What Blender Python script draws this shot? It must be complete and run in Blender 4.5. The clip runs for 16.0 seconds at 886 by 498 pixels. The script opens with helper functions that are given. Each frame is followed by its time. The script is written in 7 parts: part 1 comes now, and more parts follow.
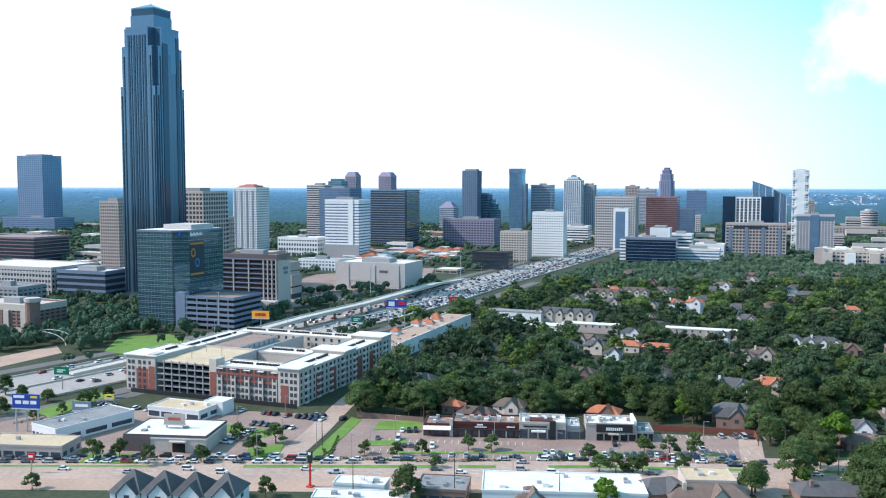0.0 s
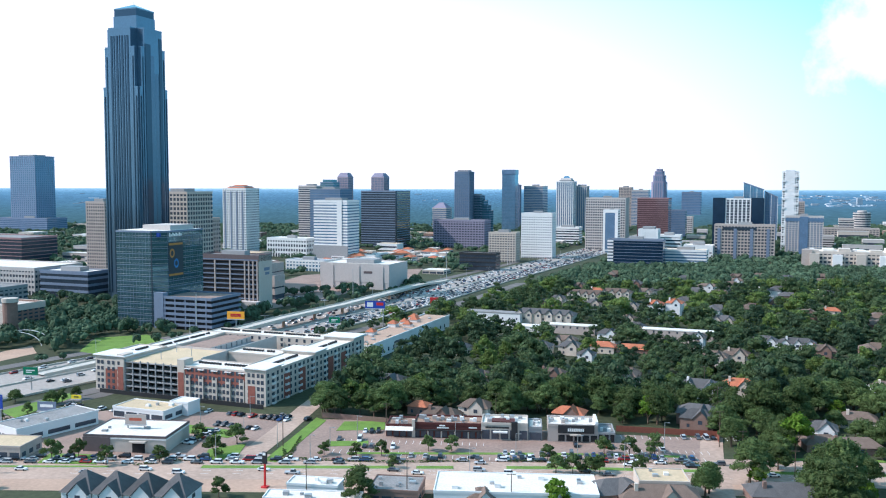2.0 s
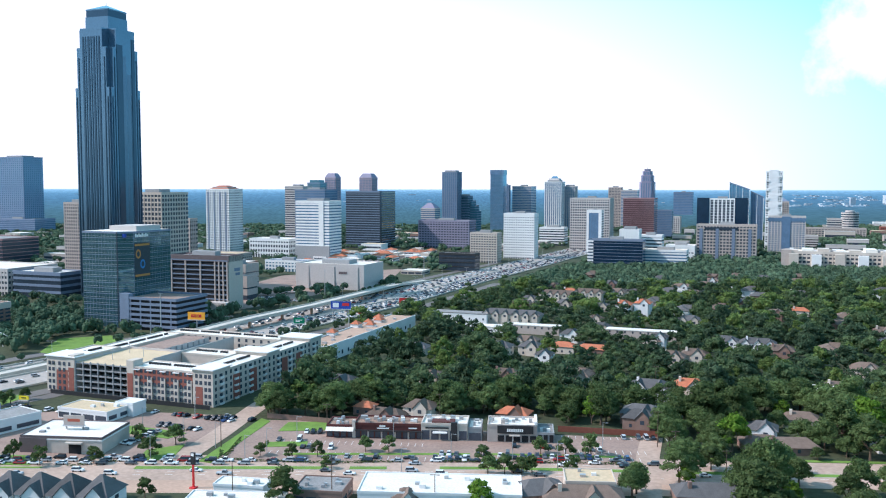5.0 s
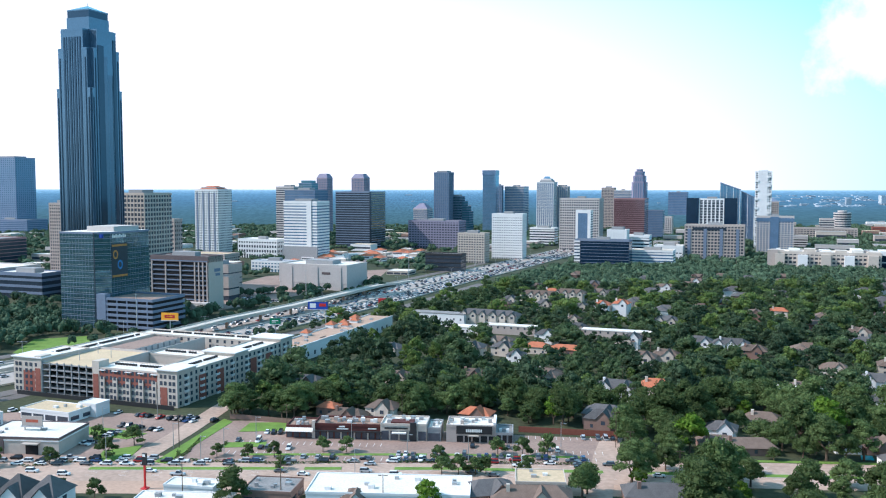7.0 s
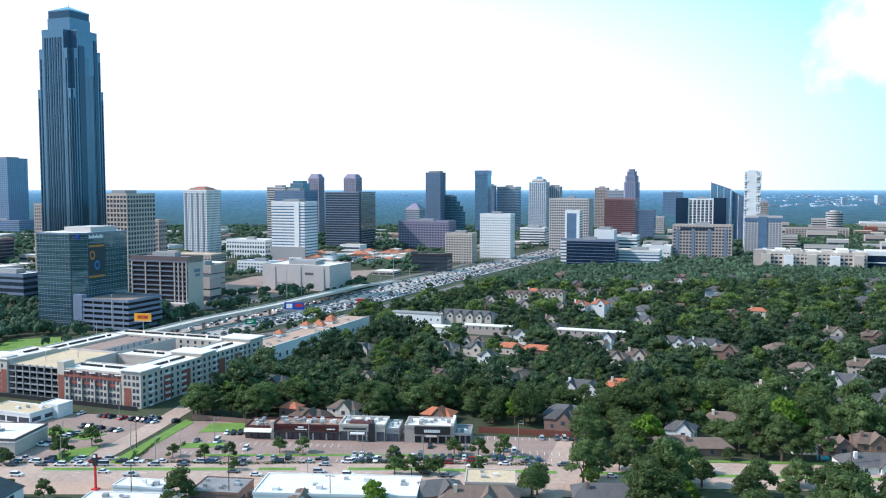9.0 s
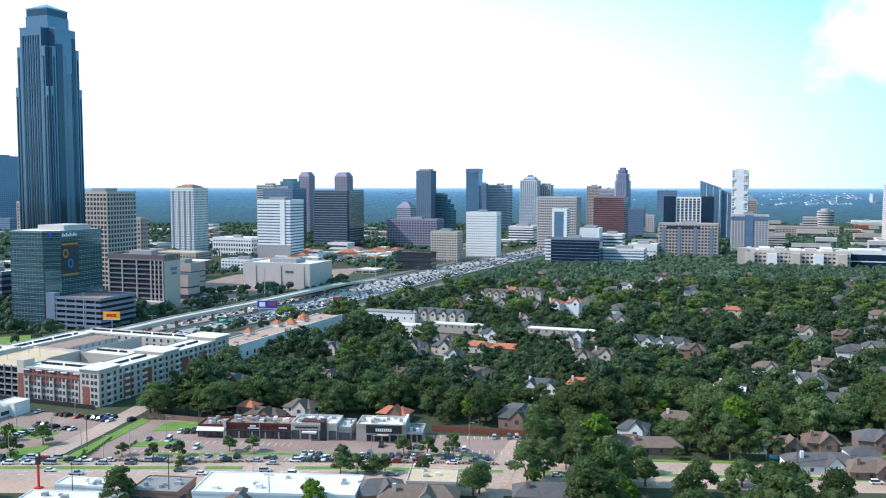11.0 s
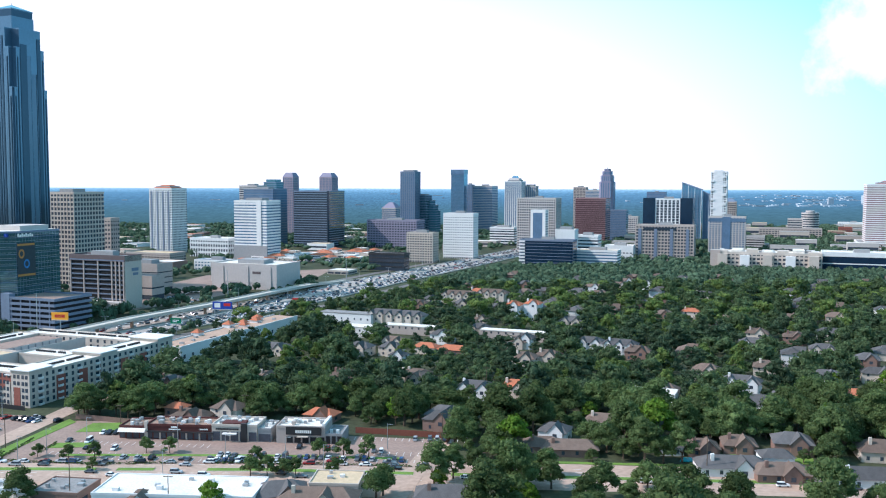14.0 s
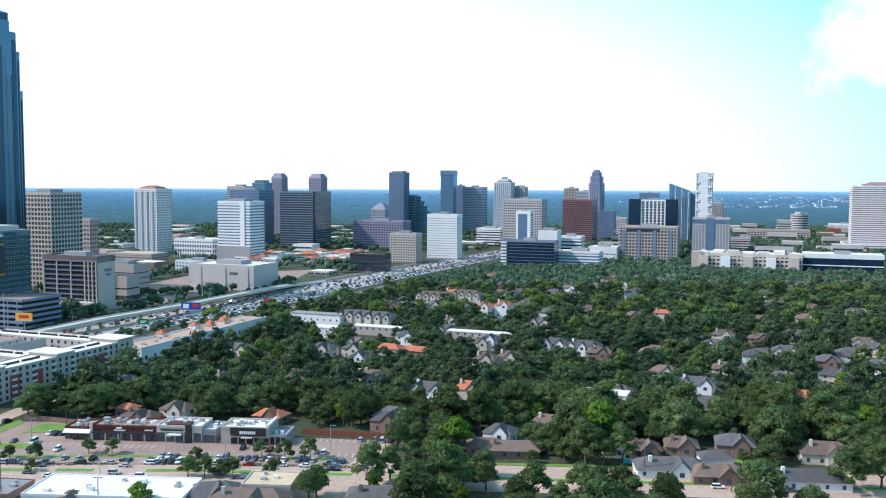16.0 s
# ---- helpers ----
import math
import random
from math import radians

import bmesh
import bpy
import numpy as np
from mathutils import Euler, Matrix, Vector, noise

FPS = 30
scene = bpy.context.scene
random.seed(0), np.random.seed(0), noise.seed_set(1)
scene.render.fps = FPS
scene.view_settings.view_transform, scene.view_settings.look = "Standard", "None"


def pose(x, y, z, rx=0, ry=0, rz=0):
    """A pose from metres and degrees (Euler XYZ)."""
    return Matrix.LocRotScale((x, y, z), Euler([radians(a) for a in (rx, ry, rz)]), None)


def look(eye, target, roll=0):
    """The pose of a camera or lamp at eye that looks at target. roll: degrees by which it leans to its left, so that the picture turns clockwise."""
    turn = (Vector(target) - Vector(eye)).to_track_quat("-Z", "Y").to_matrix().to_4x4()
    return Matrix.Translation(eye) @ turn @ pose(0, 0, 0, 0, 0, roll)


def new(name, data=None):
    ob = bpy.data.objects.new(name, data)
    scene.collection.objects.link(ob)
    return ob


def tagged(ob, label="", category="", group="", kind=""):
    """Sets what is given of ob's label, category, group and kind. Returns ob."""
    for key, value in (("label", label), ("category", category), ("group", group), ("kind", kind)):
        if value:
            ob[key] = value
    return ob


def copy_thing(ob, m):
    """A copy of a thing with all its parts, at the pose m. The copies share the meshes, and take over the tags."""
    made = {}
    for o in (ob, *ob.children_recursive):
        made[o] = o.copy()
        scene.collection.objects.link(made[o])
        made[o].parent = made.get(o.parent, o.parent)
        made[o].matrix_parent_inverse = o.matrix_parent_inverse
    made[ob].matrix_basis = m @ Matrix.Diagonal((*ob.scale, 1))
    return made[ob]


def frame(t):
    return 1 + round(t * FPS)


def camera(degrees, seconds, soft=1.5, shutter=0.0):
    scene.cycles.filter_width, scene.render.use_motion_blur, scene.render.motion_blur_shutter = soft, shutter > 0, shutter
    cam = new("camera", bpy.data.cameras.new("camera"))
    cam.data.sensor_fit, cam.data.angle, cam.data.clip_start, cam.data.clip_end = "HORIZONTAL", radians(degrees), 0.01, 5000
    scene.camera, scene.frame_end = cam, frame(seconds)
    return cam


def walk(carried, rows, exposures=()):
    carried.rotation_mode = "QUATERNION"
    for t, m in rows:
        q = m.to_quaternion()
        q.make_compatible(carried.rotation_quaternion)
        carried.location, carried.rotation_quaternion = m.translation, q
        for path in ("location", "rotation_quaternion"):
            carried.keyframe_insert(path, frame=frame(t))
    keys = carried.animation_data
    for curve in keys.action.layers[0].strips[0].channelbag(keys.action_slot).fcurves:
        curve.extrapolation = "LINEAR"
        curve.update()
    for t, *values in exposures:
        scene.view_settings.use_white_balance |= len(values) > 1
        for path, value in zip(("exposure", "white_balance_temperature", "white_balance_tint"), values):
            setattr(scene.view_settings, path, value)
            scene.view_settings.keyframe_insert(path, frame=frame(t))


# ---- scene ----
cam = camera(52.78, 16.0, 1.1)
PATH = [
    (0.0, 0.00, 0.00, 106.50, 0.000, -4.163, -0.090),
    (0.5, 3.99, -0.03, 106.47, -0.000, -4.136, -0.110),
    (1.0, 7.84, 0.03, 106.45, -0.011, -4.131, -0.120),
    (1.5, 11.75, -0.03, 106.41, -0.011, -4.109, -0.140),
    (2.0, 15.69, -0.08, 106.42, -0.016, -4.098, -0.160),
    (2.5, 19.66, -0.06, 106.42, -0.016, -4.104, -0.150),
    (3.0, 23.74, 0.00, 106.45, -0.027, -4.104, -0.150),
    (3.5, 27.95, 0.06, 106.50, -0.032, -4.098, -0.140),
    (4.0, 32.24, -0.11, 106.53, -0.038, -4.087, -0.120),
    (6.5, 53.48, -0.11, 106.55, -0.070, -4.066, -0.080),
    (7.0, 57.80, -0.11, 106.58, -0.065, -4.055, -0.060),
    (7.5, 62.14, -0.08, 106.58, -0.065, -4.050, -0.040),
    (8.0, 66.55, 0.03, 106.58, -0.065, -4.055, -0.030),
    (8.5, 70.91, -0.03, 106.62, -0.059, -4.055, -0.010),
    (9.0, 75.27, -0.08, 106.67, -0.065, -4.044, 0.000),
    (11.5, 100.49, 0.11, 107.16, -0.070, -4.184, -0.080),
    (12.0, 105.82, 0.08, 107.30, -0.070, -4.168, -0.100),
    (12.5, 111.29, -0.00, 107.38, -0.081, -4.158, -0.120),
    (13.0, 116.83, -0.17, 107.54, -0.086, -4.131, -0.150),
    (13.5, 122.43, -0.25, 107.62, -0.092, -4.131, -0.160),
    (14.0, 128.11, -0.34, 107.72, -0.097, -4.131, -0.190),
    (14.5, 133.83, -0.45, 107.81, -0.108, -4.114, -0.210),
    (15.0, 139.52, -0.53, 107.89, -0.113, -4.104, -0.240),
    (15.5, 145.29, -0.62, 107.99, -0.113, -4.087, -0.240),
    (16.0, 150.98, -0.70, 108.09, -0.124, -4.082, -0.270),
]
walk(cam, [(t, pose(x, y, z, 90 + pitch, roll, yaw)) for t, x, y, z, yaw, pitch, roll in PATH], ((0.0, 0.12, 5760, 18), (16.0, 0.12, 5760, 18)))

# ---- light ----
SUN_DIR = Vector((-0.74, -0.07, 0.66)).normalized()
world = bpy.data.worlds.new("world")
scene.world = world
world.use_nodes = True
wn, wl = world.node_tree.nodes, world.node_tree.links
wn.clear()
sky = wn.new("ShaderNodeTexSky")
sky.sky_type, sky.sun_disc = "NISHITA", False
sky.sun_elevation = math.asin(SUN_DIR.z)
sky.sun_rotation = math.atan2(SUN_DIR.x, SUN_DIR.y)
sky.altitude, sky.air_density, sky.dust_density, sky.ozone_density = 0, 1.0, 2.2, 1.0
co = wn.new("ShaderNodeTexCoord")
# broken haze and one bank of cloud
bank = wn.new("ShaderNodeVectorMath")
bank.operation = "DISTANCE"
bank.inputs[1].default_value = Vector((0.50, 1.0, 0.165)).normalized()
wl.new(co.outputs["Generated"], bank.inputs[0])
fall = wn.new("ShaderNodeMapRange")
fall.clamp = False
fall.inputs["From Min"].default_value, fall.inputs["From Max"].default_value = 0.085, 0.0
wl.new(bank.outputs["Value"], fall.inputs["Value"])
puff = wn.new("ShaderNodeTexNoise")
puff.inputs["Scale"].default_value, puff.inputs["Detail"].default_value, puff.inputs["Roughness"].default_value = 14.0, 10.0, 0.6
wl.new(co.outputs["Generated"], puff.inputs["Vector"])
mul = wn.new("ShaderNodeMath")
mul.operation = "MULTIPLY_ADD"
mul.inputs[1].default_value = 3.2
wl.new(puff.outputs["Fac"], mul.inputs[0])
wl.new(fall.outputs["Result"], mul.inputs[2])
edge = wn.new("ShaderNodeMapRange")
edge.inputs["From Min"].default_value, edge.inputs["From Max"].default_value = 1.75, 2.75
wl.new(mul.outputs["Value"], edge.inputs["Value"])
# bright humid haze round the sun's side of the sky, thinning to blue
tall = wn.new("ShaderNodeVectorMath")
tall.operation = "MULTIPLY"
tall.inputs[1].default_value = (1.0, 1.0, 2.2)
wl.new(co.outputs["Generated"], tall.inputs[0])
lit = wn.new("ShaderNodeVectorMath")
lit.operation = "DISTANCE"
lit.inputs[1].default_value = (-0.27, 0.96, -0.13)
wl.new(tall.outputs["Vector"], lit.inputs[0])
side = wn.new("ShaderNodeMapRange")
side.inputs["From Min"].default_value, side.inputs["From Max"].default_value = 0.58, 0.90
wl.new(lit.outputs["Value"], side.inputs["Value"])
tone = wn.new("ShaderNodeMix")
tone.data_type = "RGBA"
tone.inputs["A"].default_value, tone.inputs["B"].default_value = (7.6, 7.6, 7.6, 1), (2.3, 6.6, 8.2, 1)
wl.new(side.outputs["Result"], tone.inputs["Factor"])
thin = wn.new("ShaderNodeMapRange")
thin.inputs["From Min"].default_value, thin.inputs["From Max"].default_value = 0.75, 2.0
thin.inputs["To Min"].default_value, thin.inputs["To Max"].default_value = 0.92, 0.42
wl.new(lit.outputs["Value"], thin.inputs["Value"])
haze = wn.new("ShaderNodeMix")
haze.data_type = "RGBA"
wl.new(thin.outputs["Result"], haze.inputs["Factor"])
wl.new(sky.outputs["Color"], haze.inputs["A"])
wl.new(tone.outputs["Result"], haze.inputs["B"])
mix = wn.new("ShaderNodeMix")
mix.data_type = "RGBA"
mix.inputs["B"].default_value = (9.6, 9.6, 9.6, 1)
wl.new(edge.outputs["Result"], mix.inputs["Factor"])
wl.new(haze.outputs["Result"], mix.inputs["A"])
bg = wn.new("ShaderNodeBackground")
bg.inputs["Strength"].default_value = 0.15
wl.new(mix.outputs["Result"], bg.inputs["Color"])
out = wn.new("ShaderNodeOutputWorld")
wl.new(bg.outputs["Background"], out.inputs["Surface"])
sun = new("sun", bpy.data.lights.new("sun", "SUN"))
sun.data.energy, sun.data.angle, sun.data.color = 4.4, radians(0.6), (1.0, 0.915, 0.80)
sun.matrix_world = look(SUN_DIR * 500, (0, 0, 0))

# ---- materials ----
def mat(name, color, rough=0.8, metal=0.0, vary=0.15, scale=0.5, fine=6.0, bump=0.0, rand=0.0, spec=0.3, island=0.0, leafy=0.0):
    m = bpy.data.materials.new(name)
    m.use_nodes = True
    n, l = m.node_tree.nodes, m.node_tree.links
    p = n["Principled BSDF"]
    p.inputs["Roughness"].default_value, p.inputs["Metallic"].default_value = rough, metal
    p.inputs["Specular IOR Level"].default_value = spec
    tc = n.new("ShaderNodeTexCoord")
    a, b = n.new("ShaderNodeTexNoise"), n.new("ShaderNodeTexNoise")
    a.inputs["Scale"].default_value, b.inputs["Scale"].default_value = scale, fine
    a.inputs["Detail"].default_value = 4
    for t in (a, b):
        l.new(tc.outputs["Object"], t.inputs["Vector"])
    add = n.new("ShaderNodeMath")
    l.new(a.outputs["Fac"], add.inputs[0])
    l.new(b.outputs["Fac"], add.inputs[1])
    rng = n.new("ShaderNodeMapRange")
    rng.inputs["From Min"].default_value, rng.inputs["From Max"].default_value = 0.6, 1.4
    rng.inputs["To Min"].default_value, rng.inputs["To Max"].default_value = 1 - vary, 1 + vary
    l.new(add.outputs["Value"], rng.inputs["Value"])
    value = rng.outputs["Result"]
    for amount, node, sock in ((rand, "ShaderNodeObjectInfo", "Random"), (island, "ShaderNodeNewGeometry", "Random Per Island")):
        if amount:
            r, q, x = n.new(node), n.new("ShaderNodeMapRange"), n.new("ShaderNodeMath")
            q.inputs["To Min"].default_value, q.inputs["To Max"].default_value = 1 - amount, 1 + amount
            l.new(r.outputs[sock], q.inputs["Value"])
            x.operation = "MULTIPLY"
            l.new(value, x.inputs[0])
            l.new(q.outputs["Result"], x.inputs[1])
            value = x.outputs["Value"]
    hsv = n.new("ShaderNodeHueSaturation")
    hsv.inputs["Color"].default_value = (*color, 1)
    l.new(value, hsv.inputs["Value"])
    l.new(hsv.outputs["Color"], p.inputs["Base Color"])
    if bump:
        bp = n.new("ShaderNodeBump")
        bp.inputs["Strength"].default_value, bp.inputs["Distance"].default_value = bump, 0.2
        l.new(add.outputs["Value"], bp.inputs["Height"])
        l.new(bp.outputs["Normal"], p.inputs["Normal"])
    if leafy:
        tr, mx = n.new("ShaderNodeBsdfTranslucent"), n.new("ShaderNodeMixShader")
        l.new(hsv.outputs["Color"], tr.inputs["Color"])
        mx.inputs["Fac"].default_value = leafy
        l.new(p.outputs["BSDF"], mx.inputs[1])
        l.new(tr.outputs["BSDF"], mx.inputs[2])
        l.new(mx.outputs["Shader"], n["Material Output"].inputs["Surface"])
    return m


def glass(name, color, rough=0.08, spec=0.6, vary=0.25, scale=0.08, mirror=0.0):
    return mat(name, color, rough, mirror, vary, scale, 0.6, 0.01 if mirror else 0.02, spec=spec)


M = {}
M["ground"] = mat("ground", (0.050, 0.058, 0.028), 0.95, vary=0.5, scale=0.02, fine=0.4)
M["grass"] = mat("grass", (0.135, 0.225, 0.040), 0.95, vary=0.35, scale=0.15, fine=3)
M["concrete"] = mat("concrete", (0.44, 0.295, 0.215), 0.9, vary=0.18, scale=0.05, fine=0.7)
M["road"] = mat("road concrete", (0.42, 0.30, 0.232), 0.9, vary=0.25, scale=0.04, fine=0.5)
M["asphalt"] = mat("asphalt", (0.15, 0.135, 0.125), 0.9, vary=0.3, scale=0.08, fine=1.5)
M["lot"] = mat("parking lot", (0.295, 0.205, 0.165), 0.9, vary=0.28, scale=0.06, fine=0.8)
M["freeway"] = mat("freeway concrete", (0.36, 0.315, 0.28), 0.9, vary=0.18, scale=0.05, fine=0.5)
M["kerb"] = mat("kerb", (0.5, 0.46, 0.40), 0.9)
M["paint"] = mat("road paint", (0.75, 0.75, 0.72), 0.7)
M["white"] = mat("white wall", (0.72, 0.71, 0.69), 0.8, vary=0.1, scale=0.1)
M["white_roof"] = mat("white roof", (0.70, 0.65, 0.58), 0.8, vary=0.2, scale=0.12, fine=1.2)
M["tan_roof"] = mat("tan roof", (0.55, 0.42, 0.27), 0.9, vary=0.18, scale=0.1, fine=1.0)
M["grey_roof"] = mat("grey roof", (0.25, 0.24, 0.23), 0.9, vary=0.3, scale=0.15, fine=1.2)
M["rust_roof"] = mat("rusty gravel roof", (0.29, 0.19, 0.14), 0.9, vary=0.4, scale=0.35, fine=1.5)
M["cream"] = mat("cream stucco", (0.52, 0.45, 0.385), 0.85, vary=0.1)
M["beige"] = mat("beige concrete", (0.50, 0.455, 0.425), 0.85, vary=0.1)
M["tan"] = mat("tan stone", (0.42, 0.355, 0.315), 0.85, vary=0.12)
M["pink"] = mat("pink granite", (0.30, 0.17, 0.17), 0.6, vary=0.1)
M["mauve"] = mat("mauve brick", (0.25, 0.23, 0.30), 0.8, vary=0.1)
M["brick"] = mat("red brick", (0.27, 0.095, 0.07), 0.9, vary=0.2, scale=0.6, fine=5)
M["dark_brick"] = mat("dark red brick", (0.10, 0.032, 0.028), 0.85, vary=0.2, scale=0.5, fine=5)
M["brown_brick"] = mat("brown brick", (0.24, 0.15, 0.12), 0.9, vary=0.18)
M["grey"] = mat("grey concrete", (0.30, 0.30, 0.30), 0.85, vary=0.12)
M["slate"] = mat("slate panel", (0.16, 0.20, 0.27), 0.6, vary=0.12)
M["rose"] = mat("rose grey granite", (0.33, 0.27, 0.31), 0.7, vary=0.12)
# the blue of distance haze is mixed into this wall colour
M["haze_panel"] = mat("haze-tinted tower panel", (0.21, 0.255, 0.36), 0.5, vary=0.12)
# near-black fill painted where open interiors and recesses lie in shade
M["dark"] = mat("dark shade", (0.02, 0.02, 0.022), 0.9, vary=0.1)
M["black"] = mat("black metal", (0.03, 0.03, 0.032), 0.5)
M["steel"] = mat("galvanised steel", (0.45, 0.45, 0.45), 0.5, 0.6)
M["rust"] = mat("red oxide", (0.40, 0.10, 0.06), 0.8)
M["redwood"] = mat("stained fence", (0.22, 0.075, 0.05), 0.9, vary=0.2)
M["tile_roof"] = mat("terracotta tiles", (0.43, 0.145, 0.075), 0.85, vary=0.25, fine=3)
M["shingle_grey"] = mat("grey shingles", (0.100, 0.095, 0.094), 0.9, vary=0.25, fine=4, rand=0.2)
M["shingle_brown"] = mat("brown shingles", (0.15, 0.107, 0.084), 0.9, vary=0.25, fine=4, rand=0.2)
M["stucco"] = mat("house stucco", (0.58, 0.50, 0.42), 0.9, vary=0.1, rand=0.12)
M["glass_blue"] = glass("blue mirror glass", (0.115, 0.185, 0.28))
M["navy_glass"] = glass("navy glass", (0.012, 0.028, 0.055), 0.12, 0.4)
M["bronze_glass"] = glass("bronze mirror glass", (0.20, 0.115, 0.12), 0.06, 0.5, mirror=0.45)
# gold tint stands for the bright sky reflected in ribbon windows
M["glint_glass"] = glass("mirror glass tinted as golden reflection", (0.46, 0.38, 0.27), 0.1, 0.5, 0.5, 0.06, mirror=0.8)
M["banner"] = mat("printed mesh banner", (0.035, 0.05, 0.06), 0.7, vary=0.2)
M["glass_light"] = glass("pale blue glass", (0.16, 0.30, 0.42), 0.08, mirror=0.4)
M["glass_dark"] = glass("dark glass", (0.035, 0.048, 0.066), 0.1, 0.5)
M["glass_green"] = glass("green blue glass", (0.07, 0.16, 0.19), 0.03, 0.6, 0.35, 0.1, mirror=0.55)
M["tower_light"] = glass("pale tower glass", (0.125, 0.195, 0.265), 0.12, 0.5, 0.12, 0.03, mirror=0.6)
M["tower_dark"] = glass("dark tower glass", (0.045, 0.078, 0.115), 0.08, 0.4, 0.1, 0.03, mirror=0.6)
M["window"] = glass("window glass", (0.055, 0.068, 0.088), 0.1, 0.5)
M["bark"] = mat("bark", (0.12, 0.085, 0.06), 0.95, vary=0.3, fine=4)
M["leaf"] = mat("foliage", (0.102, 0.148, 0.052), 0.7, vary=0.25, scale=0.25, fine=1.5, rand=0.3, island=0.25, spec=0.15, leafy=0.40)
M["leaf_far"] = mat("canopy foliage", (0.094, 0.140, 0.062), 0.75, vary=0.38, scale=0.05, fine=0.7, island=0.25, spec=0.12, leafy=0.40)
M["leaf_deep"] = mat("deep canopy foliage", (0.062, 0.098, 0.052), 0.75, vary=0.45, scale=0.06, fine=0.7, island=0.25, spec=0.12, leafy=0.35)
M["leaf_olive"] = mat("olive canopy foliage", (0.140, 0.200, 0.056), 0.75, vary=0.4, scale=0.06, fine=0.7, island=0.25, spec=0.12, leafy=0.40)
M["leaf_bright"] = mat("bright foliage", (0.12, 0.21, 0.025), 0.7, vary=0.25, scale=0.3, fine=1.5, rand=0.2, island=0.3, spec=0.15, leafy=0.40)
M["woods"] = mat("far woods", (0.066, 0.106, 0.062), 0.85, vary=0.45, scale=0.035, fine=0.6, spec=0.1, island=0.22)
M["sign_blue"] = mat("blue print", (0.02, 0.06, 0.32), 0.5)
M["sign_orange"] = mat("orange print", (0.85, 0.36, 0.03), 0.5)
M["sign_green"] = mat("green sign", (0.0, 0.16, 0.08), 0.5)
M["sign_red"] = mat("red print", (0.55, 0.03, 0.03), 0.5)
M["sign_yellow"] = mat("yellow print", (0.8, 0.6, 0.03), 0.5)
M["sign_gold"] = mat("faded orange print", (0.42, 0.20, 0.05), 0.6)
M["sign_sky"] = mat("faded sky blue print", (0.04, 0.19, 0.42), 0.6)
M["teal"] = glass("teal glass", (0.10, 0.22, 0.27), 0.1, 0.5, mirror=0.4)
M["fascia"] = mat("brown metal fascia", (0.13, 0.10, 0.10), 0.6)
M["rubber"] = mat("tyre rubber", (0.02, 0.02, 0.02), 0.9)
M["water"] = mat("water", (0.02, 0.10, 0.12), 0.05, spec=0.5)
M["pool"] = mat("pool water", (0.05, 0.45, 0.50), 0.1, spec=0.5)

# ---- mesh helpers ----
GRID = -20.8
NX, NY = Vector((math.cos(radians(GRID)), math.sin(radians(GRID)))), Vector((-math.sin(radians(GRID)), math.cos(radians(GRID))))


def box(bm, x0, y0, z0, x1, y1, z1):
    v = [bm.verts.new(p) for p in ((x0, y0, z0), (x1, y0, z0), (x1, y1, z0), (x0, y1, z0), (x0, y0, z1), (x1, y0, z1), (x1, y1, z1), (x0, y1, z1))]
    for f in ((3, 2, 1, 0), (4, 5, 6, 7), (0, 1, 5, 4), (1, 2, 6, 5), (2, 3, 7, 6), (3, 0, 4, 7)):
        bm.faces.new([v[i] for i in f])
    return bm


def boxes(*dims):
    bm = bmesh.new()
    for d in dims:
        box(bm, *d)
    return bm


def prism(bm, pts, z0, z1, top=None):
    top = top or pts
    a = [bm.verts.new((x, y, z0)) for x, y in pts]
    b = [bm.verts.new((x, y, z1)) for x, y in top]
    n = len(pts)
    bm.faces.new(a[::-1])
    bm.faces.new(b)
    for i in range(n):
        bm.faces.new((a[i], a[(i + 1) % n], b[(i + 1) % n], b[i]))
    return bm


def ring(bm, w, d, z0, z1, t):
    box(bm, -w / 2, -d / 2, z0, w / 2, -d / 2 + t, z1)
    box(bm, -w / 2, d / 2 - t, z0, w / 2, d / 2, z1)
    box(bm, -w / 2, -d / 2 + t, z0, -w / 2 + t, d / 2 - t, z1)
    box(bm, w / 2 - t, -d / 2 + t, z0, w / 2, d / 2 - t, z1)
    return bm


def cyl(bm, x, y, z0, z1, r0, r1=None, n=8):
    r1 = r0 if r1 is None else r1
    ring0 = [(x + r0 * math.cos(i * 2 * math.pi / n), y + r0 * math.sin(i * 2 * math.pi / n)) for i in range(n)]
    ring1 = [(x + r1 * math.cos(i * 2 * math.pi / n), y + r1 * math.sin(i * 2 * math.pi / n)) for i in range(n)]
    return prism(bm, ring0, z0, z1, ring1)


def mesh_of(name, bm, material):
    me = bpy.data.meshes.new(name)
    bm.to_mesh(me)
    bm.free()
    me.materials.append(M[material] if isinstance(material, str) else material)
    return me


def part(name, bm, material, parent=None, label="", loc=None):
    me = bm if isinstance(bm, bpy.types.Mesh) else mesh_of(name, bm, material)
    ob = new(name, me)
    ob.parent = parent
    if loc:
        ob.location = loc
    return tagged(ob, label)


def thing(name, x, y, z=0.0, turn=0.0, label="", category="", group=""):
    ob = new(name)
    ob.empty_display_size = 0.5
    ob.matrix_basis = pose(x, y, z, 0, 0, turn)
    return tagged(ob, label, category, group)


def structure(name, bm, material, label="", x=0.0, y=0.0, z=0.0, turn=0.0):
    ob = new(name, mesh_of(name, bm, material))
    ob.matrix_basis = pose(x, y, z, 0, 0, turn)
    return tagged(ob, label, name.split("_")[0], kind="structure")


BLOCKED = []


def block(x, y, r):
    BLOCKED.append((x, y, r))


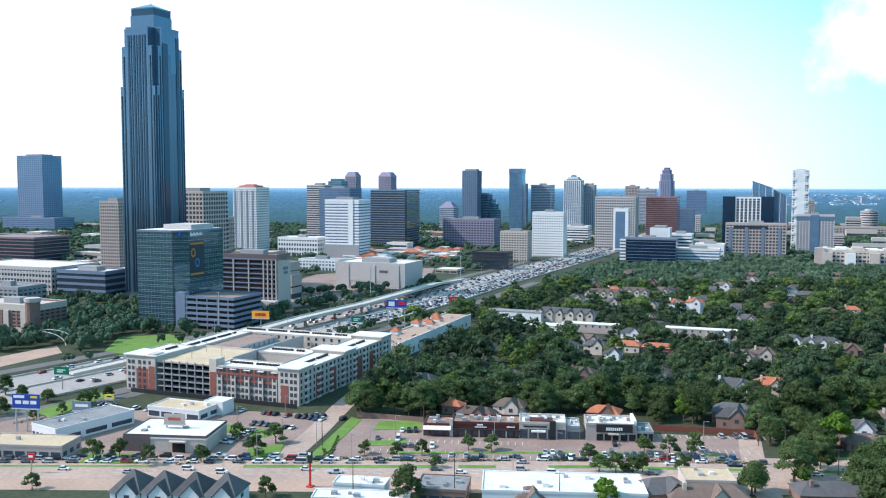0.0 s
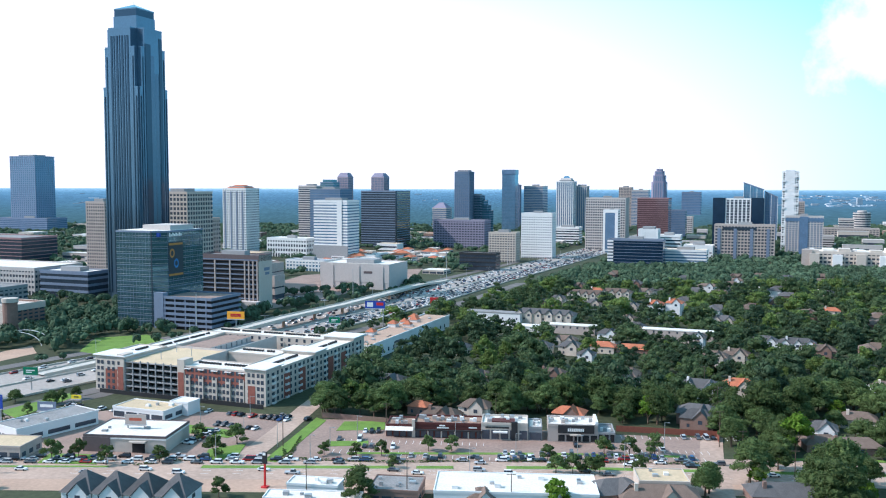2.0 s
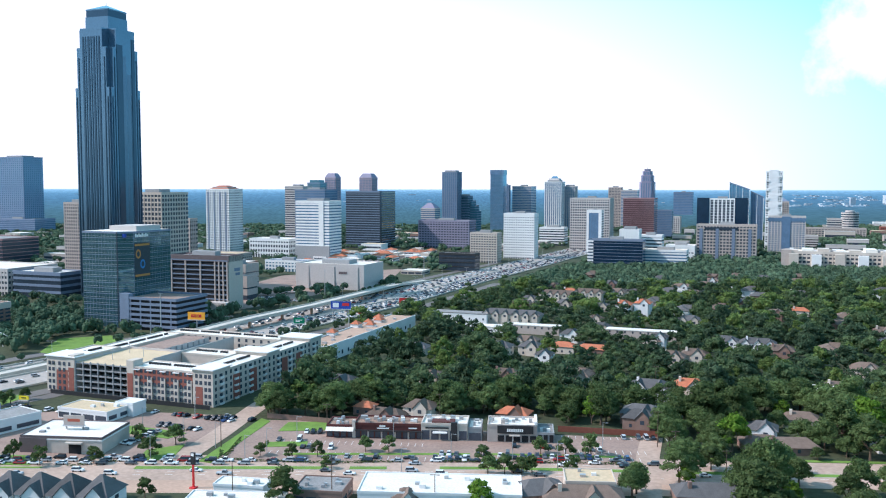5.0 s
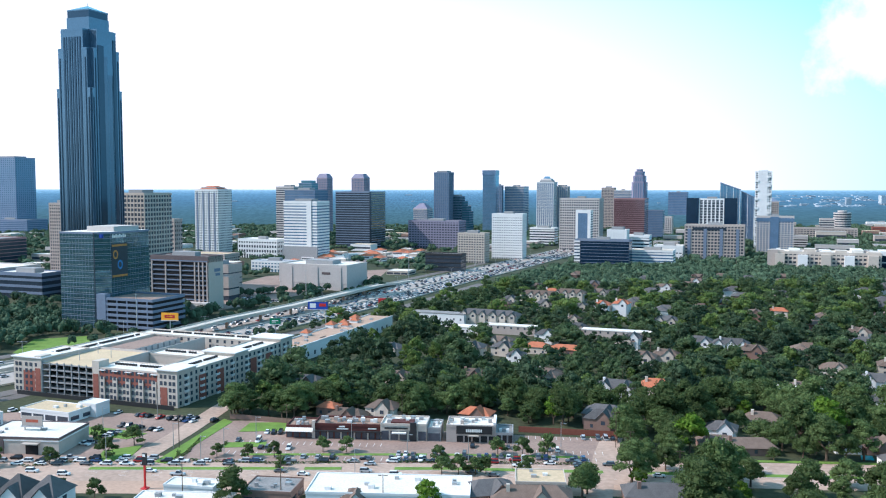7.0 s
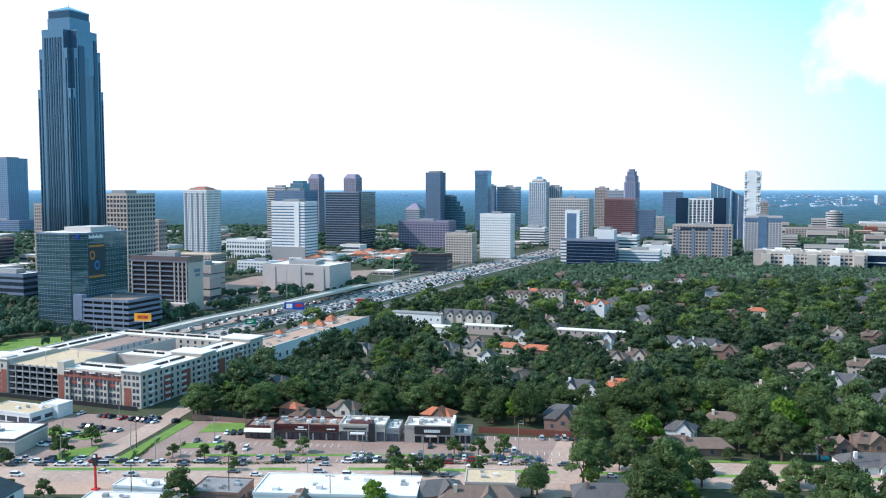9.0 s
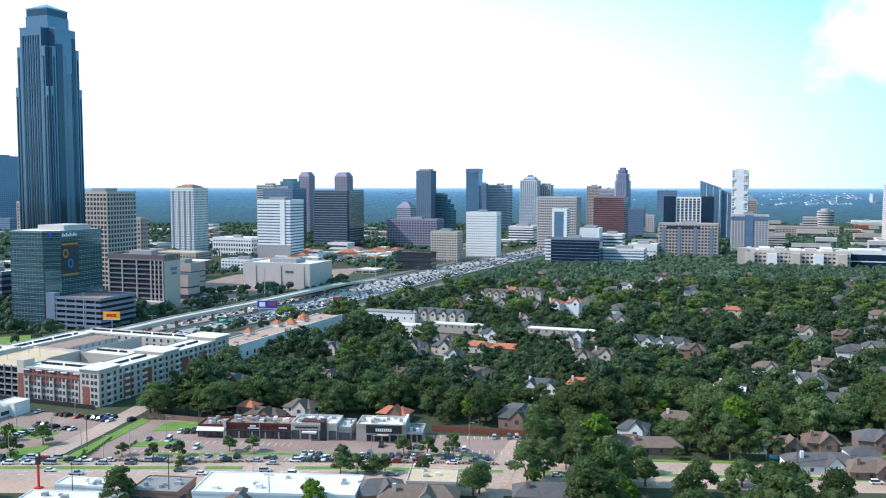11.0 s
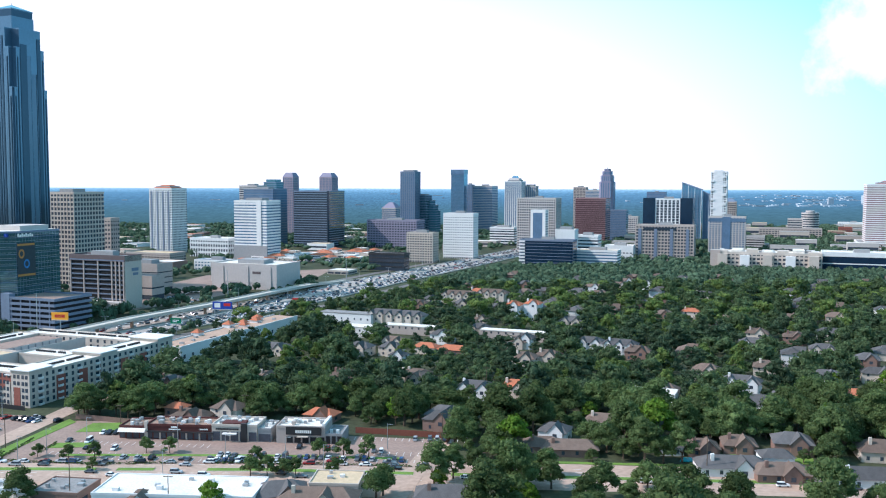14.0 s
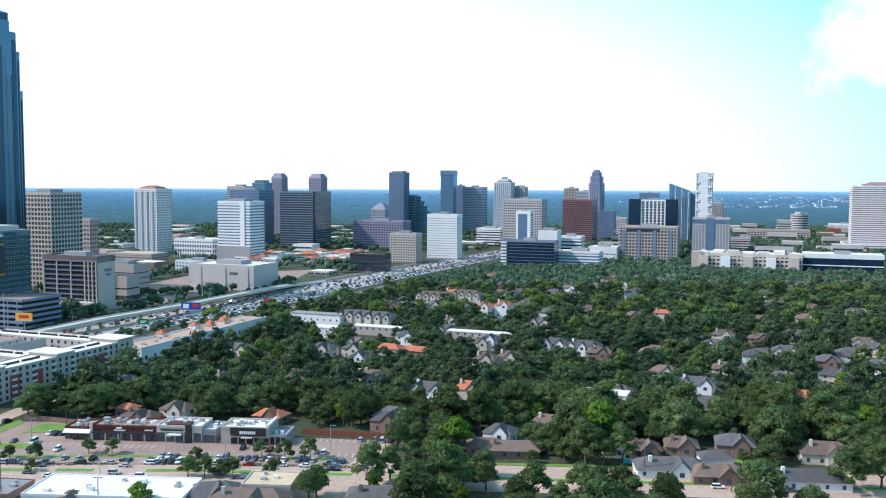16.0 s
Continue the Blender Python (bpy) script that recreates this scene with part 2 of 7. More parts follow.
def block_box(x, y, w, d, turn=GRID, extra=3.0):
    c, s = math.cos(radians(turn)), math.sin(radians(turn))
    step = 8.0
    nx, ny = max(1, round(w / step)), max(1, round(d / step))
    for i in range(nx + 1):
        for j in range(ny + 1):
            a, b = (i / nx - 0.5) * w, (j / ny - 0.5) * d
            BLOCKED.append((x + a * c - b * s, y + a * s + b * c, 5.0 + extra))


def smooth(a):
    a = min(1, max(0, a))
    return a * a * (3 - 2 * a)


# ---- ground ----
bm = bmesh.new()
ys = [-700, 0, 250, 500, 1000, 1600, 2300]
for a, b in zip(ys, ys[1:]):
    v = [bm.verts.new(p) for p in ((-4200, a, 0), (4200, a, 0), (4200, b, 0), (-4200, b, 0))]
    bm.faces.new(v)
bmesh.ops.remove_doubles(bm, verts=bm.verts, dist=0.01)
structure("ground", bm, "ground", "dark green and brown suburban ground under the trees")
# far plain; the haze of distance is painted in as a blue glow
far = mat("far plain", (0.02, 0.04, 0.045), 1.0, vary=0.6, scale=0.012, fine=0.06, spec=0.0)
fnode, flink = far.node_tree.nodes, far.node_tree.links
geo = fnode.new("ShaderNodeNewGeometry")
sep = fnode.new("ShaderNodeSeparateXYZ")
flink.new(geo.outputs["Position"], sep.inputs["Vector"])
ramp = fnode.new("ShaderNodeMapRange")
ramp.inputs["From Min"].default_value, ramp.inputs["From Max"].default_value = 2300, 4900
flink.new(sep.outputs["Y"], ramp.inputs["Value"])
# haze colours, brighter and bluer towards the horizon
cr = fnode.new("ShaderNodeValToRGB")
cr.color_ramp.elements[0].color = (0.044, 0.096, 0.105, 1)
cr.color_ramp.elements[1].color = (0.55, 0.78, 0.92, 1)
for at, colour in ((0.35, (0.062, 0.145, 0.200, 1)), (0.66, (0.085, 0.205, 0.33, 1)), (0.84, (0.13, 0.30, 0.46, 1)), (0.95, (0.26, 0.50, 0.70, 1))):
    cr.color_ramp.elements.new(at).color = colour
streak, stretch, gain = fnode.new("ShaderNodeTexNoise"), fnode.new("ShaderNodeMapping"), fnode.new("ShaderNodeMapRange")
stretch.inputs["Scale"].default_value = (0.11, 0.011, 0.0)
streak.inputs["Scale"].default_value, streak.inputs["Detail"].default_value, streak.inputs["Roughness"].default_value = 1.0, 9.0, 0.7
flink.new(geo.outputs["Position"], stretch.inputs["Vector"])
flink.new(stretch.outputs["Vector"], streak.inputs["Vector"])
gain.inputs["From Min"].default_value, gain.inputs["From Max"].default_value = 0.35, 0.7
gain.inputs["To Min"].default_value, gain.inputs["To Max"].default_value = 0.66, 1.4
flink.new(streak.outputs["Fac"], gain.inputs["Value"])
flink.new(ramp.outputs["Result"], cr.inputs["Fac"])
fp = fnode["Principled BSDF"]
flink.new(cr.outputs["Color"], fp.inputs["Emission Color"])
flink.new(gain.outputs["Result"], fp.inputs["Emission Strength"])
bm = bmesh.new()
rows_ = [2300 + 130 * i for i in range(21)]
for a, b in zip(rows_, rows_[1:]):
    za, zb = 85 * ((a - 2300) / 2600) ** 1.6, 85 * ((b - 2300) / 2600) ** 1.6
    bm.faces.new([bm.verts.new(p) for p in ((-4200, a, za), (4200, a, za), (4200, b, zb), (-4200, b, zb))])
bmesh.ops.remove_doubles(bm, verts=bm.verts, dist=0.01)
backdrop = structure("backdrop", bm, far, "wooded plain with blue horizon haze painted in as glow")

def plain_z(y):
    """The height of the far plain, which rises gently to the horizon."""
    return 85 * (max(0, y - 2300) / 2600) ** 1.6


# ---- roads ----
def strip(name, pts, width, z, material, label, side=0.0, thick=0.1):
    """A paved strip along a centre line."""
    bm = bmesh.new()
    L, R = [], []
    n = len(pts)
    for i, p in enumerate(pts):
        a, b = Vector(pts[max(0, i - 1)][:2]), Vector(pts[min(n - 1, i + 1)][:2])
        t = (b - a).normalized()
        nrm = Vector((t.y, -t.x))
        c = Vector(p[:2]) + nrm * side
        h = (p[2] if len(p) > 2 else 0) + z
        L.append((c - nrm * width / 2, h))
        R.append((c + nrm * width / 2, h))
    vs = [[bm.verts.new((q.x, q.y, hh)) for q, hh in row] for row in (L, R)]
    lo = [[bm.verts.new((q.x, q.y, hh - thick)) for q, hh in row] for row in (L, R)]
    for i in range(n - 1):
        bm.faces.new((vs[0][i], vs[1][i], vs[1][i + 1], vs[0][i + 1]))
        bm.faces.new((lo[0][i], vs[0][i], vs[0][i + 1], lo[0][i + 1]))
        bm.faces.new((vs[1][i], lo[1][i], lo[1][i + 1], vs[1][i + 1]))
        bm.faces.new((lo[1][i], lo[0][i], lo[0][i + 1], lo[1][i + 1]))
    bmesh.ops.recalc_face_normals(bm, faces=bm.faces)
    return structure(name, bm, material, label)


def along(pts, s):
    """The point and heading at s metres along a centre line."""
    for a, b in zip(pts, pts[1:]):
        a, b = Vector(a[:2]), Vector(b[:2])
        d = (b - a).length
        if s <= d:
            t = (b - a) / d
            return a + t * s, t
        s -= d
    t = (b - a).normalized()
    return b, t


def length(pts):
    return sum((Vector(b[:2]) - Vector(a[:2])).length for a, b in zip(pts, pts[1:]))


FREEWAY = [(-420, 150), (-330, 285), (-223, 450), (-185, 508), (-123, 606), (-62, 714), (-12, 816), (58, 985), (162, 1215), (330, 1600), (620, 2300)]
strip("road_freeway", FREEWAY, 58, 0.20, "freeway", "wide pale concrete freeway packed with cars")
for side in (-47, 47):
    strip("road_frontage", FREEWAY[:9] if side < 0 else FREEWAY[:8], 11, 0.16, "asphalt", "grey asphalt frontage road beside the freeway", side)
strip("barrier_median", FREEWAY, 0.7, 1.1, "kerb", "low concrete barrier along the freeway", 0, 0.95)
for side in (-29.5, 29.5):
    strip("barrier_edge", FREEWAY, 0.5, 1.15, "kerb", "low concrete barrier along the freeway", side, 1.0)
AVENUE = [(-520, 338), (-220, 331), (-60, 331), (60, 331), (260, 317), (520, 298)]
strip("road_avenue", AVENUE, 30, 0.06, "road", "pale concrete avenue with a grass median")
# ---- office buildings ----
def office(name, x, y, w, d, h, wall="beige", glz="window", floors=20, piers=0.0, share=0.45, turn=GRID, label="", top="grey_roof", plant=0.3, proud=0.35, base=0.0, cat="office building", corner=0.0, blank="", thick=0.32):
    """A block of floors: a glazed core, a spandrel round every floor, piers up the faces, a parapet and a plant room."""
    t = thing(name, x, y, 0, turn, label, cat)
    # with glz "dark" the core paints the shade of open decks or balconies
    part("core", boxes((-w / 2 + proud, -d / 2 + proud, 0, w / 2 - proud, d / 2 - proud, h - 1)), glz, t, "tinted glazing or painted interior shade")
    fh = (h - base) / floors
    if base:
        part("podium", boxes((-w / 2, -d / 2, 0, w / 2, d / 2, base * 0.9)), wall, t)
    band = mesh_of("spandrel", ring(bmesh.new(), w, d, 0, fh * share, proud + 0.3), wall)
    for i in range(1, floors):
        part("spandrel", band, wall, t, loc=(0, 0, base + i * fh - fh * share / 2))
    part("parapet", ring(bmesh.new(), w + 0.1, d + 0.1, h - fh * max(share, 0.35), h + 0.9, 0.7), wall, t)
    part("roof", boxes((-w / 2 + 0.5, -d / 2 + 0.5, h - 0.6, w / 2 - 0.5, d / 2 - 0.5, h - 0.2)), top, t)
    if corner:
        cm = mesh_of("corner_pier", boxes((-corner / 2, -corner / 2, 0, corner / 2, corner / 2, h)), wall)
        for sx in (-1, 1):
            for sy in (-1, 1):
                part("corner_pier", cm, wall, t, loc=(sx * (w - corner + 0.1) / 2, sy * (d - corner + 0.1) / 2, 0))
    if piers:
        pw = piers * thick
        pm = mesh_of("pier", boxes((-pw / 2, -pw / 2, 0, pw / 2, pw / 2, h - 0.3)), wall)
        n = max(2, round(w / piers))
        for i in range(n + 1):
            for sy in (-1,):
                part("pier", pm, wall, t, loc=((i / n - 0.5) * (w - pw), sy * (d / 2 - pw / 2 + 0.12), 0))
        n = max(2, round(d / piers))
        for i in range(1, n):
            for sx in (1,):
                part("pier", pm, wall, t, loc=(sx * (w / 2 - pw / 2 + 0.12), (i / n - 0.5) * (d - pw), 0))
    if blank:
        part("end_wall", boxes((w / 2 - 0.2, -d / 2 - 0.05, 0, w / 2 + 0.45, d / 2 + 0.05, h + 0.6)), blank, t, "plain windowless end wall")
    if plant:
        part("plant_room", boxes((-w * plant, -d * plant, h - 0.3, w * plant, d * plant, h + 4.0)), "grey", t)
    block_box(x, y, w, d, turn, 4)
    return t


def tall_tower():
    x, y = -271.1, 842.0
    t = thing("skyscraper", x, y, 0, GRID, "tall stepped skyscraper of pale blue glass with dark vertical bays", "skyscraper")
    # crossed slabs: the shoulders step back at the corners, the middle of each face runs up flush
    for a_, top in ((20.5, 196), (17.5, 232.5), (13.2, 250)):
        for k in range(2):
            m_ = boxes((-a_, -22.5 + 0.02 * a_, 0, a_, 22.5 - 0.02 * a_, top))
            b = part("tier", m_, "tower_light", t)
            b.matrix_basis = pose(0, 0, 0, 0, 0, 90 * k)
            b = part("ledge", boxes((-a_ - 0.1, -22.6 + 0.02 * a_, top - 1.4, a_ + 0.1, 22.6 - 0.02 * a_, top + 0.5)), "tower_light", t)
            b.matrix_basis = pose(0, 0, 0, 0, 0, 90 * k)
    part("tier", boxes((-13.8, -13.8, 246, 13.8, 13.8, 262)), "tower_light", t)
    for k in range(4):
        if k % 2:
            bays = ((-18.9, 0.9, 188), (-15.6, 0.9, 224), (-8.6, 8.0, 236), (-2.0, 2.0, 218), (3.2, 0.8, 206), (6.0, 0.8, 206), (10.6, 4.4, 243), (15.6, 0.9, 224), (18.9, 0.9, 188))
        else:
            bays = ((-18.9, 0.9, 188), (-15.6, 1.0, 224), (-9.6, 2.0, 243), (-6.6, 1.0, 243), (-3.2, 2.2, 243), (0.0, 1.0, 243), (3.2, 2.2, 243), (6.6, 1.0, 243), (9.6, 2.0, 243), (15.6, 1.0, 224), (18.9, 0.9, 188))
        for off, wd, z1 in bays:
            b = part("window_bay", boxes((off - wd / 2, -22.65, 6, off + wd / 2, -21.4, z1)), "tower_dark", t)
            b.matrix_basis = pose(0, 0, 0, 0, 0, 90 * k)
        if k % 2:
            for x0, x1, z1 in ((-4.6, 0.6, 226), (1.6, 7.4, 210)):
                b = part("stepped_pilaster", prism(bmesh.new(), [(x0, -22.3), ((x0 + x1) / 2, -24.2), (x1, -22.3)], 2, z1), "tower_light", t, "pointed pale glass pilaster")
                b.matrix_basis = pose(0, 0, 0, 0, 0, 90 * k)
    part("lantern", boxes((-13.2, -13.2, 262, 13.2, 13.2, 268.6)), "tower_dark", t)
    part("lantern_cornice", ring(bmesh.new(), 27, 27, 268, 269.2, 1.2), "tower_light", t)
    part("pyramid_roof", prism(bmesh.new(), [(-13.4, -13.4), (13.4, -13.4), (13.4, 13.4), (-13.4, 13.4)], 269.2, 274.5, [(-0.4, -0.4), (0.4, -0.4), (0.4, 0.4), (-0.4, 0.4)]), "tower_light", t)
    part("beacon", cyl(bmesh.new(), 0, 0, 274.3, 277.5, 0.35, 0.1), "steel", t)
    t.scale = (0.935, 0.935, 0.992)
    block_box(x, y, 46, 46)


tall_tower()


def glass_office():
    """The glass office in front of the skyscraper with its printed banner, and the garage at its foot."""
    x, y, w, d, h = -202.8, 690.0, 40.8, 51.0, 70.9
    t = thing("glass_office", x, y, 0, GRID, "blue-green mirror glass office block with a large banner", "office building")
    c = 8.0

    def plan(o):
        return [(-w / 2 - o, -d / 2 - o), (w / 2 - c, -d / 2 - o), (w / 2 + o, -d / 2 + c), (w / 2 + o, d / 2 + o), (-w / 2 - o, d / 2 + o)]

    part("core", prism(bmesh.new(), plan(0.0), 0, h), "glass_green", t)
    n = round(h / 4.1)
    slab = mesh_of("floor_line", prism(bmesh.new(), plan(0.10), 0, 0.38), "slate")
    thin_ = mesh_of("sill_line", prism(bmesh.new(), plan(0.06), 0, 0.14), "steel")
    for i in range(1, n):
        part("floor_line", slab, None, t, loc=(0, 0, i * h / n))
        part("sill_line", thin_, None, t, loc=(0, 0, (i + 0.35) * h / n))
    mu = mesh_of("mullion", boxes((-0.07, -0.07, 0, 0.07, 0.07, h)), "slate")
    for i in range(1, round((w - c) / 3)):
        part("mullion", mu, None, t, loc=(-w / 2 + 3 * i, -d / 2 - 0.02, 0))
    for i in range(0, round((d - c) / 3)):
        part("mullion", mu, None, t, loc=(w / 2 + 0.02, -d / 2 + c + 3 * i, 0))
    part("corner_fin", boxes((w / 2 - c - 1.0, -d / 2 - 0.3, 0, w / 2 - c, -d / 2 + 0.6, h + 0.6)), "glass_dark", t)
    part("parapet", prism(bmesh.new(), plan(0.25), h - 0.5, h + 0.9), "slate", t)
    part("roof", prism(bmesh.new(), plan(-0.6), h + 0.9, h + 0.96), "white_roof", t)
    part("plant_room", boxes((-w * 0.2, -d * 0.2, h - 0.1, w * 0.42, d * 0.35, h + 4.6)), "beige", t)
    y0 = -d / 2 + c
    part("roof_emblem", boxes((w / 2 - 5.2, -d / 2 + 1.8, h - 3.4, w / 2 - 3.0, -d / 2 + 4.0, h - 0.8)), "sign_blue", t, "blue emblem shape")
    for i in range(8):
        part("roof_letter", boxes((w / 2 + 0.2, y0 + 1.4 + 1.9 * i, h - 3.6, w / 2 + 0.5, y0 + 2.8 + 1.9 * i, h - 1.0 - 0.8 * (i % 2))), "paint", t, "white letter block")
    part("banner", boxes((w / 2 + 0.2, y0 + 0.4, h * 0.52, w / 2 + 0.32, y0 + 18, h * 0.89)), "banner", t, "dark printed banner")
    for z_ in (0.855, 0.53):
        part("banner_stripe", boxes((w / 2 + 0.32, y0 + 0.9, h * z_, w / 2 + 0.38, y0 + 17.4, h * (z_ + 0.022))), "sign_gold", t, "orange stripe")
    for zz, m_, yy in ((0.77, "sign_gold", 4.6), (0.66, "sign_sky", 9.4)):
        bm = bmesh.new()
        prev, first = None, None
        for i in range(20):
            q = 2 * math.pi * i / 20
            ring_ = [bm.verts.new((0, math.cos(q) * f * 0.8, math.sin(q) * f)) for f in (2.1, 3.5)]
            if prev:
                bm.faces.new((prev[0], prev[1], ring_[1], ring_[0]))
            prev, first = ring_, first or ring_
        bm.faces.new((prev[0], prev[1], first[1], first[0]))
        ext = bmesh.ops.extrude_face_region(bm, geom=bm.faces[:])
        bmesh.ops.translate(bm, verts=[v for v in ext["geom"] if isinstance(v, bmesh.types.BMVert)], vec=(0.08, 0, 0))
        bmesh.ops.recalc_face_normals(bm, faces=bm.faces)
        part("banner_emblem", bm, m_, t, "round ring emblem shape", loc=(w / 2 + 0.34, y0 + yy, h * zz))
    block_box(x, y, w, d)
    x, y, w, d, h = -169.6, 660.0, 50.1, 37.6, 21.9
    garage("parking_garage", x + 2, y + 6, w, d, h + 2, 6, "slate", "dark blue-grey parking garage with open bands")


def garage(name, x, y, w, d, h, floors, wall, label, turn=GRID):
    t = thing(name, x, y, 0, turn, label, "parking garage")
    # a solid block; the shade between the decks is its near-black colour
    part("core", boxes((-w / 2 + 1.2, -d / 2 + 1.2, 0, w / 2 - 1.2, d / 2 - 1.2, h - 1.6)), "dark", t, "solid near-black core painted as interior shade")
    fh = h / floors
    band = mesh_of("parapet_band", ring(bmesh.new(), w, d, 0, fh * 0.5, 0.5), wall)
    for i in range(1, floors + 1):
        part("parapet_band", band, wall, t, loc=(0, 0, i * fh - fh * 0.4))
    part("deck", boxes((-w / 2 + 0.4, -d / 2 + 0.4, h - 1.3, w / 2 - 0.4, d / 2 - 0.4, h - 0.9)), "lot", t)
    part("stair_core", boxes((-w / 2 - 0.3, -d / 2 - 0.3, 0, -w / 2 + w * 0.16, -d / 2 + 5, h + 2.5)), wall, t)
    pm = mesh_of("post", boxes((-0.4, -0.3, 0, 0.4, 0.3, h - 1)), wall)
    for i in range(1, round(w / 9)):
        part("post", pm, wall, t, loc=(-w / 2 + 9 * i, -d / 2 + 0.35, 0))
    block_box(x, y, w, d, turn)
    return t


glass_office()
# the group round the skyscraper
office("hotel", -164.4, 775.0, 59.0, 20.7, 45.4, "fascia", "dark", 11, 0, 0.16, label="tan mid-rise hotel with rows of dark balconies", plant=0.2, blank="cream", cat="hotel")
office("hotel_wing", -147.1, 835.0, 22.5, 18.0, 21.5, "tan", "window", 3, 0, 0.8, label="low tan windowless hotel wing", plant=0)
office("office_tower", -253.3, 925.0, 43.1, 43.1, 98.2, "cream", "window", 21, 4.4, 0.36, thick=0.24, label="beige precast office tower with a window grid", plant=0.2)
office("tan_block", -246.4, 1005.0, 17.9, 14.3, 68.3, "tan", "window", 14, 4.0, 0.5, label="tan precast block behind an office tower", plant=0)
office("office_tower", -384.1, 1050.0, 27.2, 24.5, 85.4, "tan", "window", 22, 3.6, 0.45, label="tan precast office tower with a window grid", plant=0.25)
office("mall_garage", -417.0, 900.0, 114.7, 63.1, 25.4, "beige", "window", 5, 4.0, 0.5, label="long beige parking building with square openings", plant=0.0, top="white_roof")
office("mall_block", -335.9, 850.0, 58.0, 29.0, 24.1, "slate", "glass_dark", 4, 0, 0.4, label="low dark glazed office wing beside the skyscraper", plant=0.2, top="white_roof")
office("dark_office", -585.5, 1240.0, 106.0, 63.6, 33.5, "pink", "glass_dark", 7, 0, 0.2, label="low dark glass office with brown panels", plant=0.0)
office("far_tower", -922.7, 2050.0, 73.4, 58.7, 168.2, "haze_panel", "glass_light", 40, 6.0, 0.35, label="broad office tower far off, haze blue in its colour", plant=0.3)
office("far_podium", -915.0, 2020.0, 150.0, 60.0, 30.0, "haze_panel", "glass_blue", 7, 0, 0.4, label="low haze-tinted office wings below a far tower", plant=0.1)
office("brick_apartments", -315.3, 655.0, 64.3, 32.1, 19.0, "brown_brick", "window", 7, 5.0, 0.5, label="brown brick and cream mid-rise apartments", plant=0.12, top="cream", cat="apartment building")
office("grey_apartments", -371.3, 760.0, 51.5, 30.9, 19.6, "grey", "window", 5, 5.0, 0.5, label="grey mid-rise apartments with flat roof", plant=0.1, cat="apartment building")
office("residential_tower", -301.1, 1405.0, 42.2, 38.0, 99.8, "white", "window", 26, 3.2, 0.5, label="white residential tower with balconies and a red cap", plant=0.32, cat="apartment tower")
office("low_office", -208.6, 1330.0, 67.1, 33.6, 27.1, "white", "window", 4, 4.5, 0.45, label="low white office with square windows", plant=0.1, top="white_roof")
office("department_store", -66.7, 935.0, 78.6, 47.2, 25.2, "beige", "beige", 2, 0, 0.9, label="windowless pale department store with a flat roof", plant=0.2, top="white_roof", cat="store")
# the middle of the skyline
office("striped_office", -137.6, 1290.0, 54.0, 37.8, 83.5, "white", "glass_blue", 20, 0, 0.6, label="white office tower with dark ribbon windows", plant=0.25)
office("beige_tower", -240.3, 1750.0, 39.8, 35.8, 103.9, "beige", "window", 24, 0, 0.5, label="pale beige banded office tower", plant=0.2)
office("dark_tower", -178.7, 1560.0, 59.0, 47.2, 98.4, "slate", "glass_blue", 22, 0, 0.3, label="dark blue banded office tower", plant=0.2)
office("twin_tower", -189.7, 1890.0, 25.0, 25.0, 121.7, "rose", "glass_blue", 34, 4.0, 0.4, label="slender mauve tower with a chamfered dark cap", plant=0.36)
office("twin_tower", -123.7, 2000.0, 30.6, 30.6, 122.7, "rose", "glass_blue", 34, 4.0, 0.4, label="slender mauve tower with a chamfered dark cap", plant=0.36)
office("bronze_tower", -82.1, 1540.0, 64.3, 64.3, 95.7, "slate", "glass_dark", 24, 0, 0.3, label="blue-grey and dark glass banded office tower", plant=0.0)
office("small_tower", 14.2, 2050.0, 34.3, 34.3, 53.5, "beige", "glass_blue", 12, 0, 0.4, label="small beige and blue office tower", plant=0.25)
office("granite_block", 49.6, 1540.0, 92.4, 37.0, 46.3, "mauve", "window", 11, 5.0, 0.5, label="broad mauve brick block with a flat roof", plant=0.15)
office("glass_tower", 62.1, 1909.0, 33.3, 33.3, 134.2, "slate", "glass_blue", 40, 4.5, 0.18, label="dark blue glass tower with vertical fins", plant=0.35)
office("stepped_tower", 91.5, 1930.0, 22.0, 34.9, 83.5, "slate", "glass_green", 24, 0, 0.35, label="stepped green glass tower", plant=0.3)
office("glass_tower", 168.8, 2033.0, 31.6, 25.2, 140.0, "slate", "glass_light", 44, 0, 0.10, label="slim blue glass tower with a square top", plant=0.0)
office("beige_hotel", 102.2, 1245.0, 39.1, 23.5, 40.6, "cream", "window", 12, 4.0, 0.5, label="beige hotel block with small windows", plant=0.2, cat="hotel")
office("black_office", 62.6, 1120.0, 48.2, 19.3, 21.5, "black", "glass_dark", 4, 0, 0.2, label="low black glass office with a white core", plant=0.0)
office("white_tower", 156.7, 1310.0, 46.4, 23.2, 65.4, "white", "window", 18, 3.6, 0.76, label="white concrete hotel tower with small windows", plant=0.15)
office("banded_tower", 229.8, 2057.0, 44.9, 44.9, 104.3, "beige", "glass_blue", 28, 0, 0.3, label="beige and blue banded tower", plant=0.15)
office("crowned_tower", 293.6, 2005.0, 38.3, 38.3, 114.5, "white", "glass_blue", 34, 4.6, 0.12, label="pale tower with a stepped crown", plant=0.36)
office("crowned_annex", 330.3, 2020.0, 28.2, 28.2, 104.5, "beige", "glass_blue", 32, 4.6, 0.12, label="pale tower with a stepped crown", plant=0.3)
office("grid_office", 292.6, 1500.0, 66.4, 39.8, 85.2, "beige", "window", 20, 3.8, 0.45, label="broad beige office slab with a window grid", plant=0.1)
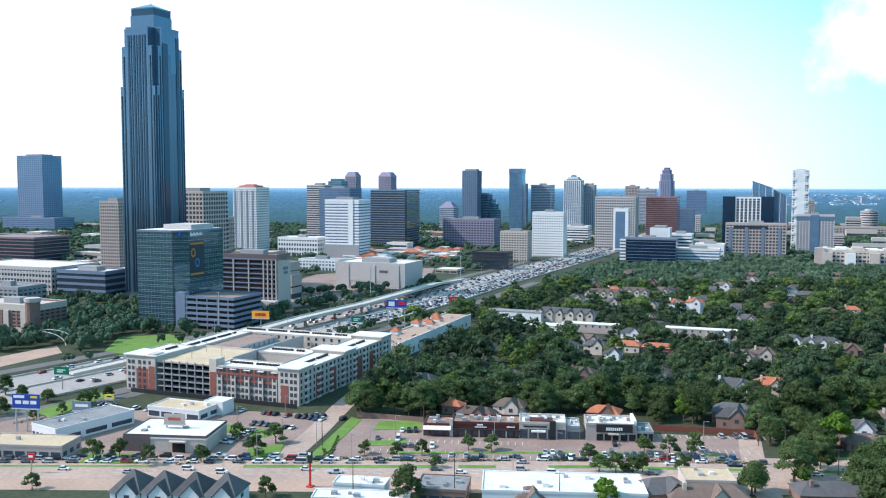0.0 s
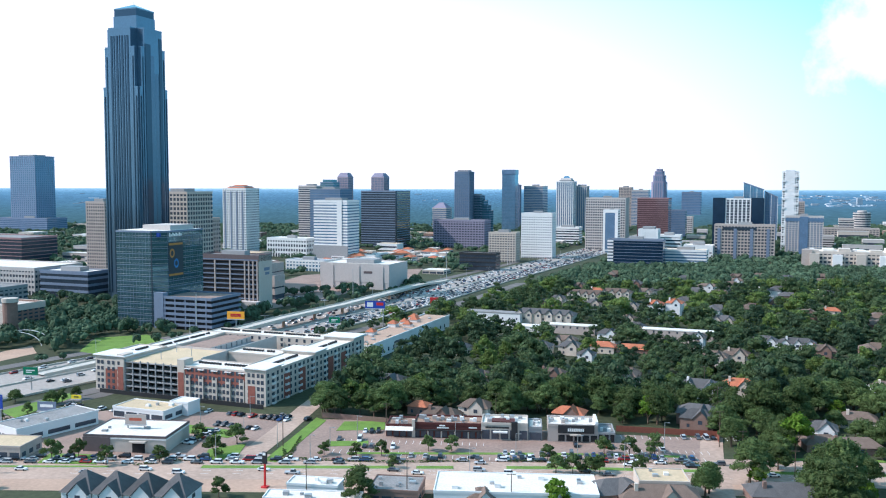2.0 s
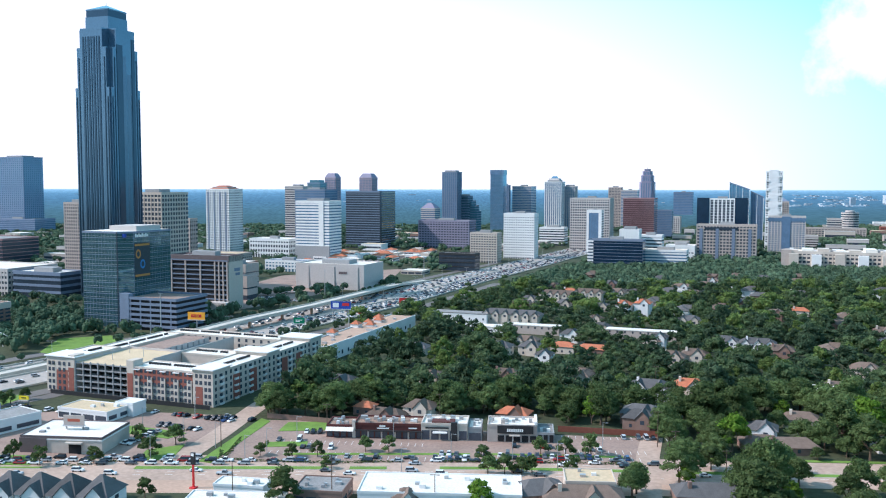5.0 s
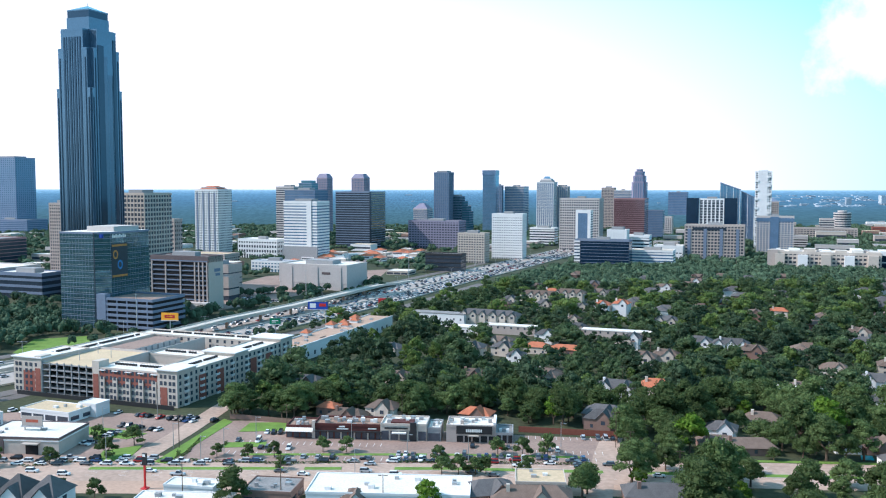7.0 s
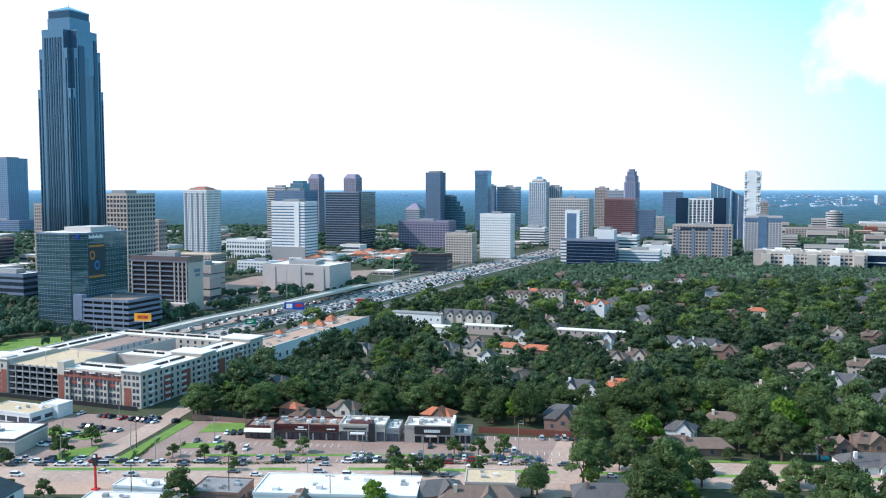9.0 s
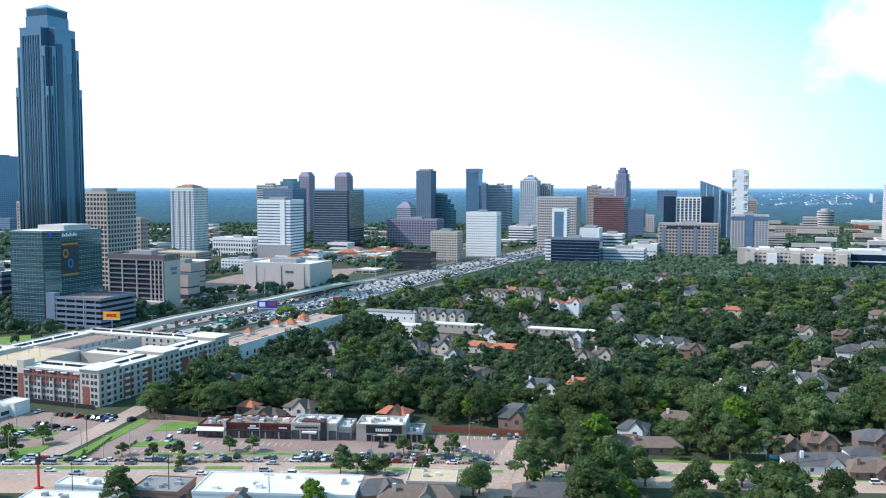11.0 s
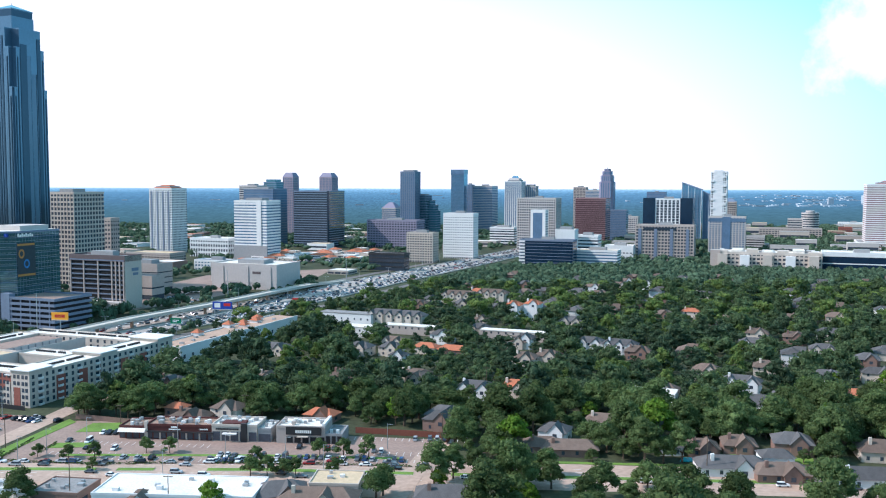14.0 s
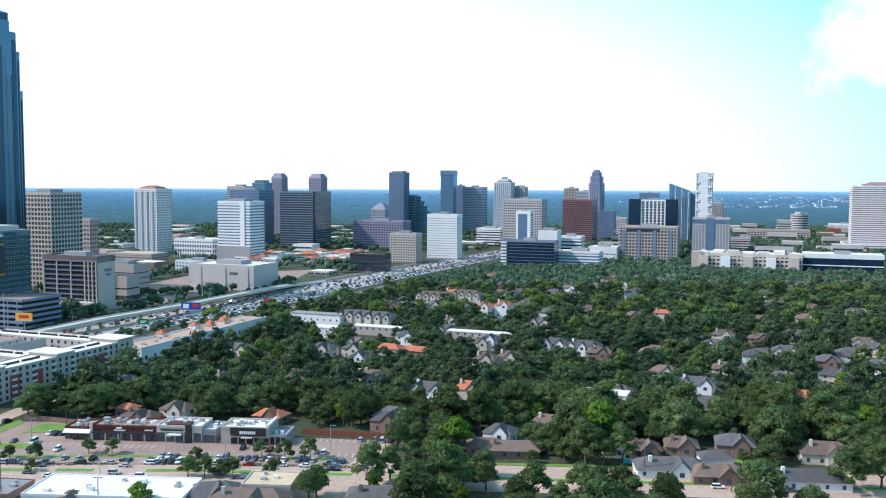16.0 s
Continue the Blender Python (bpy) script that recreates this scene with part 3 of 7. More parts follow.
office("slab_tower", 284.6, 1420.0, 23.3, 18.7, 67.5, "white", "glass_blue", 17, 0, 0.5, label="white slab tower with blue glass side", plant=0.1)
office("tan_tower", 485.0, 2290.0, 31.7, 31.7, 101.5, "tan", "window", 26, 3.8, 0.45, label="tan tower far off", plant=0.2)
office("pale_tower", 514.1, 2250.0, 41.4, 33.1, 94.6, "beige", "glass_blue", 26, 0, 0.4, label="pale banded tower far off", plant=0.1)
office("granite_tower", 411.7, 1670.0, 56.6, 50.9, 82.9, "pink", "bronze_glass", 22, 0, 0.16, label="reddish bronze mirror glass office tower with thin bands", plant=0.0)
office("dark_annex", 476.7, 1750.0, 32.0, 25.6, 58.7, "slate", "glass_blue", 18, 0, 0.3, label="dark blue glass office", plant=0.0)
office("dark_office", 266.4, 1150.0, 70.1, 24.5, 37.1, "slate", "navy_glass", 9, 0, 0.13, label="dark blue glass office block above the trees", plant=0.12)
office("white_office", 332.8, 1160.0, 54.4, 27.2, 23.3, "white", "glass_blue", 6, 0, 0.5, label="white banded low office", plant=0.2, top="tan_roof")
office("apartment_tower", 502.5, 1470.0, 78.1, 31.2, 85.1, "white", "window", 19, 6.5, 0.14, label="dark glass apartment tower with white stripes", plant=0.1, cat="apartment tower")
office("apartment_block", 452.8, 1290.0, 82.6, 28.9, 50.2, "tan", "window", 11, 4.5, 0.42, label="tan apartment block with rows of balconies", plant=0.12, cat="apartment building", top="white_roof")
office("white_high_rise", 576.2, 1442.0, 25.1, 25.1, 129.2, "white", "window", 34, 4.5, 0.45, label="slim white high-rise with balconies", plant=0.0, cat="apartment tower")
office("tan_high_rise", 616.5, 1520.0, 27.3, 27.3, 79.7, "tan", "window", 22, 3.6, 0.45, label="tan high-rise with a pitched cap", plant=0.25, cat="apartment tower")
office("grid_apartments", 556.6, 1335.0, 52.3, 31.4, 61.0, "beige", "glass_blue", 19, 4.2, 0.4, label="beige apartment tower with blue glass bays", plant=0.1, cat="apartment tower")
office("long_apartments", 535.1, 1110.0, 125.2, 43.8, 25.0, "cream", "window", 5, 5.0, 0.5, label="long cream low-rise apartments above the trees", plant=0.0, top="white_roof", cat="apartment building")
office("blue_office", 643.3, 1090.0, 90.4, 36.2, 26.2, "white", "navy_glass", 2, 0, 0.1, label="low dark blue glass office with a white frame", plant=0.1, top="white_roof")
office("small_office", 930.2, 2020.0, 33.1, 26.5, 32.9, "beige", "window", 6, 0, 0.5, label="small pale banded office block", plant=0.0)
office("row_apartments", 844.2, 1830.0, 120.4, 36.1, 20.2, "tan", "window", 5, 6.0, 0.5, label="row of tan apartments", plant=0.0, cat="apartment building")
office("pink_tower", 884.4, 1500.0, 81.7, 65.4, 109.9, "white", "pink", 28, 0, 0.5, label="white and pink banded residential tower with curved top", plant=0.3, cat="apartment tower", base=12)


office("teal_tower", -215.0, 1830.0, 30.0, 28.0, 111.0, "slate", "teal", 26, 0, 0.3, label="stepped teal glass tower behind banded offices", plant=0.3)
office("slim_tower", 199.0, 2200.0, 17.0, 17.0, 107.0, "slate", "glass_blue", 28, 4.2, 0.25, label="slim blue-grey tower far off", plant=0.2)
office("white_block", 302.0, 1235.0, 27.0, 24.0, 46.0, "white", "white", 12, 4.0, 0.7, label="white stepped hotel block with few windows", plant=0.3, cat="hotel")
office("banded_office", 335.0, 1255.0, 33.0, 25.0, 37.0, "white", "glass_dark", 8, 0, 0.55, label="white banded office behind a dark glass block", plant=0.2, top="white_roof")
office("banded_office", 241.0, 1600.0, 45.0, 30.0, 31.6, "white", "glass_dark", 7, 0, 0.5, label="low white banded office beside trees", plant=0.25, top="white_roof")
office("white_store", 390.0, 1300.0, 41.0, 30.0, 20.0, "white", "window", 3, 5.0, 0.75, label="low white store with a bright flat roof", plant=0.2, top="white_roof", cat="store")
office("grey_office", 526.0, 1900.0, 45.0, 30.0, 41.0, "beige", "window", 10, 4.5, 0.45, label="grey-beige mid-rise office among towers", plant=0.15)
office("far_office", 851.0, 3000.0, 62.0, 40.0, 85.0, "slate", "glass_blue", 16, 0, 0.4, label="broad blue-grey office on the far plain", plant=0.1)
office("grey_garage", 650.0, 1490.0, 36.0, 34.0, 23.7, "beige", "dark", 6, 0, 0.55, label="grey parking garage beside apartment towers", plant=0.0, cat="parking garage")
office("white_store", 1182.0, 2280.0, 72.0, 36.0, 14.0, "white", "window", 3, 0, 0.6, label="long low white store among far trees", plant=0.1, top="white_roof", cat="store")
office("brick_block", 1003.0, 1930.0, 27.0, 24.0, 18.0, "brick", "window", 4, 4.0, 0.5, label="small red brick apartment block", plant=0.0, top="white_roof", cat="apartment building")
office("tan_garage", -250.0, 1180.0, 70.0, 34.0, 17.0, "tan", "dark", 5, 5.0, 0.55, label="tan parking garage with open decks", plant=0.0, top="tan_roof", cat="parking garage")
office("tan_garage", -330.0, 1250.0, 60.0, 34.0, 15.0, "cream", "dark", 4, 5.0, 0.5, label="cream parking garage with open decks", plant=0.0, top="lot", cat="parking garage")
office("glass_shops", -150.0, 1110.0, 56.0, 22.0, 13.0, "white", "glass_light", 3, 4.5, 0.45, label="pale low office with blue-green roof", plant=0.15, top="slate")
office("hotel_annex", -172.0, 905.0, 46.0, 24.0, 27.0, "tan", "window", 5, 0, 0.8, label="stepped tan concrete block behind the hotel", plant=0.25)


def cap(x, y, w, d, z, rise, shrink, material, parent_name, label, turn=GRID):
    """A chamfered cap as a part of the last tower of that name."""
    host = [o for o in scene.objects if o.name.split(".")[0] == parent_name and o.parent is None and (Vector((o.location.x, o.location.y)) - Vector((x, y))).length < 3][0]
    p, q = w / 2, d / 2
    part("cap", prism(bmesh.new(), [(-p, -q), (p, -q), (p, q), (-p, q)], z, z + rise, [(-p * shrink, -q * shrink), (p * shrink, -q * shrink), (p * shrink, q * shrink), (-p * shrink, q * shrink)]), material, host, label)


for x, y, w, d, h in ((-189.7, 1890.0, 25.0, 25.0, 121.7), (-123.7, 2000.0, 30.6, 30.6, 122.7)):
    cap(x, y, w, d, h + 0.9, 9, 0.62, "mauve", "twin_tower", "dark chamfered cap")
x, y, w, d, h = -301.1, 1405.0, 42.2, 38.0, 99.8
cap(x, y, w * 0.8, d * 0.8, h + 1, 5, 0.35, "tile_roof", "residential_tower", "red hipped cap")
x, y, w, d, h = 293.6, 2005.0, 38.3, 38.3, 114.5
cap(x, y, w * 0.7, d * 0.7, h + 1, 7, 0.8, "beige", "crowned_tower", "stepped crown")
cap(x, y, w * 0.4, d * 0.4, h + 7, 6, 0.5, "glass_light", "crowned_tower", "stepped crown")
x, y, w, d, h = 616.5, 1520.0, 27.3, 27.3, 79.7
cap(x, y, w, d, h + 0.9, 6, 0.3, "slate", "tan_high_rise", "slate pitched cap")
x, y, w, d, h = 884.4, 1500.0, 81.7, 65.4, 109.9
cap(x, y, w * 0.6, d * 0.7, h + 0.9, 6, 0.5, "pink", "pink_tower", "curved pink cap")
x, y, w, d, h = 884.4, 1500.0, 81.7, 65.4, 8.2
office("podium", x, y - 6, w * 1.35, d * 1.3, 14, "white", "pink", 3, 0, 0.4, label="white and pink stepped podium of a tower", plant=0)


x, y, w, d, h = 14.2, 2050.0, 34.3, 34.3, 53.5
cap(x, y, w, d, h + 0.9, 12, 0.3, "mauve", "small_tower", "mauve pyramid cap")
x, y, w, d, h = -215.0, 1830.0, 30.0, 28.0, 111.0
cap(x, y, w * 0.7, d * 0.8, h + 0.9, 5, 1.0, "teal", "teal_tower", "stepped glass top")
x, y, w, d, h = 168.8, 2033.0, 31.6, 25.2, 140.0
cap(x, y, w + 0.6, d + 0.6, h - 9, 10.5, 1.0, "glass_blue", "glass_tower", "open glass crown")


def round_office():
    """A drum of ribbon windows and pale bands."""
    t = thing("round_office", 957.4, 2005.0, 0, GRID, "small round banded office above far trees", "office building")
    part("core", cyl(bmesh.new(), 0, 0, 0, 48, 18.2, 18.2, 28), "window", t)
    band = mesh_of("band", cyl(bmesh.new(), 0, 0, 0, 2.7, 18.8, 18.8, 28), "beige")
    for i in range(9):
        part("band", band, None, t, loc=(0, 0, 2.0 + 5.3 * i))
    part("roof_drum", cyl(bmesh.new(), 0, 0, 47.5, 52, 10, 10, 20), "beige", t)
    block(957.4, 2005.0, 22)


round_office()


def tiers():
    """The glass tower that steps down beside the dark blue tower."""
    t = thing("tiered_tower", 110.5, 1935.0, 0, GRID, "green-blue glass tower stepping down in tiers", "office building")
    for x0, x1, h in ((-10, -1, 74), (-1, 6, 64), (6, 11, 52)):
        part("tier", boxes((x0, -15, 0, x1, 15, h)), "teal", t)
        band = mesh_of("band", boxes((x0 - 0.2, -15.3, 0, x1 + 0.3, 15.2, 1.1)), "slate")
        for i in range(1, int(h / 5.2) + 1):
            part("band", band, None, t, loc=(0, 0, 5.2 * i - 1.2))
    block(110.5, 1935.0, 18)


tiers()


def stepped_spire():
    x, y, w, d, h = 495.9, 1984.0, 31.7, 31.7, 143.5
    t = thing("spire_tower", x, y, 0, GRID, "blue-grey stepped tower with a rounded stepped top", "skyscraper")
    for k, (f, z0, z1) in enumerate(((1.0, 0, h * 0.80), (0.84, h * 0.80, h * 0.90), (0.64, h * 0.90, h * 0.965), (0.42, h * 0.965, h))):
        p = w * f / 2
        c = p * 0.3
        pts = [(-p + c, -p), (p - c, -p), (p, -p + c), (p, p - c), (p - c, p), (-p + c, p), (-p, p - c), (-p, -p + c)]
        part("tier", prism(bmesh.new(), pts, z0, z1), "mauve", t)
        for i in range(5):
            xx = (i / 4 - 0.5) * (2 * (p - c) - 1.5)
            part("window_bay", boxes((xx - 0.9, -p - 0.3, z0 + 2, xx + 0.9, -p + 0.2, z1 - 2)), "glass_blue", t)
            part("window_bay", boxes((p - 0.2, xx - 0.9, z0 + 2, p + 0.3, xx + 0.9, z1 - 2)), "glass_blue", t)
    part("mast", cyl(bmesh.new(), 0, 0, h, h + 5, 0.5, 0.2), "steel", t)
    block_box(x, y, w, d)


stepped_spire()


def sail_tower():
    x, y, w, d, h = 609.8, 1670.0, 59.9, 29.9, 111.7
    t = thing("sail_tower", x, y, 0, GRID, "pair of blue glass slabs with sloping rooflines", "apartment tower")
    for x0, x1, z0, z1, dy in ((-w / 2, 5.0, h, h - 13, 0.0), (7.5, w / 2, h - 16, h - 27, 5.0)):
        bm = bmesh.new()
        y0, y1 = -d / 2 + dy, d / 2
        v = [bm.verts.new(p) for p in ((x0, y0, 0), (x1, y0, 0), (x1, y0, z1), (x0, y0, z0), (x0, y1, 0), (x1, y1, 0), (x1, y1, z1), (x0, y1, z0))]
        for f in ((0, 1, 2, 3), (5, 4, 7, 6), (1, 5, 6, 2), (4, 0, 3, 7), (3, 2, 6, 7), (1, 0, 4, 5)):
            bm.faces.new([v[i] for i in f])
        part("slab", bm, "glass_light" if dy == 0 else "glass_blue", t)
        bm = bmesh.new()
        q = [(x0 - 0.6, z0), (x1 + 0.6, z1)]
        lo = [bm.verts.new((px, py, pz)) for px, pz in q for py in (y0 - 0.6, y1 + 0.6)]
        hi = [bm.verts.new((u.co.x, u.co.y, u.co.z + 1.6)) for u in lo]
        for f in ((lo[0], lo[1], lo[3], lo[2]), (hi[0], hi[2], hi[3], hi[1]), (lo[0], lo[2], hi[2], hi[0]), (lo[1], hi[1], hi[3], lo[3]), (lo[0], hi[0], hi[1], lo[1]), (lo[2], lo[3], hi[3], hi[2])):
            bm.faces.new(f)
        bmesh.ops.recalc_face_normals(bm, faces=bm.faces)
        part("sloping_roof", bm, "slate", t, "slate grey sloping roof edge")
        n = max(3, round((x1 - x0) / 6))
        for i in range(n + 1):
            u = i / n
            xx = x0 + (x1 - x0) * u
            part("fin", boxes((xx - 0.35, y0 - 0.7, 0, xx + 0.35, y0 + 0.2, z0 + (z1 - z0) * u)), "slate" if i % 2 else "white", t)
        for k in range(1, 18):
            part("floor_line", boxes((x0, y0 - 0.25, z1 * k / 18, x1, y0 + 0.1, z1 * k / 18 + 0.8)), "slate", t)
    block_box(x, y, w, d)


sail_tower()


def host_of(name):
    return [o for o in scene.objects if o.name.split(".")[0] == name and o.parent is None][0]


x, y, w, d, h = -315.3, 655.0, 64.3, 32.1, 19.0
t = host_of("brick_apartments")
part("top_storey", ring(bmesh.new(), w + 0.6, d + 0.6, h - 3.4, h + 1.2, 0.8), "cream", t, "cream top storey band")
part("base_storey", ring(bmesh.new(), w + 0.5, d + 0.5, 0, 3.6, 0.6), "cream", t, "cream base storey")
part("turret", cyl(bmesh.new(), w / 2 - 1.5, -d / 2 + 1.5, 0, h + 5, 5.0, 5.0, 16), "brown_brick", t, "round brick corner turret")
part("turret_cap", cyl(bmesh.new(), w / 2 - 1.5, -d / 2 + 1.5, h + 3.6, h + 6.4, 5.6, 5.6, 16), "cream", t, "cream turret cap")
for k in range(4):
    px = -w / 2 + w * (k + 0.5) / 4
    part("balcony_bay", boxes((px - 2.4, -d / 2 - 1.2, 3.6, px + 2.4, -d / 2 + 0.2, h - 3.5)), "cream", t, "cream balcony bay")
# dark glazed bays on the plain slabs
x, y, w, d, h = 502.5, 1470.0, 78.1, 31.2, 85.1
t = host_of("apartment_tower")
for s_ in (-1, 1):
    part("end_bay", boxes((s_ * w * 0.38 - w * 0.125, -d / 2 - 0.9, 0, s_ * w * 0.38 + w * 0.125, -d / 2 + 0.2, h + 2)), "navy_glass", t, "dark glazed end bay")
part("side_bay", boxes((w / 2 - 0.2, -d / 2 - 0.9, 0, w / 2 + 0.7, d / 2, h + 2)), "navy_glass", t, "dark glazed side")
x, y, w, d, h = 556.6, 1335.0, 52.3, 31.4, 61.0
t = host_of("grid_apartments")
part("glass_bay", boxes((-w * 0.13, -d / 2 - 0.7, 0, w * 0.1, -d / 2 + 0.2, h + 0.5)), "glass_blue", t, "blue glass bay")
part("glass_crown", boxes((-w / 2 - 0.2, -d / 2 - 0.4, h - 7, w / 2 + 0.2, d / 2 + 0.2, h - 2)), "glass_blue", t, "blue glass top storey")
x, y, w, d, h = 535.1, 1110.0, 125.2, 43.8, 25.0
t = host_of("long_apartments")
rng = random.Random(4)
for i in range(16):
    ux, uy, us = rng.uniform(-w * 0.45, w * 0.45), rng.uniform(-d * 0.4, d * 0.4), rng.uniform(1.5, 5)
    part("roof_block", boxes((ux - us, uy - us * 0.5, h - 0.3, ux + us, uy + us * 0.5, h + rng.uniform(1, 3.2))), rng.choice(("white", "cream", "grey")), t)
for i in range(5):
    part("projecting_wing", boxes((-w / 2 + w * (0.04 + 0.21 * i), -d / 2 - 7, 0, -w / 2 + w * (0.13 + 0.21 * i), -d / 2 + 0.4, h - 2 - i % 2)), "white" if i % 2 else "cream", t)
for i in range(7):
    xx = -w / 2 + w * (i + 0.5) / 7
    part("raised_roof", boxes((xx - w * 0.05, -d * 0.42, h - 0.3, xx + w * 0.055, d * (0.1 + 0.3 * (i % 2)), h + 1.8 + 1.1 * (i % 3))), "white_roof" if i % 2 else "cream", t, "raised pale roof block")
part("end_tower", boxes((-w / 2 - 4, -d / 2 - 3, 0, -w / 2 + 8, -d / 2 + 10, h + 2.5)), "tan", t, "tan corner tower")
x, y, w, d, h = 452.8, 1290.0, 82.6, 28.9, 50.2
t = host_of("apartment_block")
for k in range(4):
    xx = -w * 0.42 + w * 0.27 * k
    part("balcony_bay", boxes((xx - 2.2, -d / 2 - 0.8, 2, xx + 2.2, -d / 2 + 0.2, h - 5)), "slate", t, "recessed grey balcony column")
part("glazed_top", boxes((-w * 0.36, -d / 2 - 0.7, h - 7, w * 0.2, -d / 2 + 0.2, h - 3)), "glass_dark", t, "dark glazed top storey")
x, y, w, d, h = -137.6, 1290.0, 54.0, 37.8, 83.5
t = host_of("striped_office")
part("service_core", boxes((w * 0.20, -d / 2 - 1.0, 0, w * 0.34, -d / 2 + 0.3, h + 1)), "white", t, "plain white service core")
part("base_block", boxes((-w / 2 - 0.8, -d / 2 - 1.6, 0, w / 2 + 0.8, -d / 2 + 0.3, h * 0.24)), "grey", t, "grey base storeys")
x, y, w, d, h = -301.1, 1405.0, 42.2, 38.0, 99.8
t = host_of("residential_tower")
# slate strips paint the shade of the balcony columns
for k in range(4):
    part("balcony_bay", boxes((-w * 0.42 + w * 0.25 * k, -d / 2 - 0.5, 0, -w * 0.36 + w * 0.25 * k, -d / 2 + 0.2, h - 4)), "slate", t, "balcony column with its shade painted slate")
x, y, w, d, h = 266.4, 1150.0, 70.1, 24.5, 37.1
t = [o for o in scene.objects if o.name.startswith("dark_office") and o.parent is None and o.location.x > 0][0]
for k in range(9):
    part("end_band", boxes((-w / 2 - 0.6, -d / 2 - 0.5, 1 + k * h / 9, -w / 2 + w * 0.10, -d / 2 + 0.3, 1 + (k + 0.55) * h / 9)), "white", t, "white end band")
x, y, w, d, h = 284.6, 1420.0, 23.3, 18.7, 67.5
t = host_of("slab_tower")
part("glass_front", boxes((-w * 0.36, -d / 2 - 0.6, 6, w * 0.30, -d / 2 + 0.2, h - 4)), "glass_blue", t, "blue glass front")
part("white_frame", boxes((w * 0.30, -d / 2 - 0.9, 0, w / 2 + 0.2, -d / 2 + 0.2, h + 1), (-w / 2 - 0.2, -d / 2 - 0.9, 0, -w * 0.36, -d / 2 + 0.2, h + 1), (-w * 0.36, -d / 2 - 0.9, h - 4, w * 0.30, -d / 2 + 0.2, h + 1)), "white", t, "plain white frame")
x, y, w, d, h = -82.1, 1540.0, 64.3, 64.3, 95.7
t = host_of("bronze_tower")
# golden sky reflection on the right face, put into the glass colour
ribbon = mesh_of("gold_ribbon", boxes((w / 2 - 0.3, -d * 0.40, 0, w / 2 + 0.16, d * 0.46, h / 24 * 0.5)), "glint_glass")
for k in range(8, 24):
    part("gold_ribbon", ribbon, None, t, "ribbon window with a golden sky reflection in its tint", loc=(0, 0, (k + 0.25) * h / 24))
part("stair_slot", boxes((w / 2 - 0.2, -d / 2 - 0.4, 0, w / 2 + 0.5, -d * 0.41, h + 0.6)), "glass_dark", t, "dark glazed corner slot")
x, y, w, d, h = 576.2, 1442.0, 25.1, 25.1, 129.2
t = host_of("white_high_rise")
part("core_wall", boxes((-w * 0.30, -d / 2 - 0.8, 0, w * 0.26, -d / 2 + 0.2, h + 2.5)), "white", t, "plain white core wall")
bal = mesh_of("balcony", boxes((-2.6, -2.0, 0, 2.6, 0, 3.4)), "white")
for k in range(16):
    part("balcony", bal, None, t, loc=(w * (0.36 if k % 2 else -0.40), -d / 2 + 0.2, 12 + 7.2 * k))
x, y, w, d, h = -164.4, 775.0, 59.0, 20.7, 45.4
t = host_of("hotel")
part("fascia", ring(bmesh.new(), w + 0.9, d + 0.9, h - 4.2, h + 1.1, 0.9), "fascia", t, "brown top fascia")
rail = mesh_of("balcony_rail", boxes((-w / 2 + 0.3, -d / 2 - 0.5, 0, w / 2 - 0.5, -d / 2 - 0.38, 1.0)), "slate")
for k in range(1, 11):
    part("balcony_rail", rail, None, t, loc=(0, 0, k * h / 11 + 0.35))
for px in (-w * 0.485, -w * 0.24, w * 0.02, w * 0.27, w * 0.34, w * 0.41, w * 0.48):
    part("pier", boxes((px - 0.6, -d / 2 - 0.7, 0, px + 0.6, -d / 2 + 0.3, h - 4)), "tan", t)
part("wall_sign", boxes((w / 2 + 0.45, -d * 0.12, h * 0.72, w / 2 + 0.6, d * 0.30, h * 0.78), (w / 2 + 0.45, -d * 0.04, h * 0.64, w / 2 + 0.6, d * 0.28, h * 0.69)), "slate", t, "grey lettering bars")
part("podium", boxes((-w * 0.3, -d / 2 - 9, 0, w / 2 + 3, -d / 2 - 0.8, 7.5)), "beige", t, "low beige podium")
x, y, w, d, h = -66.7, 935.0, 78.6, 47.2, 25.2
t = host_of("department_store")
for x0, x1, zz in ((-0.44, -0.30, 23.4), (-0.06, 0.08, 23.4), (0.30, 0.42, 23.4)):
    part("wall_panel", boxes((x0 * w, -d / 2 - 0.7, 0, x1 * w, -d / 2 + 0.1, zz)), "beige", t, "projecting pale wall panel")
part("entrance", boxes((-w * 0.20, -d / 2 - 0.5, 0, -w * 0.10, -d / 2 + 0.1, 6)), "dark", t, "dark entrance")
part("sign_bar", boxes((w * 0.14, -d / 2 - 0.3, 16, w * 0.26, -d / 2 + 0.1, 18.4)), "fascia", t, "dark lettering bar")
# ---- the apartment block with its garage ----
AX, AY = -69.0, 422.0


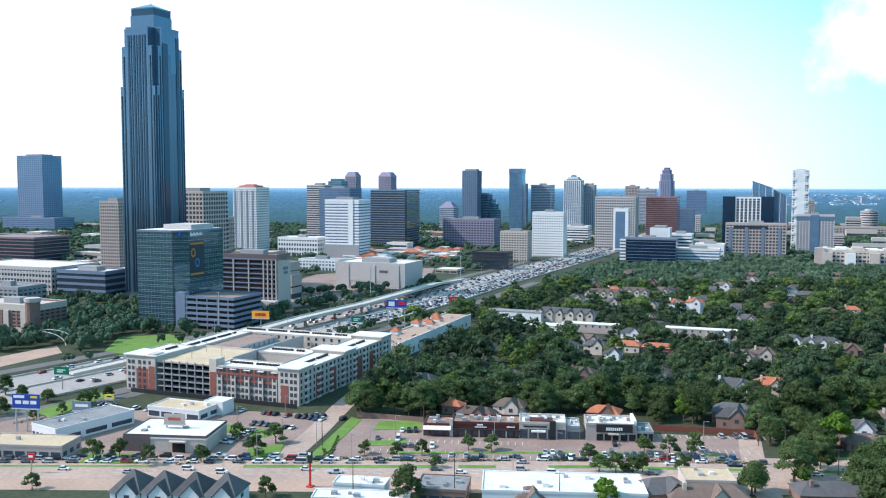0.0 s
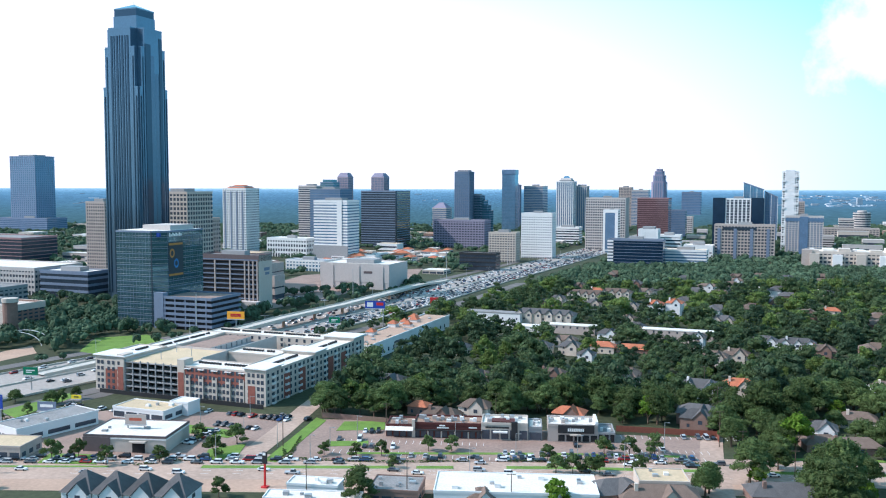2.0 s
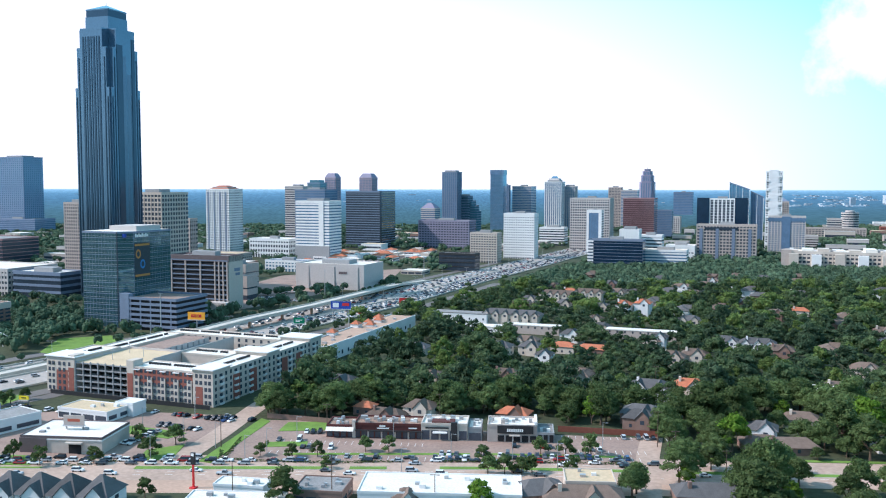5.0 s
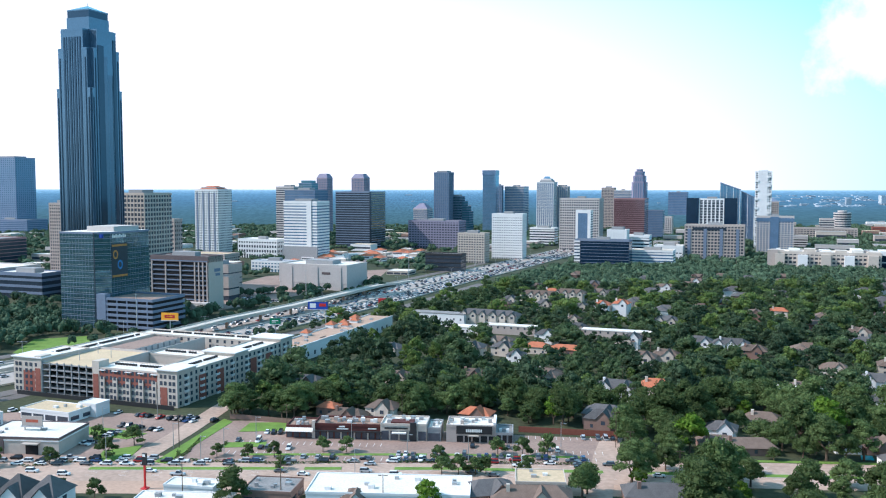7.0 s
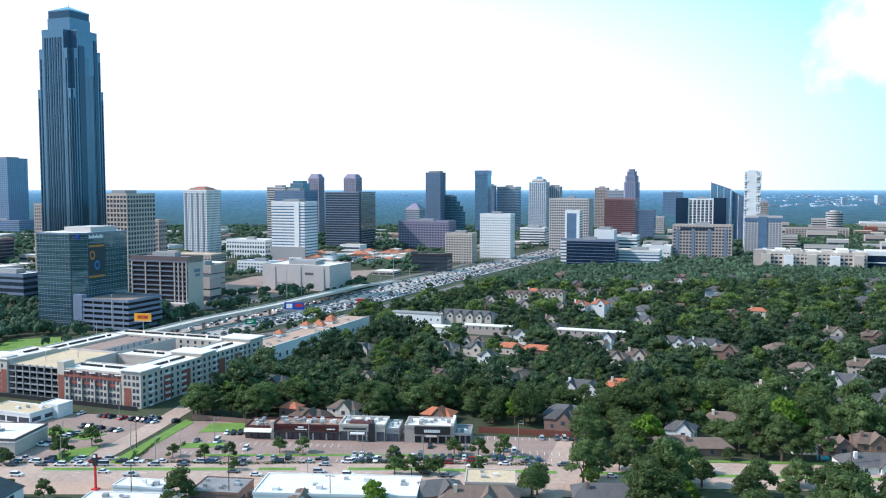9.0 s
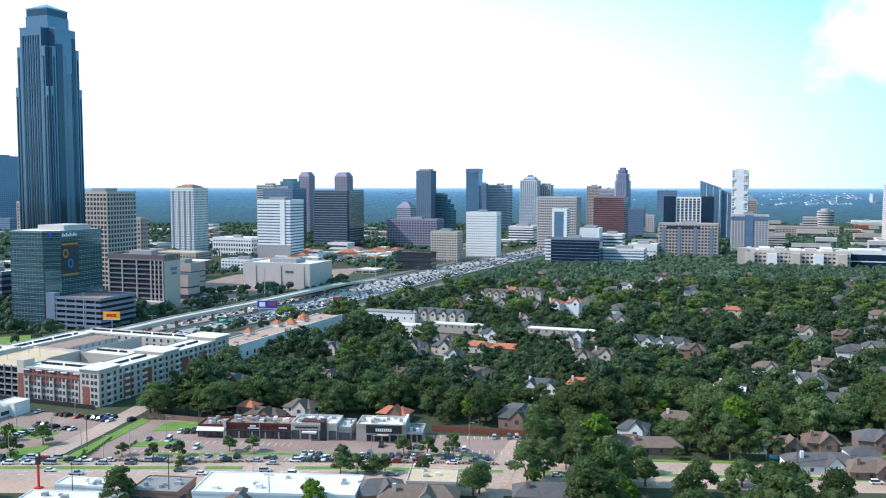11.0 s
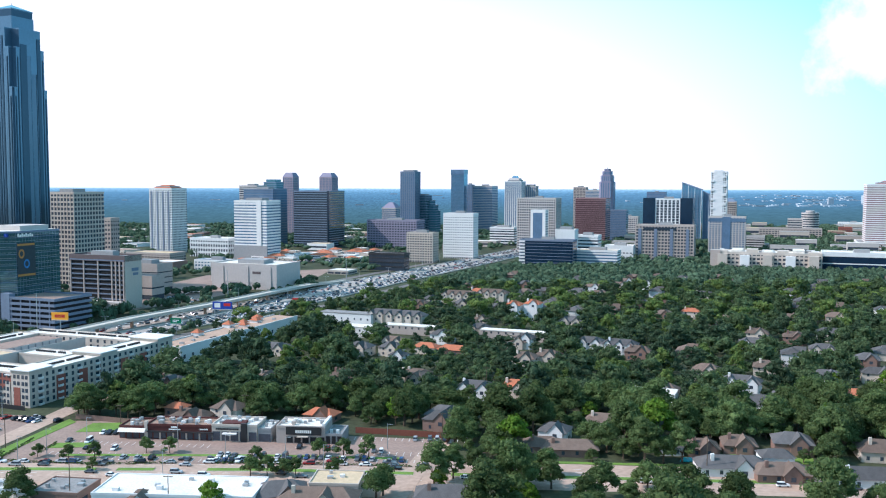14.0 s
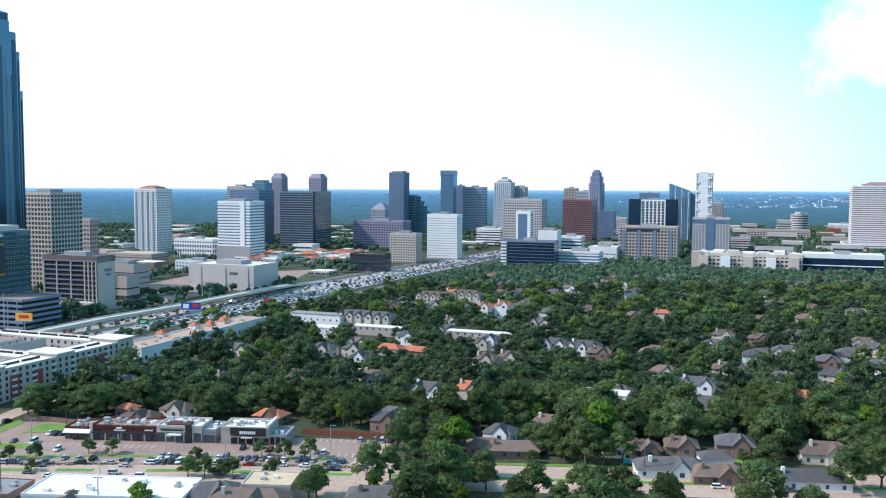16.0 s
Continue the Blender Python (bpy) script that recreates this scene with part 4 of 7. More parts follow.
def apartment():
    t = thing("apartment_complex", AX, AY, 0, GRID, "five-storey brick and cream apartments round courtyards, white roofs", "apartment building")
    wings = (("corner_wing", -102, 0, -83.5, 34, 18.2, "cream"), ("front_wing", -48.5, 0.4, -11, 17, 16.6, "cream"), ("corner_tower", -11.2, -0.3, 0.3, 14, 17.8, "cream"),
             ("side_wing", -18, 14, 0, 50, 16.8, "cream"), ("side_pavilion", -19, 48, 0.5, 60, 18.0, "cream"), ("side_wing", -18, 60, 0, 94, 16.8, "cream"),
             ("back_pavilion", -19, 94, 0.5, 107, 18.2, "cream"), ("middle_wing", -48, 40, -18, 55, 16.6, "cream"), ("back_wing", -98, 92, -19, 107, 16.8, "cream"), ("west_wing", -102, 34, -86, 92, 16.8, "cream"))
    win = mesh_of("window", boxes((-0.75, -0.06, 0, 0.75, 0.1, 1.9)), "window")
    wframe = mesh_of("window_frame", ring(bmesh.new(), 1.8, 0.22, -0.12, 0.0, 0.1), "paint")
    rail = mesh_of("balcony", boxes((-1.5, -0.9, -0.15, 1.5, 0, 0), (-1.5, -0.9, 0, -1.44, 0, 1.0), (1.44, -0.9, 0, 1.5, 0, 1.0), (-1.5, -0.94, 0.1, 1.5, -0.88, 1.0)), "white")
    door = mesh_of("balcony_door", boxes((-1.2, -0.05, 0, 1.2, 0.12, 2.2)), "window")
    unit = mesh_of("air_unit", boxes((-0.55, -0.55, 0, 0.55, 0.55, 1.0)), "black")
    for name, x0, y0, x1, y1, h, wall in wings:
        w = part(name, boxes((x0, y0, 0, x1, y1, h - 0.8)), wall, t)
        part("parapet", boxes((x0 - 0.15, y0 - 0.15, h - 1.1, x1 + 0.15, y0 + 0.25, h), (x0 - 0.15, y1 - 0.25, h - 1.1, x1 + 0.15, y1 + 0.15, h), (x0 - 0.15, y0 + 0.25, h - 1.1, x0 + 0.25, y1 - 0.25, h), (x1 - 0.25, y0 + 0.25, h - 1.1, x1 + 0.15, y1 - 0.25, h)), "cream", w)
        part("roof", boxes((x0 + 0.2, y0 + 0.2, h - 0.8, x1 - 0.2, y1 - 0.2, h - 0.55)), "white_roof", w)
        if x1 - x0 > 25 or y1 - y0 > 25:
            long_x = x1 - x0 > y1 - y0
            n = int((max(x1 - x0, y1 - y0) - 8) / 1.7)
            for i in range(n):
                if i % 9 == 8:
                    continue
                s = 4 + 1.7 * i
                part("air_unit", unit, "black", w, loc=((x0 + s, (y0 + y1) / 2 + 1.5, h - 0.55) if long_x else ((x0 + x1) / 2 + 1, y0 + s, h - 0.55)))
        if "tower" in name or "pavilion" in name or "corner" in name:
            y1_ = min(y1, y0 + 14) if name == "corner_wing" else y1
            part("cornice", boxes((x0 - 0.9, y0 - 0.9, h, x1 + 0.9, y1_ + 0.9, h + 0.5)), "white", w, "overhanging flat cornice")
    # brick fields of the street front
    part("brick_field", boxes((-48.3, 0.1, 8.4, -11.4, 0.38, 15.6)), "brick", t, "red brick upper storeys")
    for bx in (-48.3, -40.5, -32.6, -24.8, -17.0):
        part("bay", boxes((bx + 2.4, -0.5, 0, bx + 5.2, 0.4, 11.8)), "cream", t)
        part("bay_hood", boxes((bx + 2.0, -0.7, 15.0, bx + 5.6, 0.4, 15.4)), "white", t)
    part("brick_field", boxes((-101.8, -0.12, 0, -96.0, -0.01, 13.0)), "cream", t)
    part("brick_field", boxes((-95.5, -0.14, 1.0, -84.0, -0.01, 11.5)), "brick", t, "red brick lower storeys")
    part("brick_field", boxes((-9.5, -0.45, 0.3, -5.5, -0.31, 9.5)), "brick", t, "red brick lower storeys")
    for i in range(6):
        part("brick_field", boxes((0.01, 17 + 15.4 * i, 0.3, 0.14, 23 + 15.4 * i, 12.5)), "brick", t, "red brick panel")
    for f in range(5):
        z = 1.0 + 3.2 * f
        for k in range(14):
            x = -47.2 + 2.62 * k
            deep = any(bx + 2.4 < x < bx + 5.2 for bx in (-48.3, -40.5, -32.6, -24.8, -17.0))
            part("window", win, "window", t, loc=(x, -0.5 if deep and z < 11 else 0.06, z))
        for x in (-100, -97.5, -93.5, -90.5, -87, -9, -6.6, -3.8, -1.6):
            part("window", win, "window", t, loc=(x, -0.2 if x < -50 else -0.36, z))
        for k in range(24):
            y = 2.0 + 4.35 * k
            xx = 0.36 if y < 14 else (0.62 if 48 < y < 60 or y > 94 else 0.06)
            if k % 3 == 1:
                b = part("balcony_door", door, "window", t)
                b.matrix_basis = pose(xx, y, z - 0.7, 0, 0, 90)
                b = part("balcony", rail, "white", t)
                b.matrix_basis = pose(xx, y, z - 0.7, 0, 0, 90)
            else:
                b = part("window", win, "window", t)
                b.matrix_basis = pose(xx, y, z, 0, 0, 90)
        for k in range(12):
            part("window", win, "window", t, loc=(-82 + 5.1 * k, 91.94, z))
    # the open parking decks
    # solid near-black block painting the shade between the decks
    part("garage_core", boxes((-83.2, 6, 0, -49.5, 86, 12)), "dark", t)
    for i in range(6):
        z = 3.1 * i
        part("garage_deck", boxes((-83.6, 0.8, z, -48.7, 42 if i == 5 else 90, z + 0.35)), "grey", t)
        part("garage_beam", boxes((-83.6, 0.4, z - 0.1 if i else 0.0, -48.7, 0.8, z + 0.5)), "grey", t)
    for k in range(8):
        part("garage_column", boxes((-83.6 + 4.72 * k, 0.2, 0, -83.1 + 4.72 * k, 0.75, 16.6)), "grey", t)
    part("garage_deck_top", boxes((-83.3, 1.0, 15.85, -48.8, 41.9, 16.0)), "tan_roof", t, "sunlit tan top deck")
    part("deck_parapet", boxes((-83.4, 41.6, 15.0, -48.7, 42.0, 17.1), (-83.4, 0.9, 16.0, -83.0, 41.6, 17.0), (-49.1, 17.2, 16.0, -48.9, 41.6, 17.0)), "beige", t)
    part("upper_ramp", boxes((-83.4, 42.0, 12.4, -66.0, 90, 15.6)), "beige", t, "beige sloping parking level")
    part("ramp_surface", boxes((-83.0, 42.4, 15.6, -66.4, 89.6, 15.75)), "lot", t)
    for k in range(9):
        part("garage_column", boxes((-66.0, 43 + 5.2 * k, 9, -65.4, 43.6 + 5.2 * k, 15.4)), "grey", t)
    part("garage_wall", boxes((-48.9, 17.2, 0, -48.5, 90, 17.2)), "beige", t)
    for px, py in ((-70, 12), (-60, 24), (-74, 30)):
        part("deck_lamp", boxes((px - 0.12, py - 0.12, 16, px + 0.12, py + 0.12, 21), (px - 1.0, py - 0.2, 20.9, px + 1.0, py + 0.2, 21.1)), "steel", t, "steel lamp post")
    for x0 in (-87.9, -50.7):
        part("stair_tower", boxes((x0, -0.2, 0, x0 + 4.2, 7, 19.4)), "cream", t)
        part("brick_field", boxes((x0 + 0.4, -0.34, 1, x0 + 3.8, -0.21, 13)), "brick", t, "red brick lower storeys")
    block_box(AX + 51 * -NX.x + 53 * NY.x, AY + 51 * -NX.y + 53 * NY.y, 104, 110)


apartment()


def local(s, n):
    """The place s metres east and n metres north of the apartment's street corner."""
    return AX + s * NX.x + n * NY.x, AY + s * NX.y + n * NY.y


# ---- paving round the shops ----
def paving(name, pts, z, material, label):
    bm = bmesh.new()
    prism(bm, pts, 0.0, z)
    bmesh.ops.recalc_face_normals(bm, faces=bm.faces)
    ob = structure(name, bm, material, label)
    cx, cy = sum(p[0] for p in pts) / len(pts), sum(p[1] for p in pts) / len(pts)
    xs, ys_ = [p[0] for p in pts], [p[1] for p in pts]
    x = min(xs)
    while x <= max(xs):
        y = min(ys_)
        while y <= max(ys_):
            inside = False
            for (x1, y1), (x2, y2) in zip(pts, pts[1:] + pts[:1]):
                if (y1 > y) != (y2 > y) and x < (x2 - x1) * (y - y1) / (y2 - y1) + x1:
                    inside = not inside
            if inside:
                block(x, y, 4)
            y += 6
        x += 6
    return ob


paving("pavement_mall", [(-45.7, 340.1), (121.2, 333.9), (130.3, 369.7), (88.7, 375.5), (-24.0, 398.7), (-39.3, 398.7)], 0.12, "lot", "pinkish concrete parking lot before the shops")
paving("pavement_west", [(-240, 346), (-57.8, 340.0), (-50.4, 405.5), (-130.1, 418.6), (-165.0, 404.9), (-260, 395)], 0.10, "lot", "worn parking lots round the low shops")
SIDE = [(-61.1, 340.0), (-54.3, 377.3), (-48.3, 421.3), (-42.0, 456.7), (-30.6, 510.9)]
strip("road_side", SIDE, 10, 0.14, "road", "narrow concrete side street beside the apartments")
strip("road_lane", [(105, 250), (112, 300), (122, 345), (130, 372)], 9, 0.13, "road", "narrow lane crossing the avenue")
paving("pavement_south", [(-200, 305), (125, 300), (122, 316), (-60, 324), (-200, 338)], 0.05, "concrete", "pale concrete forecourts south of the avenue")
strip("road_frontage_west", [(-200.5, 397.7), (-178.4, 418.3), (-157.6, 443.5), (-141.3, 485.9)], 9, 0.11, "asphalt", "worn asphalt slip road")
for s0, s1 in ((-330, -110), (-75, -2), (6, 20), (40, 118), (132, 500)):
    pts = []
    for k in range(9):
        x = s0 + (s1 - s0) * k / 8
        y = np.interp(x, [p[0] for p in AVENUE], [p[1] for p in AVENUE])
        pts.append((x, float(y) - 1.0))
    strip("median_grass", pts, 3.4 if s0 > -100 else 2.0, 0.22, "grass", "strip of mown grass on the median", 0, 0.2)
    strip("median_kerb", pts, 4.0 if s0 > -100 else 2.6, 0.18, "kerb", "pale concrete kerb round the median", 0, 0.2)
for s0, s1 in ((-22, 52), (58, 112), (140, 520)):
    pts = []
    for k in range(9):
        x = s0 + (s1 - s0) * k / 8
        y = np.interp(x, [p[0] for p in AVENUE], [p[1] for p in AVENUE])
        pts.append((x, float(y) + 16.6))
    strip("verge_grass", pts, 2.6, 0.20, "grass", "strip of grass between avenue and parking", 0, 0.2)
for p in ([(-30.2, 380.1), (-9.4, 382.0), (-9.8, 395.9), (-28.3, 394.8)], [(-48.0, 335.8), (-36.6, 396.7), (-41.7, 401.6), (-53.1, 337.9)],
          [(-33.0, 356.6), (-14.6, 358.3), (-14.9, 364.8), (-31.3, 363.9)], [(-77.0, 337.8), (-64.4, 340.0), (-64.7, 360.4), (-78.1, 352.5)], [(-138.8, 334.0), (-115.7, 332.7), (-119.8, 344.8), (-139.2, 346.2)],
          [(-103.5, 379.7), (-74.4, 368.6), (-68.8, 377.2), (-96.0, 388.8)]):
    paving("lawn", p, 0.26, "grass", "bright mown grass island in the parking lot")
paving("lawn_park", [(-215.2, 561.9), (-185.7, 543.6), (-167.4, 597.1), (-193.6, 626.4), (-224.4, 612.1)], 0.2, "grass", "open lawn of a small park")
paving("lawn_verge", [(-178.4, 399.8), (-167.6, 443.5), (-173.7, 448.3), (-191.6, 411.9)], 0.2, "grass", "grass bank below the freeway")
paving("pavement_park", [(-257.2, 512.4), (-239.7, 556.0), (-254.3, 581.5), (-272.3, 542.9)], 0.15, "concrete", "pale park terrace")
paving("pavement_plaza", [(-136.2, 752.7), (-102.8, 812.2), (-15.5, 1023.5), (-9.9, 1135.1), (-149.0, 1047.2), (-168.8, 934.9)], 0.12, "lot", "pale parking lot round the department store")
paving("pavement_shops", [(-165.5, 1164.1), (13.3, 1293.7), (33.9, 1476.9), (-145.5, 1398.9)], 0.12, "lot", "pale parking lots among low shops")
paving("pavement_offices", [(-428.6, 858.7), (-358.2, 932.3), (-387.4, 1043.5), (-500.4, 1003.8)], 0.12, "lot", "pale parking lots among the offices")
# streets seen between the trees
paving("driveway", [(248.2, 307.8), (265.3, 307.9), (268.3, 321.9), (250.4, 321.7)], 0.07, "concrete", "concrete driveway")
paving("lawn_house", [(273.1, 338.6), (259.8, 338.5), (262.8, 347.8), (276.3, 348.0)], 0.08, "grass", "bright back lawn")
paving("lawn_house", [(240.2, 343.2), (249.8, 341.9), (253.4, 352.2), (244.7, 352.1)], 0.08, "grass", "bright back lawn")


# ---- the strip mall ----
def mall():
    ang = -5.0
    x, y = 40.1, 366.7
    y += 9
    t = thing("strip_mall", x, y, 0, ang, "single-storey strip mall of brick and cream shopfronts", "strip mall")
    e = 0.235

    def shop(name, u0, u1, h, wall, roof, dy=0.0, label=""):
        x0, x1 = (u0 - 953) * e, (u1 - 953) * e
        w = part(name, boxes((x0, -8 + dy, 0, x1, 5, h - 0.9)), wall, t, label)
        part("parapet", boxes((x0, -8.2 + dy, h - 1.0, x1, -7.6 + dy, h), (x0, 4.4, h - 1.0, x1, 5.1, h), (x0, -7.6 + dy, h - 1.0, x0 + 0.5, 4.4, h), (x1 - 0.5, -7.6 + dy, h - 1.0, x1, 4.4, h)), wall, w)
        part("roof", boxes((x0 + 0.3, -7.7 + dy, h - 0.9, x1 - 0.3, 4.5, h - 0.6)), roof, w)
        rng = random.Random(int(u0))
        for i in range(max(2, int((x1 - x0) / 1.8))):
            ux, uy, us = rng.uniform(x0 + 1.5, x1 - 1.5), rng.uniform(-6, 3), rng.uniform(0.5, 1.0)
            part("roof_unit", boxes((ux - us, uy - us, h - 0.6, ux + us, uy + us, h + rng.uniform(0.3, 1.1))), rng.choice(("white", "steel", "grey", "tan")), w)
        return w, x0, x1

    def front(w, x0, x1, h, dy=0.0, n=4, wallm="window"):
        step = (x1 - x0) / n
        for i in range(n):
            part("shop_window", boxes((x0 + step * i + 0.35, -8.15 + dy, 0.4, x0 + step * (i + 1) - 0.35, -7.9 + dy, h)), wallm, w)

    w, x0, x1 = shop("porch_shop", 750, 800, 5.6, "dark_brick", "rust_roof")
    front(w, x0, x1, 3.0, n=4)
    part("awning", prism(bmesh.new(), [(x0, -10.2), (x1, -10.2), (x1, -8.2), (x0, -8.2)], 3.3, 4.6, [(x0, -8.6), (x1, -8.6), (x1, -8.2), (x0, -8.2)]), "white_roof", w, "white metal awning")
    w, x0, x1 = shop("brick_shop", 800, 925, 6.6, "dark_brick", "rust_roof", label="dark red brick shop row")
    front(w, x0, x1, 3.2, n=10)
    for i in range(6):
        part("pillar", boxes((x0 + 0.2 + (x1 - x0 - 0.9) * i / 5, -8.6, 0, x0 + 0.8 + (x1 - x0 - 0.9) * i / 5, -8.0, 3.6)), "cream", w)
    part("wall_pier", boxes((x0 - 0.6, -8.5, 0, x0 + 0.7, -7, 7.6)), "cream", w)
    part("canopy", boxes((x0 + 0.8, -9.4, 3.3, x1, -8.2, 3.7)), "black", w)
    part("sign_bar", boxes((x0 + 11, -8.36, 5.1, x0 + 13.5, -8.22, 5.7)), "paint", w, "white lettering bar")
    part("sign_bar", boxes((x0 + 10, -8.36, 4.2, x0 + 15, -8.22, 4.7)), "paint", w, "white lettering bar")
    part("sign_bar", boxes((x1 - 6, -8.36, 4.5, x1 - 2.5, -8.22, 5.0)), "paint", w, "white lettering bar")
    w, x0, x1 = shop("cream_shop", 922, 1005, 7.4, "cream", "white_roof", -0.6, "cream stucco shop with dark piers")
    front(w, x0, x1, 4.2, -0.6, 5)
    part("dark_pier", boxes((x0 + 12.6, -9.2, 0, x0 + 15.2, -8.4, 7.9)), "black", w)
    part("sign_bar", boxes((x0 + 1.8, -8.98, 5.0, x0 + 11.6, -8.8, 5.7)), "black", w, "dark lettering bar")
    part("entry_canopy", boxes((x0 + 5, -10.6, 3.4, x0 + 11, -8.8, 3.9)), "white", w)
    part("entry_roof", boxes((x0 + 4.4, -8.4, 7.0, x0 + 14, -3, 7.9)), "dark_brick", w)
    w, x0, x1 = shop("link_shop", 1006, 1030, 6.0, "grey", "white_roof", -0.2)
    front(w, x0, x1, 3.5, -0.2, 1)
    bx = (1040 - 953) * e
    w, x0, x1 = shop("bar_building", 1040, 1128, 7.6, "tan", "white_roof", -1.0, "tan brick bar with a black fascia")
    part("fascia", boxes((x0 + 4.2, -9.5, 3.9, x1 - 1.6, -9.1, 7.2)), "black", w)
    for i in range(8):
        part("sign_letter", boxes((x0 + 8.2 + 0.86 * i, -9.66, 4.7, x0 + 8.85 + 0.86 * i, -9.5, 5.9)), "paint", w, "white letter block")
    part("entry_canopy", boxes((x0 + 9, -10.8, 3.1, x0 + 13.6, -9.2, 3.5)), "cream", w)
    front(w, x0 + 4, x1, 3.0, -1.0, 5, "dark")
    part("upstand", boxes((x1 - 1.2, -9.2, 7.0, x1, 4, 8.8)), "white", w)
    w, x0, x1 = shop("patio", 1128, 1158, 4.6, "grey", "grey_roof", -0.8)
    front(w, x0, x1, 3.6, -0.8, 3, "dark")
    block_box(x, y, 98, 22, ang)


mall()


# ---- low shops ----
def shop_box(name, x, y, w, d, h, turn, wall, roof, label, windows=5, band=None, cat="shop", units=3, hip=0.0):
    t = thing(name, x, y, 0, turn, label, cat)
    part("wall", boxes((-w / 2, -d / 2, 0, w / 2, d / 2, h - 0.6)), wall, t)
    if hip:
        p, q, r = w / 2 + 0.7, d / 2 + 0.7, max(0.3, (w - d) / 2)
        part("roof", prism(bmesh.new(), [(-p, -q), (p, -q), (p, q), (-p, q)], h - 0.6, h + hip, [(-r, -0.2), (r, -0.2), (r, 0.2), (-r, 0.2)]), roof, t)
        units = 0
    else:
        part("parapet", ring(bmesh.new(), w + 0.3, d + 0.3, h - 0.9, h, 0.35), band or wall, t)
        part("roof", boxes((-w / 2 + 0.2, -d / 2 + 0.2, h - 0.6, w / 2 - 0.2, d / 2 - 0.2, h - 0.35)), roof, t)
    if y > 1150:
        part("window_ribbon", boxes((-w / 2 + 0.8, -d / 2 - 0.06, h * 0.35, w / 2 - 0.8, -d / 2 + 0.1, h * 0.62)), "window", t)
        windows = 0
    for i in range(windows):
        s = w / windows
        part("shop_window", boxes((-w / 2 + s * i + 0.5, -d / 2 - 0.06, 0.6, -w / 2 + s * (i + 1) - 0.5, -d / 2 + 0.1, min(3.0, h - 1.4))), "window", t)
    for i in range(windows // 2):
        s = d / max(1, windows // 2)
        part("shop_window", boxes((w / 2 - 0.1, -d / 2 + s * i + 1.2, 1.0, w / 2 + 0.06, -d / 2 + s * (i + 1) - 1.2, min(2.8, h - 1.4))), "window", t)
    rng = random.Random(int(x * 7 + y))
    for i in range(units):
        ux, uy, us = rng.uniform(-w * 0.4, w * 0.4), rng.uniform(-d * 0.35, d * 0.35), rng.uniform(0.5, 1.1)
        part("roof_unit", boxes((ux - us, uy - us * 0.8, h - 0.4, ux + us, uy + us * 0.8, h + rng.uniform(0.4, 1.0))), rng.choice(("white", "steel", "grey")), t)
    block_box(x, y, w, d, turn, 1)
    return t


store = shop_box("store", -109.2, 360.2, 34, 24, 7.0, -6, "cream", "white_roof", "beige store with a bright white roof and dark band", 0, "fascia")
part("side_facade", boxes((-17.3, -12.4, 0, -6.0, -11.9, 6.0)), "fascia", store, "dark brown facade panel")
# flat near-black panel painting the shade of the doorway recess
part("entrance", boxes((3.2, -12.2, 0, 8.4, -11.9, 4.4)), "dark", store, "entrance with its shade painted near-black")
part("entrance_canopy", boxes((2.4, -14.0, 4.4, 9.2, -11.9, 4.9)), "cream", store)
part("roof_stripe", ring(bmesh.new(), 34.5, 24.5, 5.4, 5.75, 0.3), "white", store, "thin white stripe below the band")
shop_box("shop", -163.0, 346.8, 34, 15, 5.6, -6, "tan", "tan_roof", "low shop row with a pale tan roof", 7)
shop_box("workshop", -154.8, 379.4, 17, 38, 6.4, -34, "white", "grey_roof", "white workshop with a patched grey roof", 6)
shop_box("workshop", -119.5, 405.1, 28, 15, 5.2, GRID, "white", "tan_roof", "white low building with a tan roof", 4)
shop_box("kiosk", -104.3, 410.3, 10, 9, 6.4, GRID, "white", "white_roof", "small white box building with a canopy", 0, units=0)
shop_box("long_store", 40.6, 295.6, 54, 20, 6.2, -4, "white", "white_roof", "long white flat-roofed store beside the avenue", 8, cat="store", units=7)
shop_box("tavern", 0.4, 297.6, 17, 15, 5.4, -8, "brown_brick", "grey_roof", "brown brick tavern with dark patched roof", 4, units=6)
shop_box("canopy", -28.0, 301.9, 18, 8, 4.6, -10, "white", "white_roof", "white flat canopy by the avenue", 0)
shop_box("canopy", -26.7, 287.9, 32, 8, 4.6, -4, "white", "white_roof", "white flat canopy by the avenue", 0)
shop_box("tan_shop", 92.1, 304.8, 17, 14, 6.0, -4, "cream", "tan_roof", "cream stucco shop with a tan roof", 0)


srng = random.Random(31)
SHOPS = []
while len(SHOPS) < 34:
    s_, n_ = srng.uniform(0, 1), srng.uniform(0, 1)
    lo, hi = Vector((-145.4, 1181.0)).lerp(Vector((12.7, 1236.3)), s_), Vector((-127.7, 1399.3)).lerp(Vector((28.2, 1426.4)), s_)
    p = lo.lerp(hi, n_)
    if all((p - q).length > 17 for q in SHOPS) or len(SHOPS) < 1 or srng.random() < 0.02:
        SHOPS.append(p)
        shop_box("village_shop", p.x, p.y, srng.uniform(14, 26), srng.uniform(10, 16), srng.uniform(5, 7.5), GRID + srng.choice((0, 90)), srng.choice(("cream", "white", "white")), "tile_roof" if len(SHOPS) % 2 else "white_roof", "low white village shop with a red tile roof" if len(SHOPS) % 2 else "low white village shop with a pale roof", 3, units=1, hip=2.6 if len(SHOPS) % 2 else 0.0)


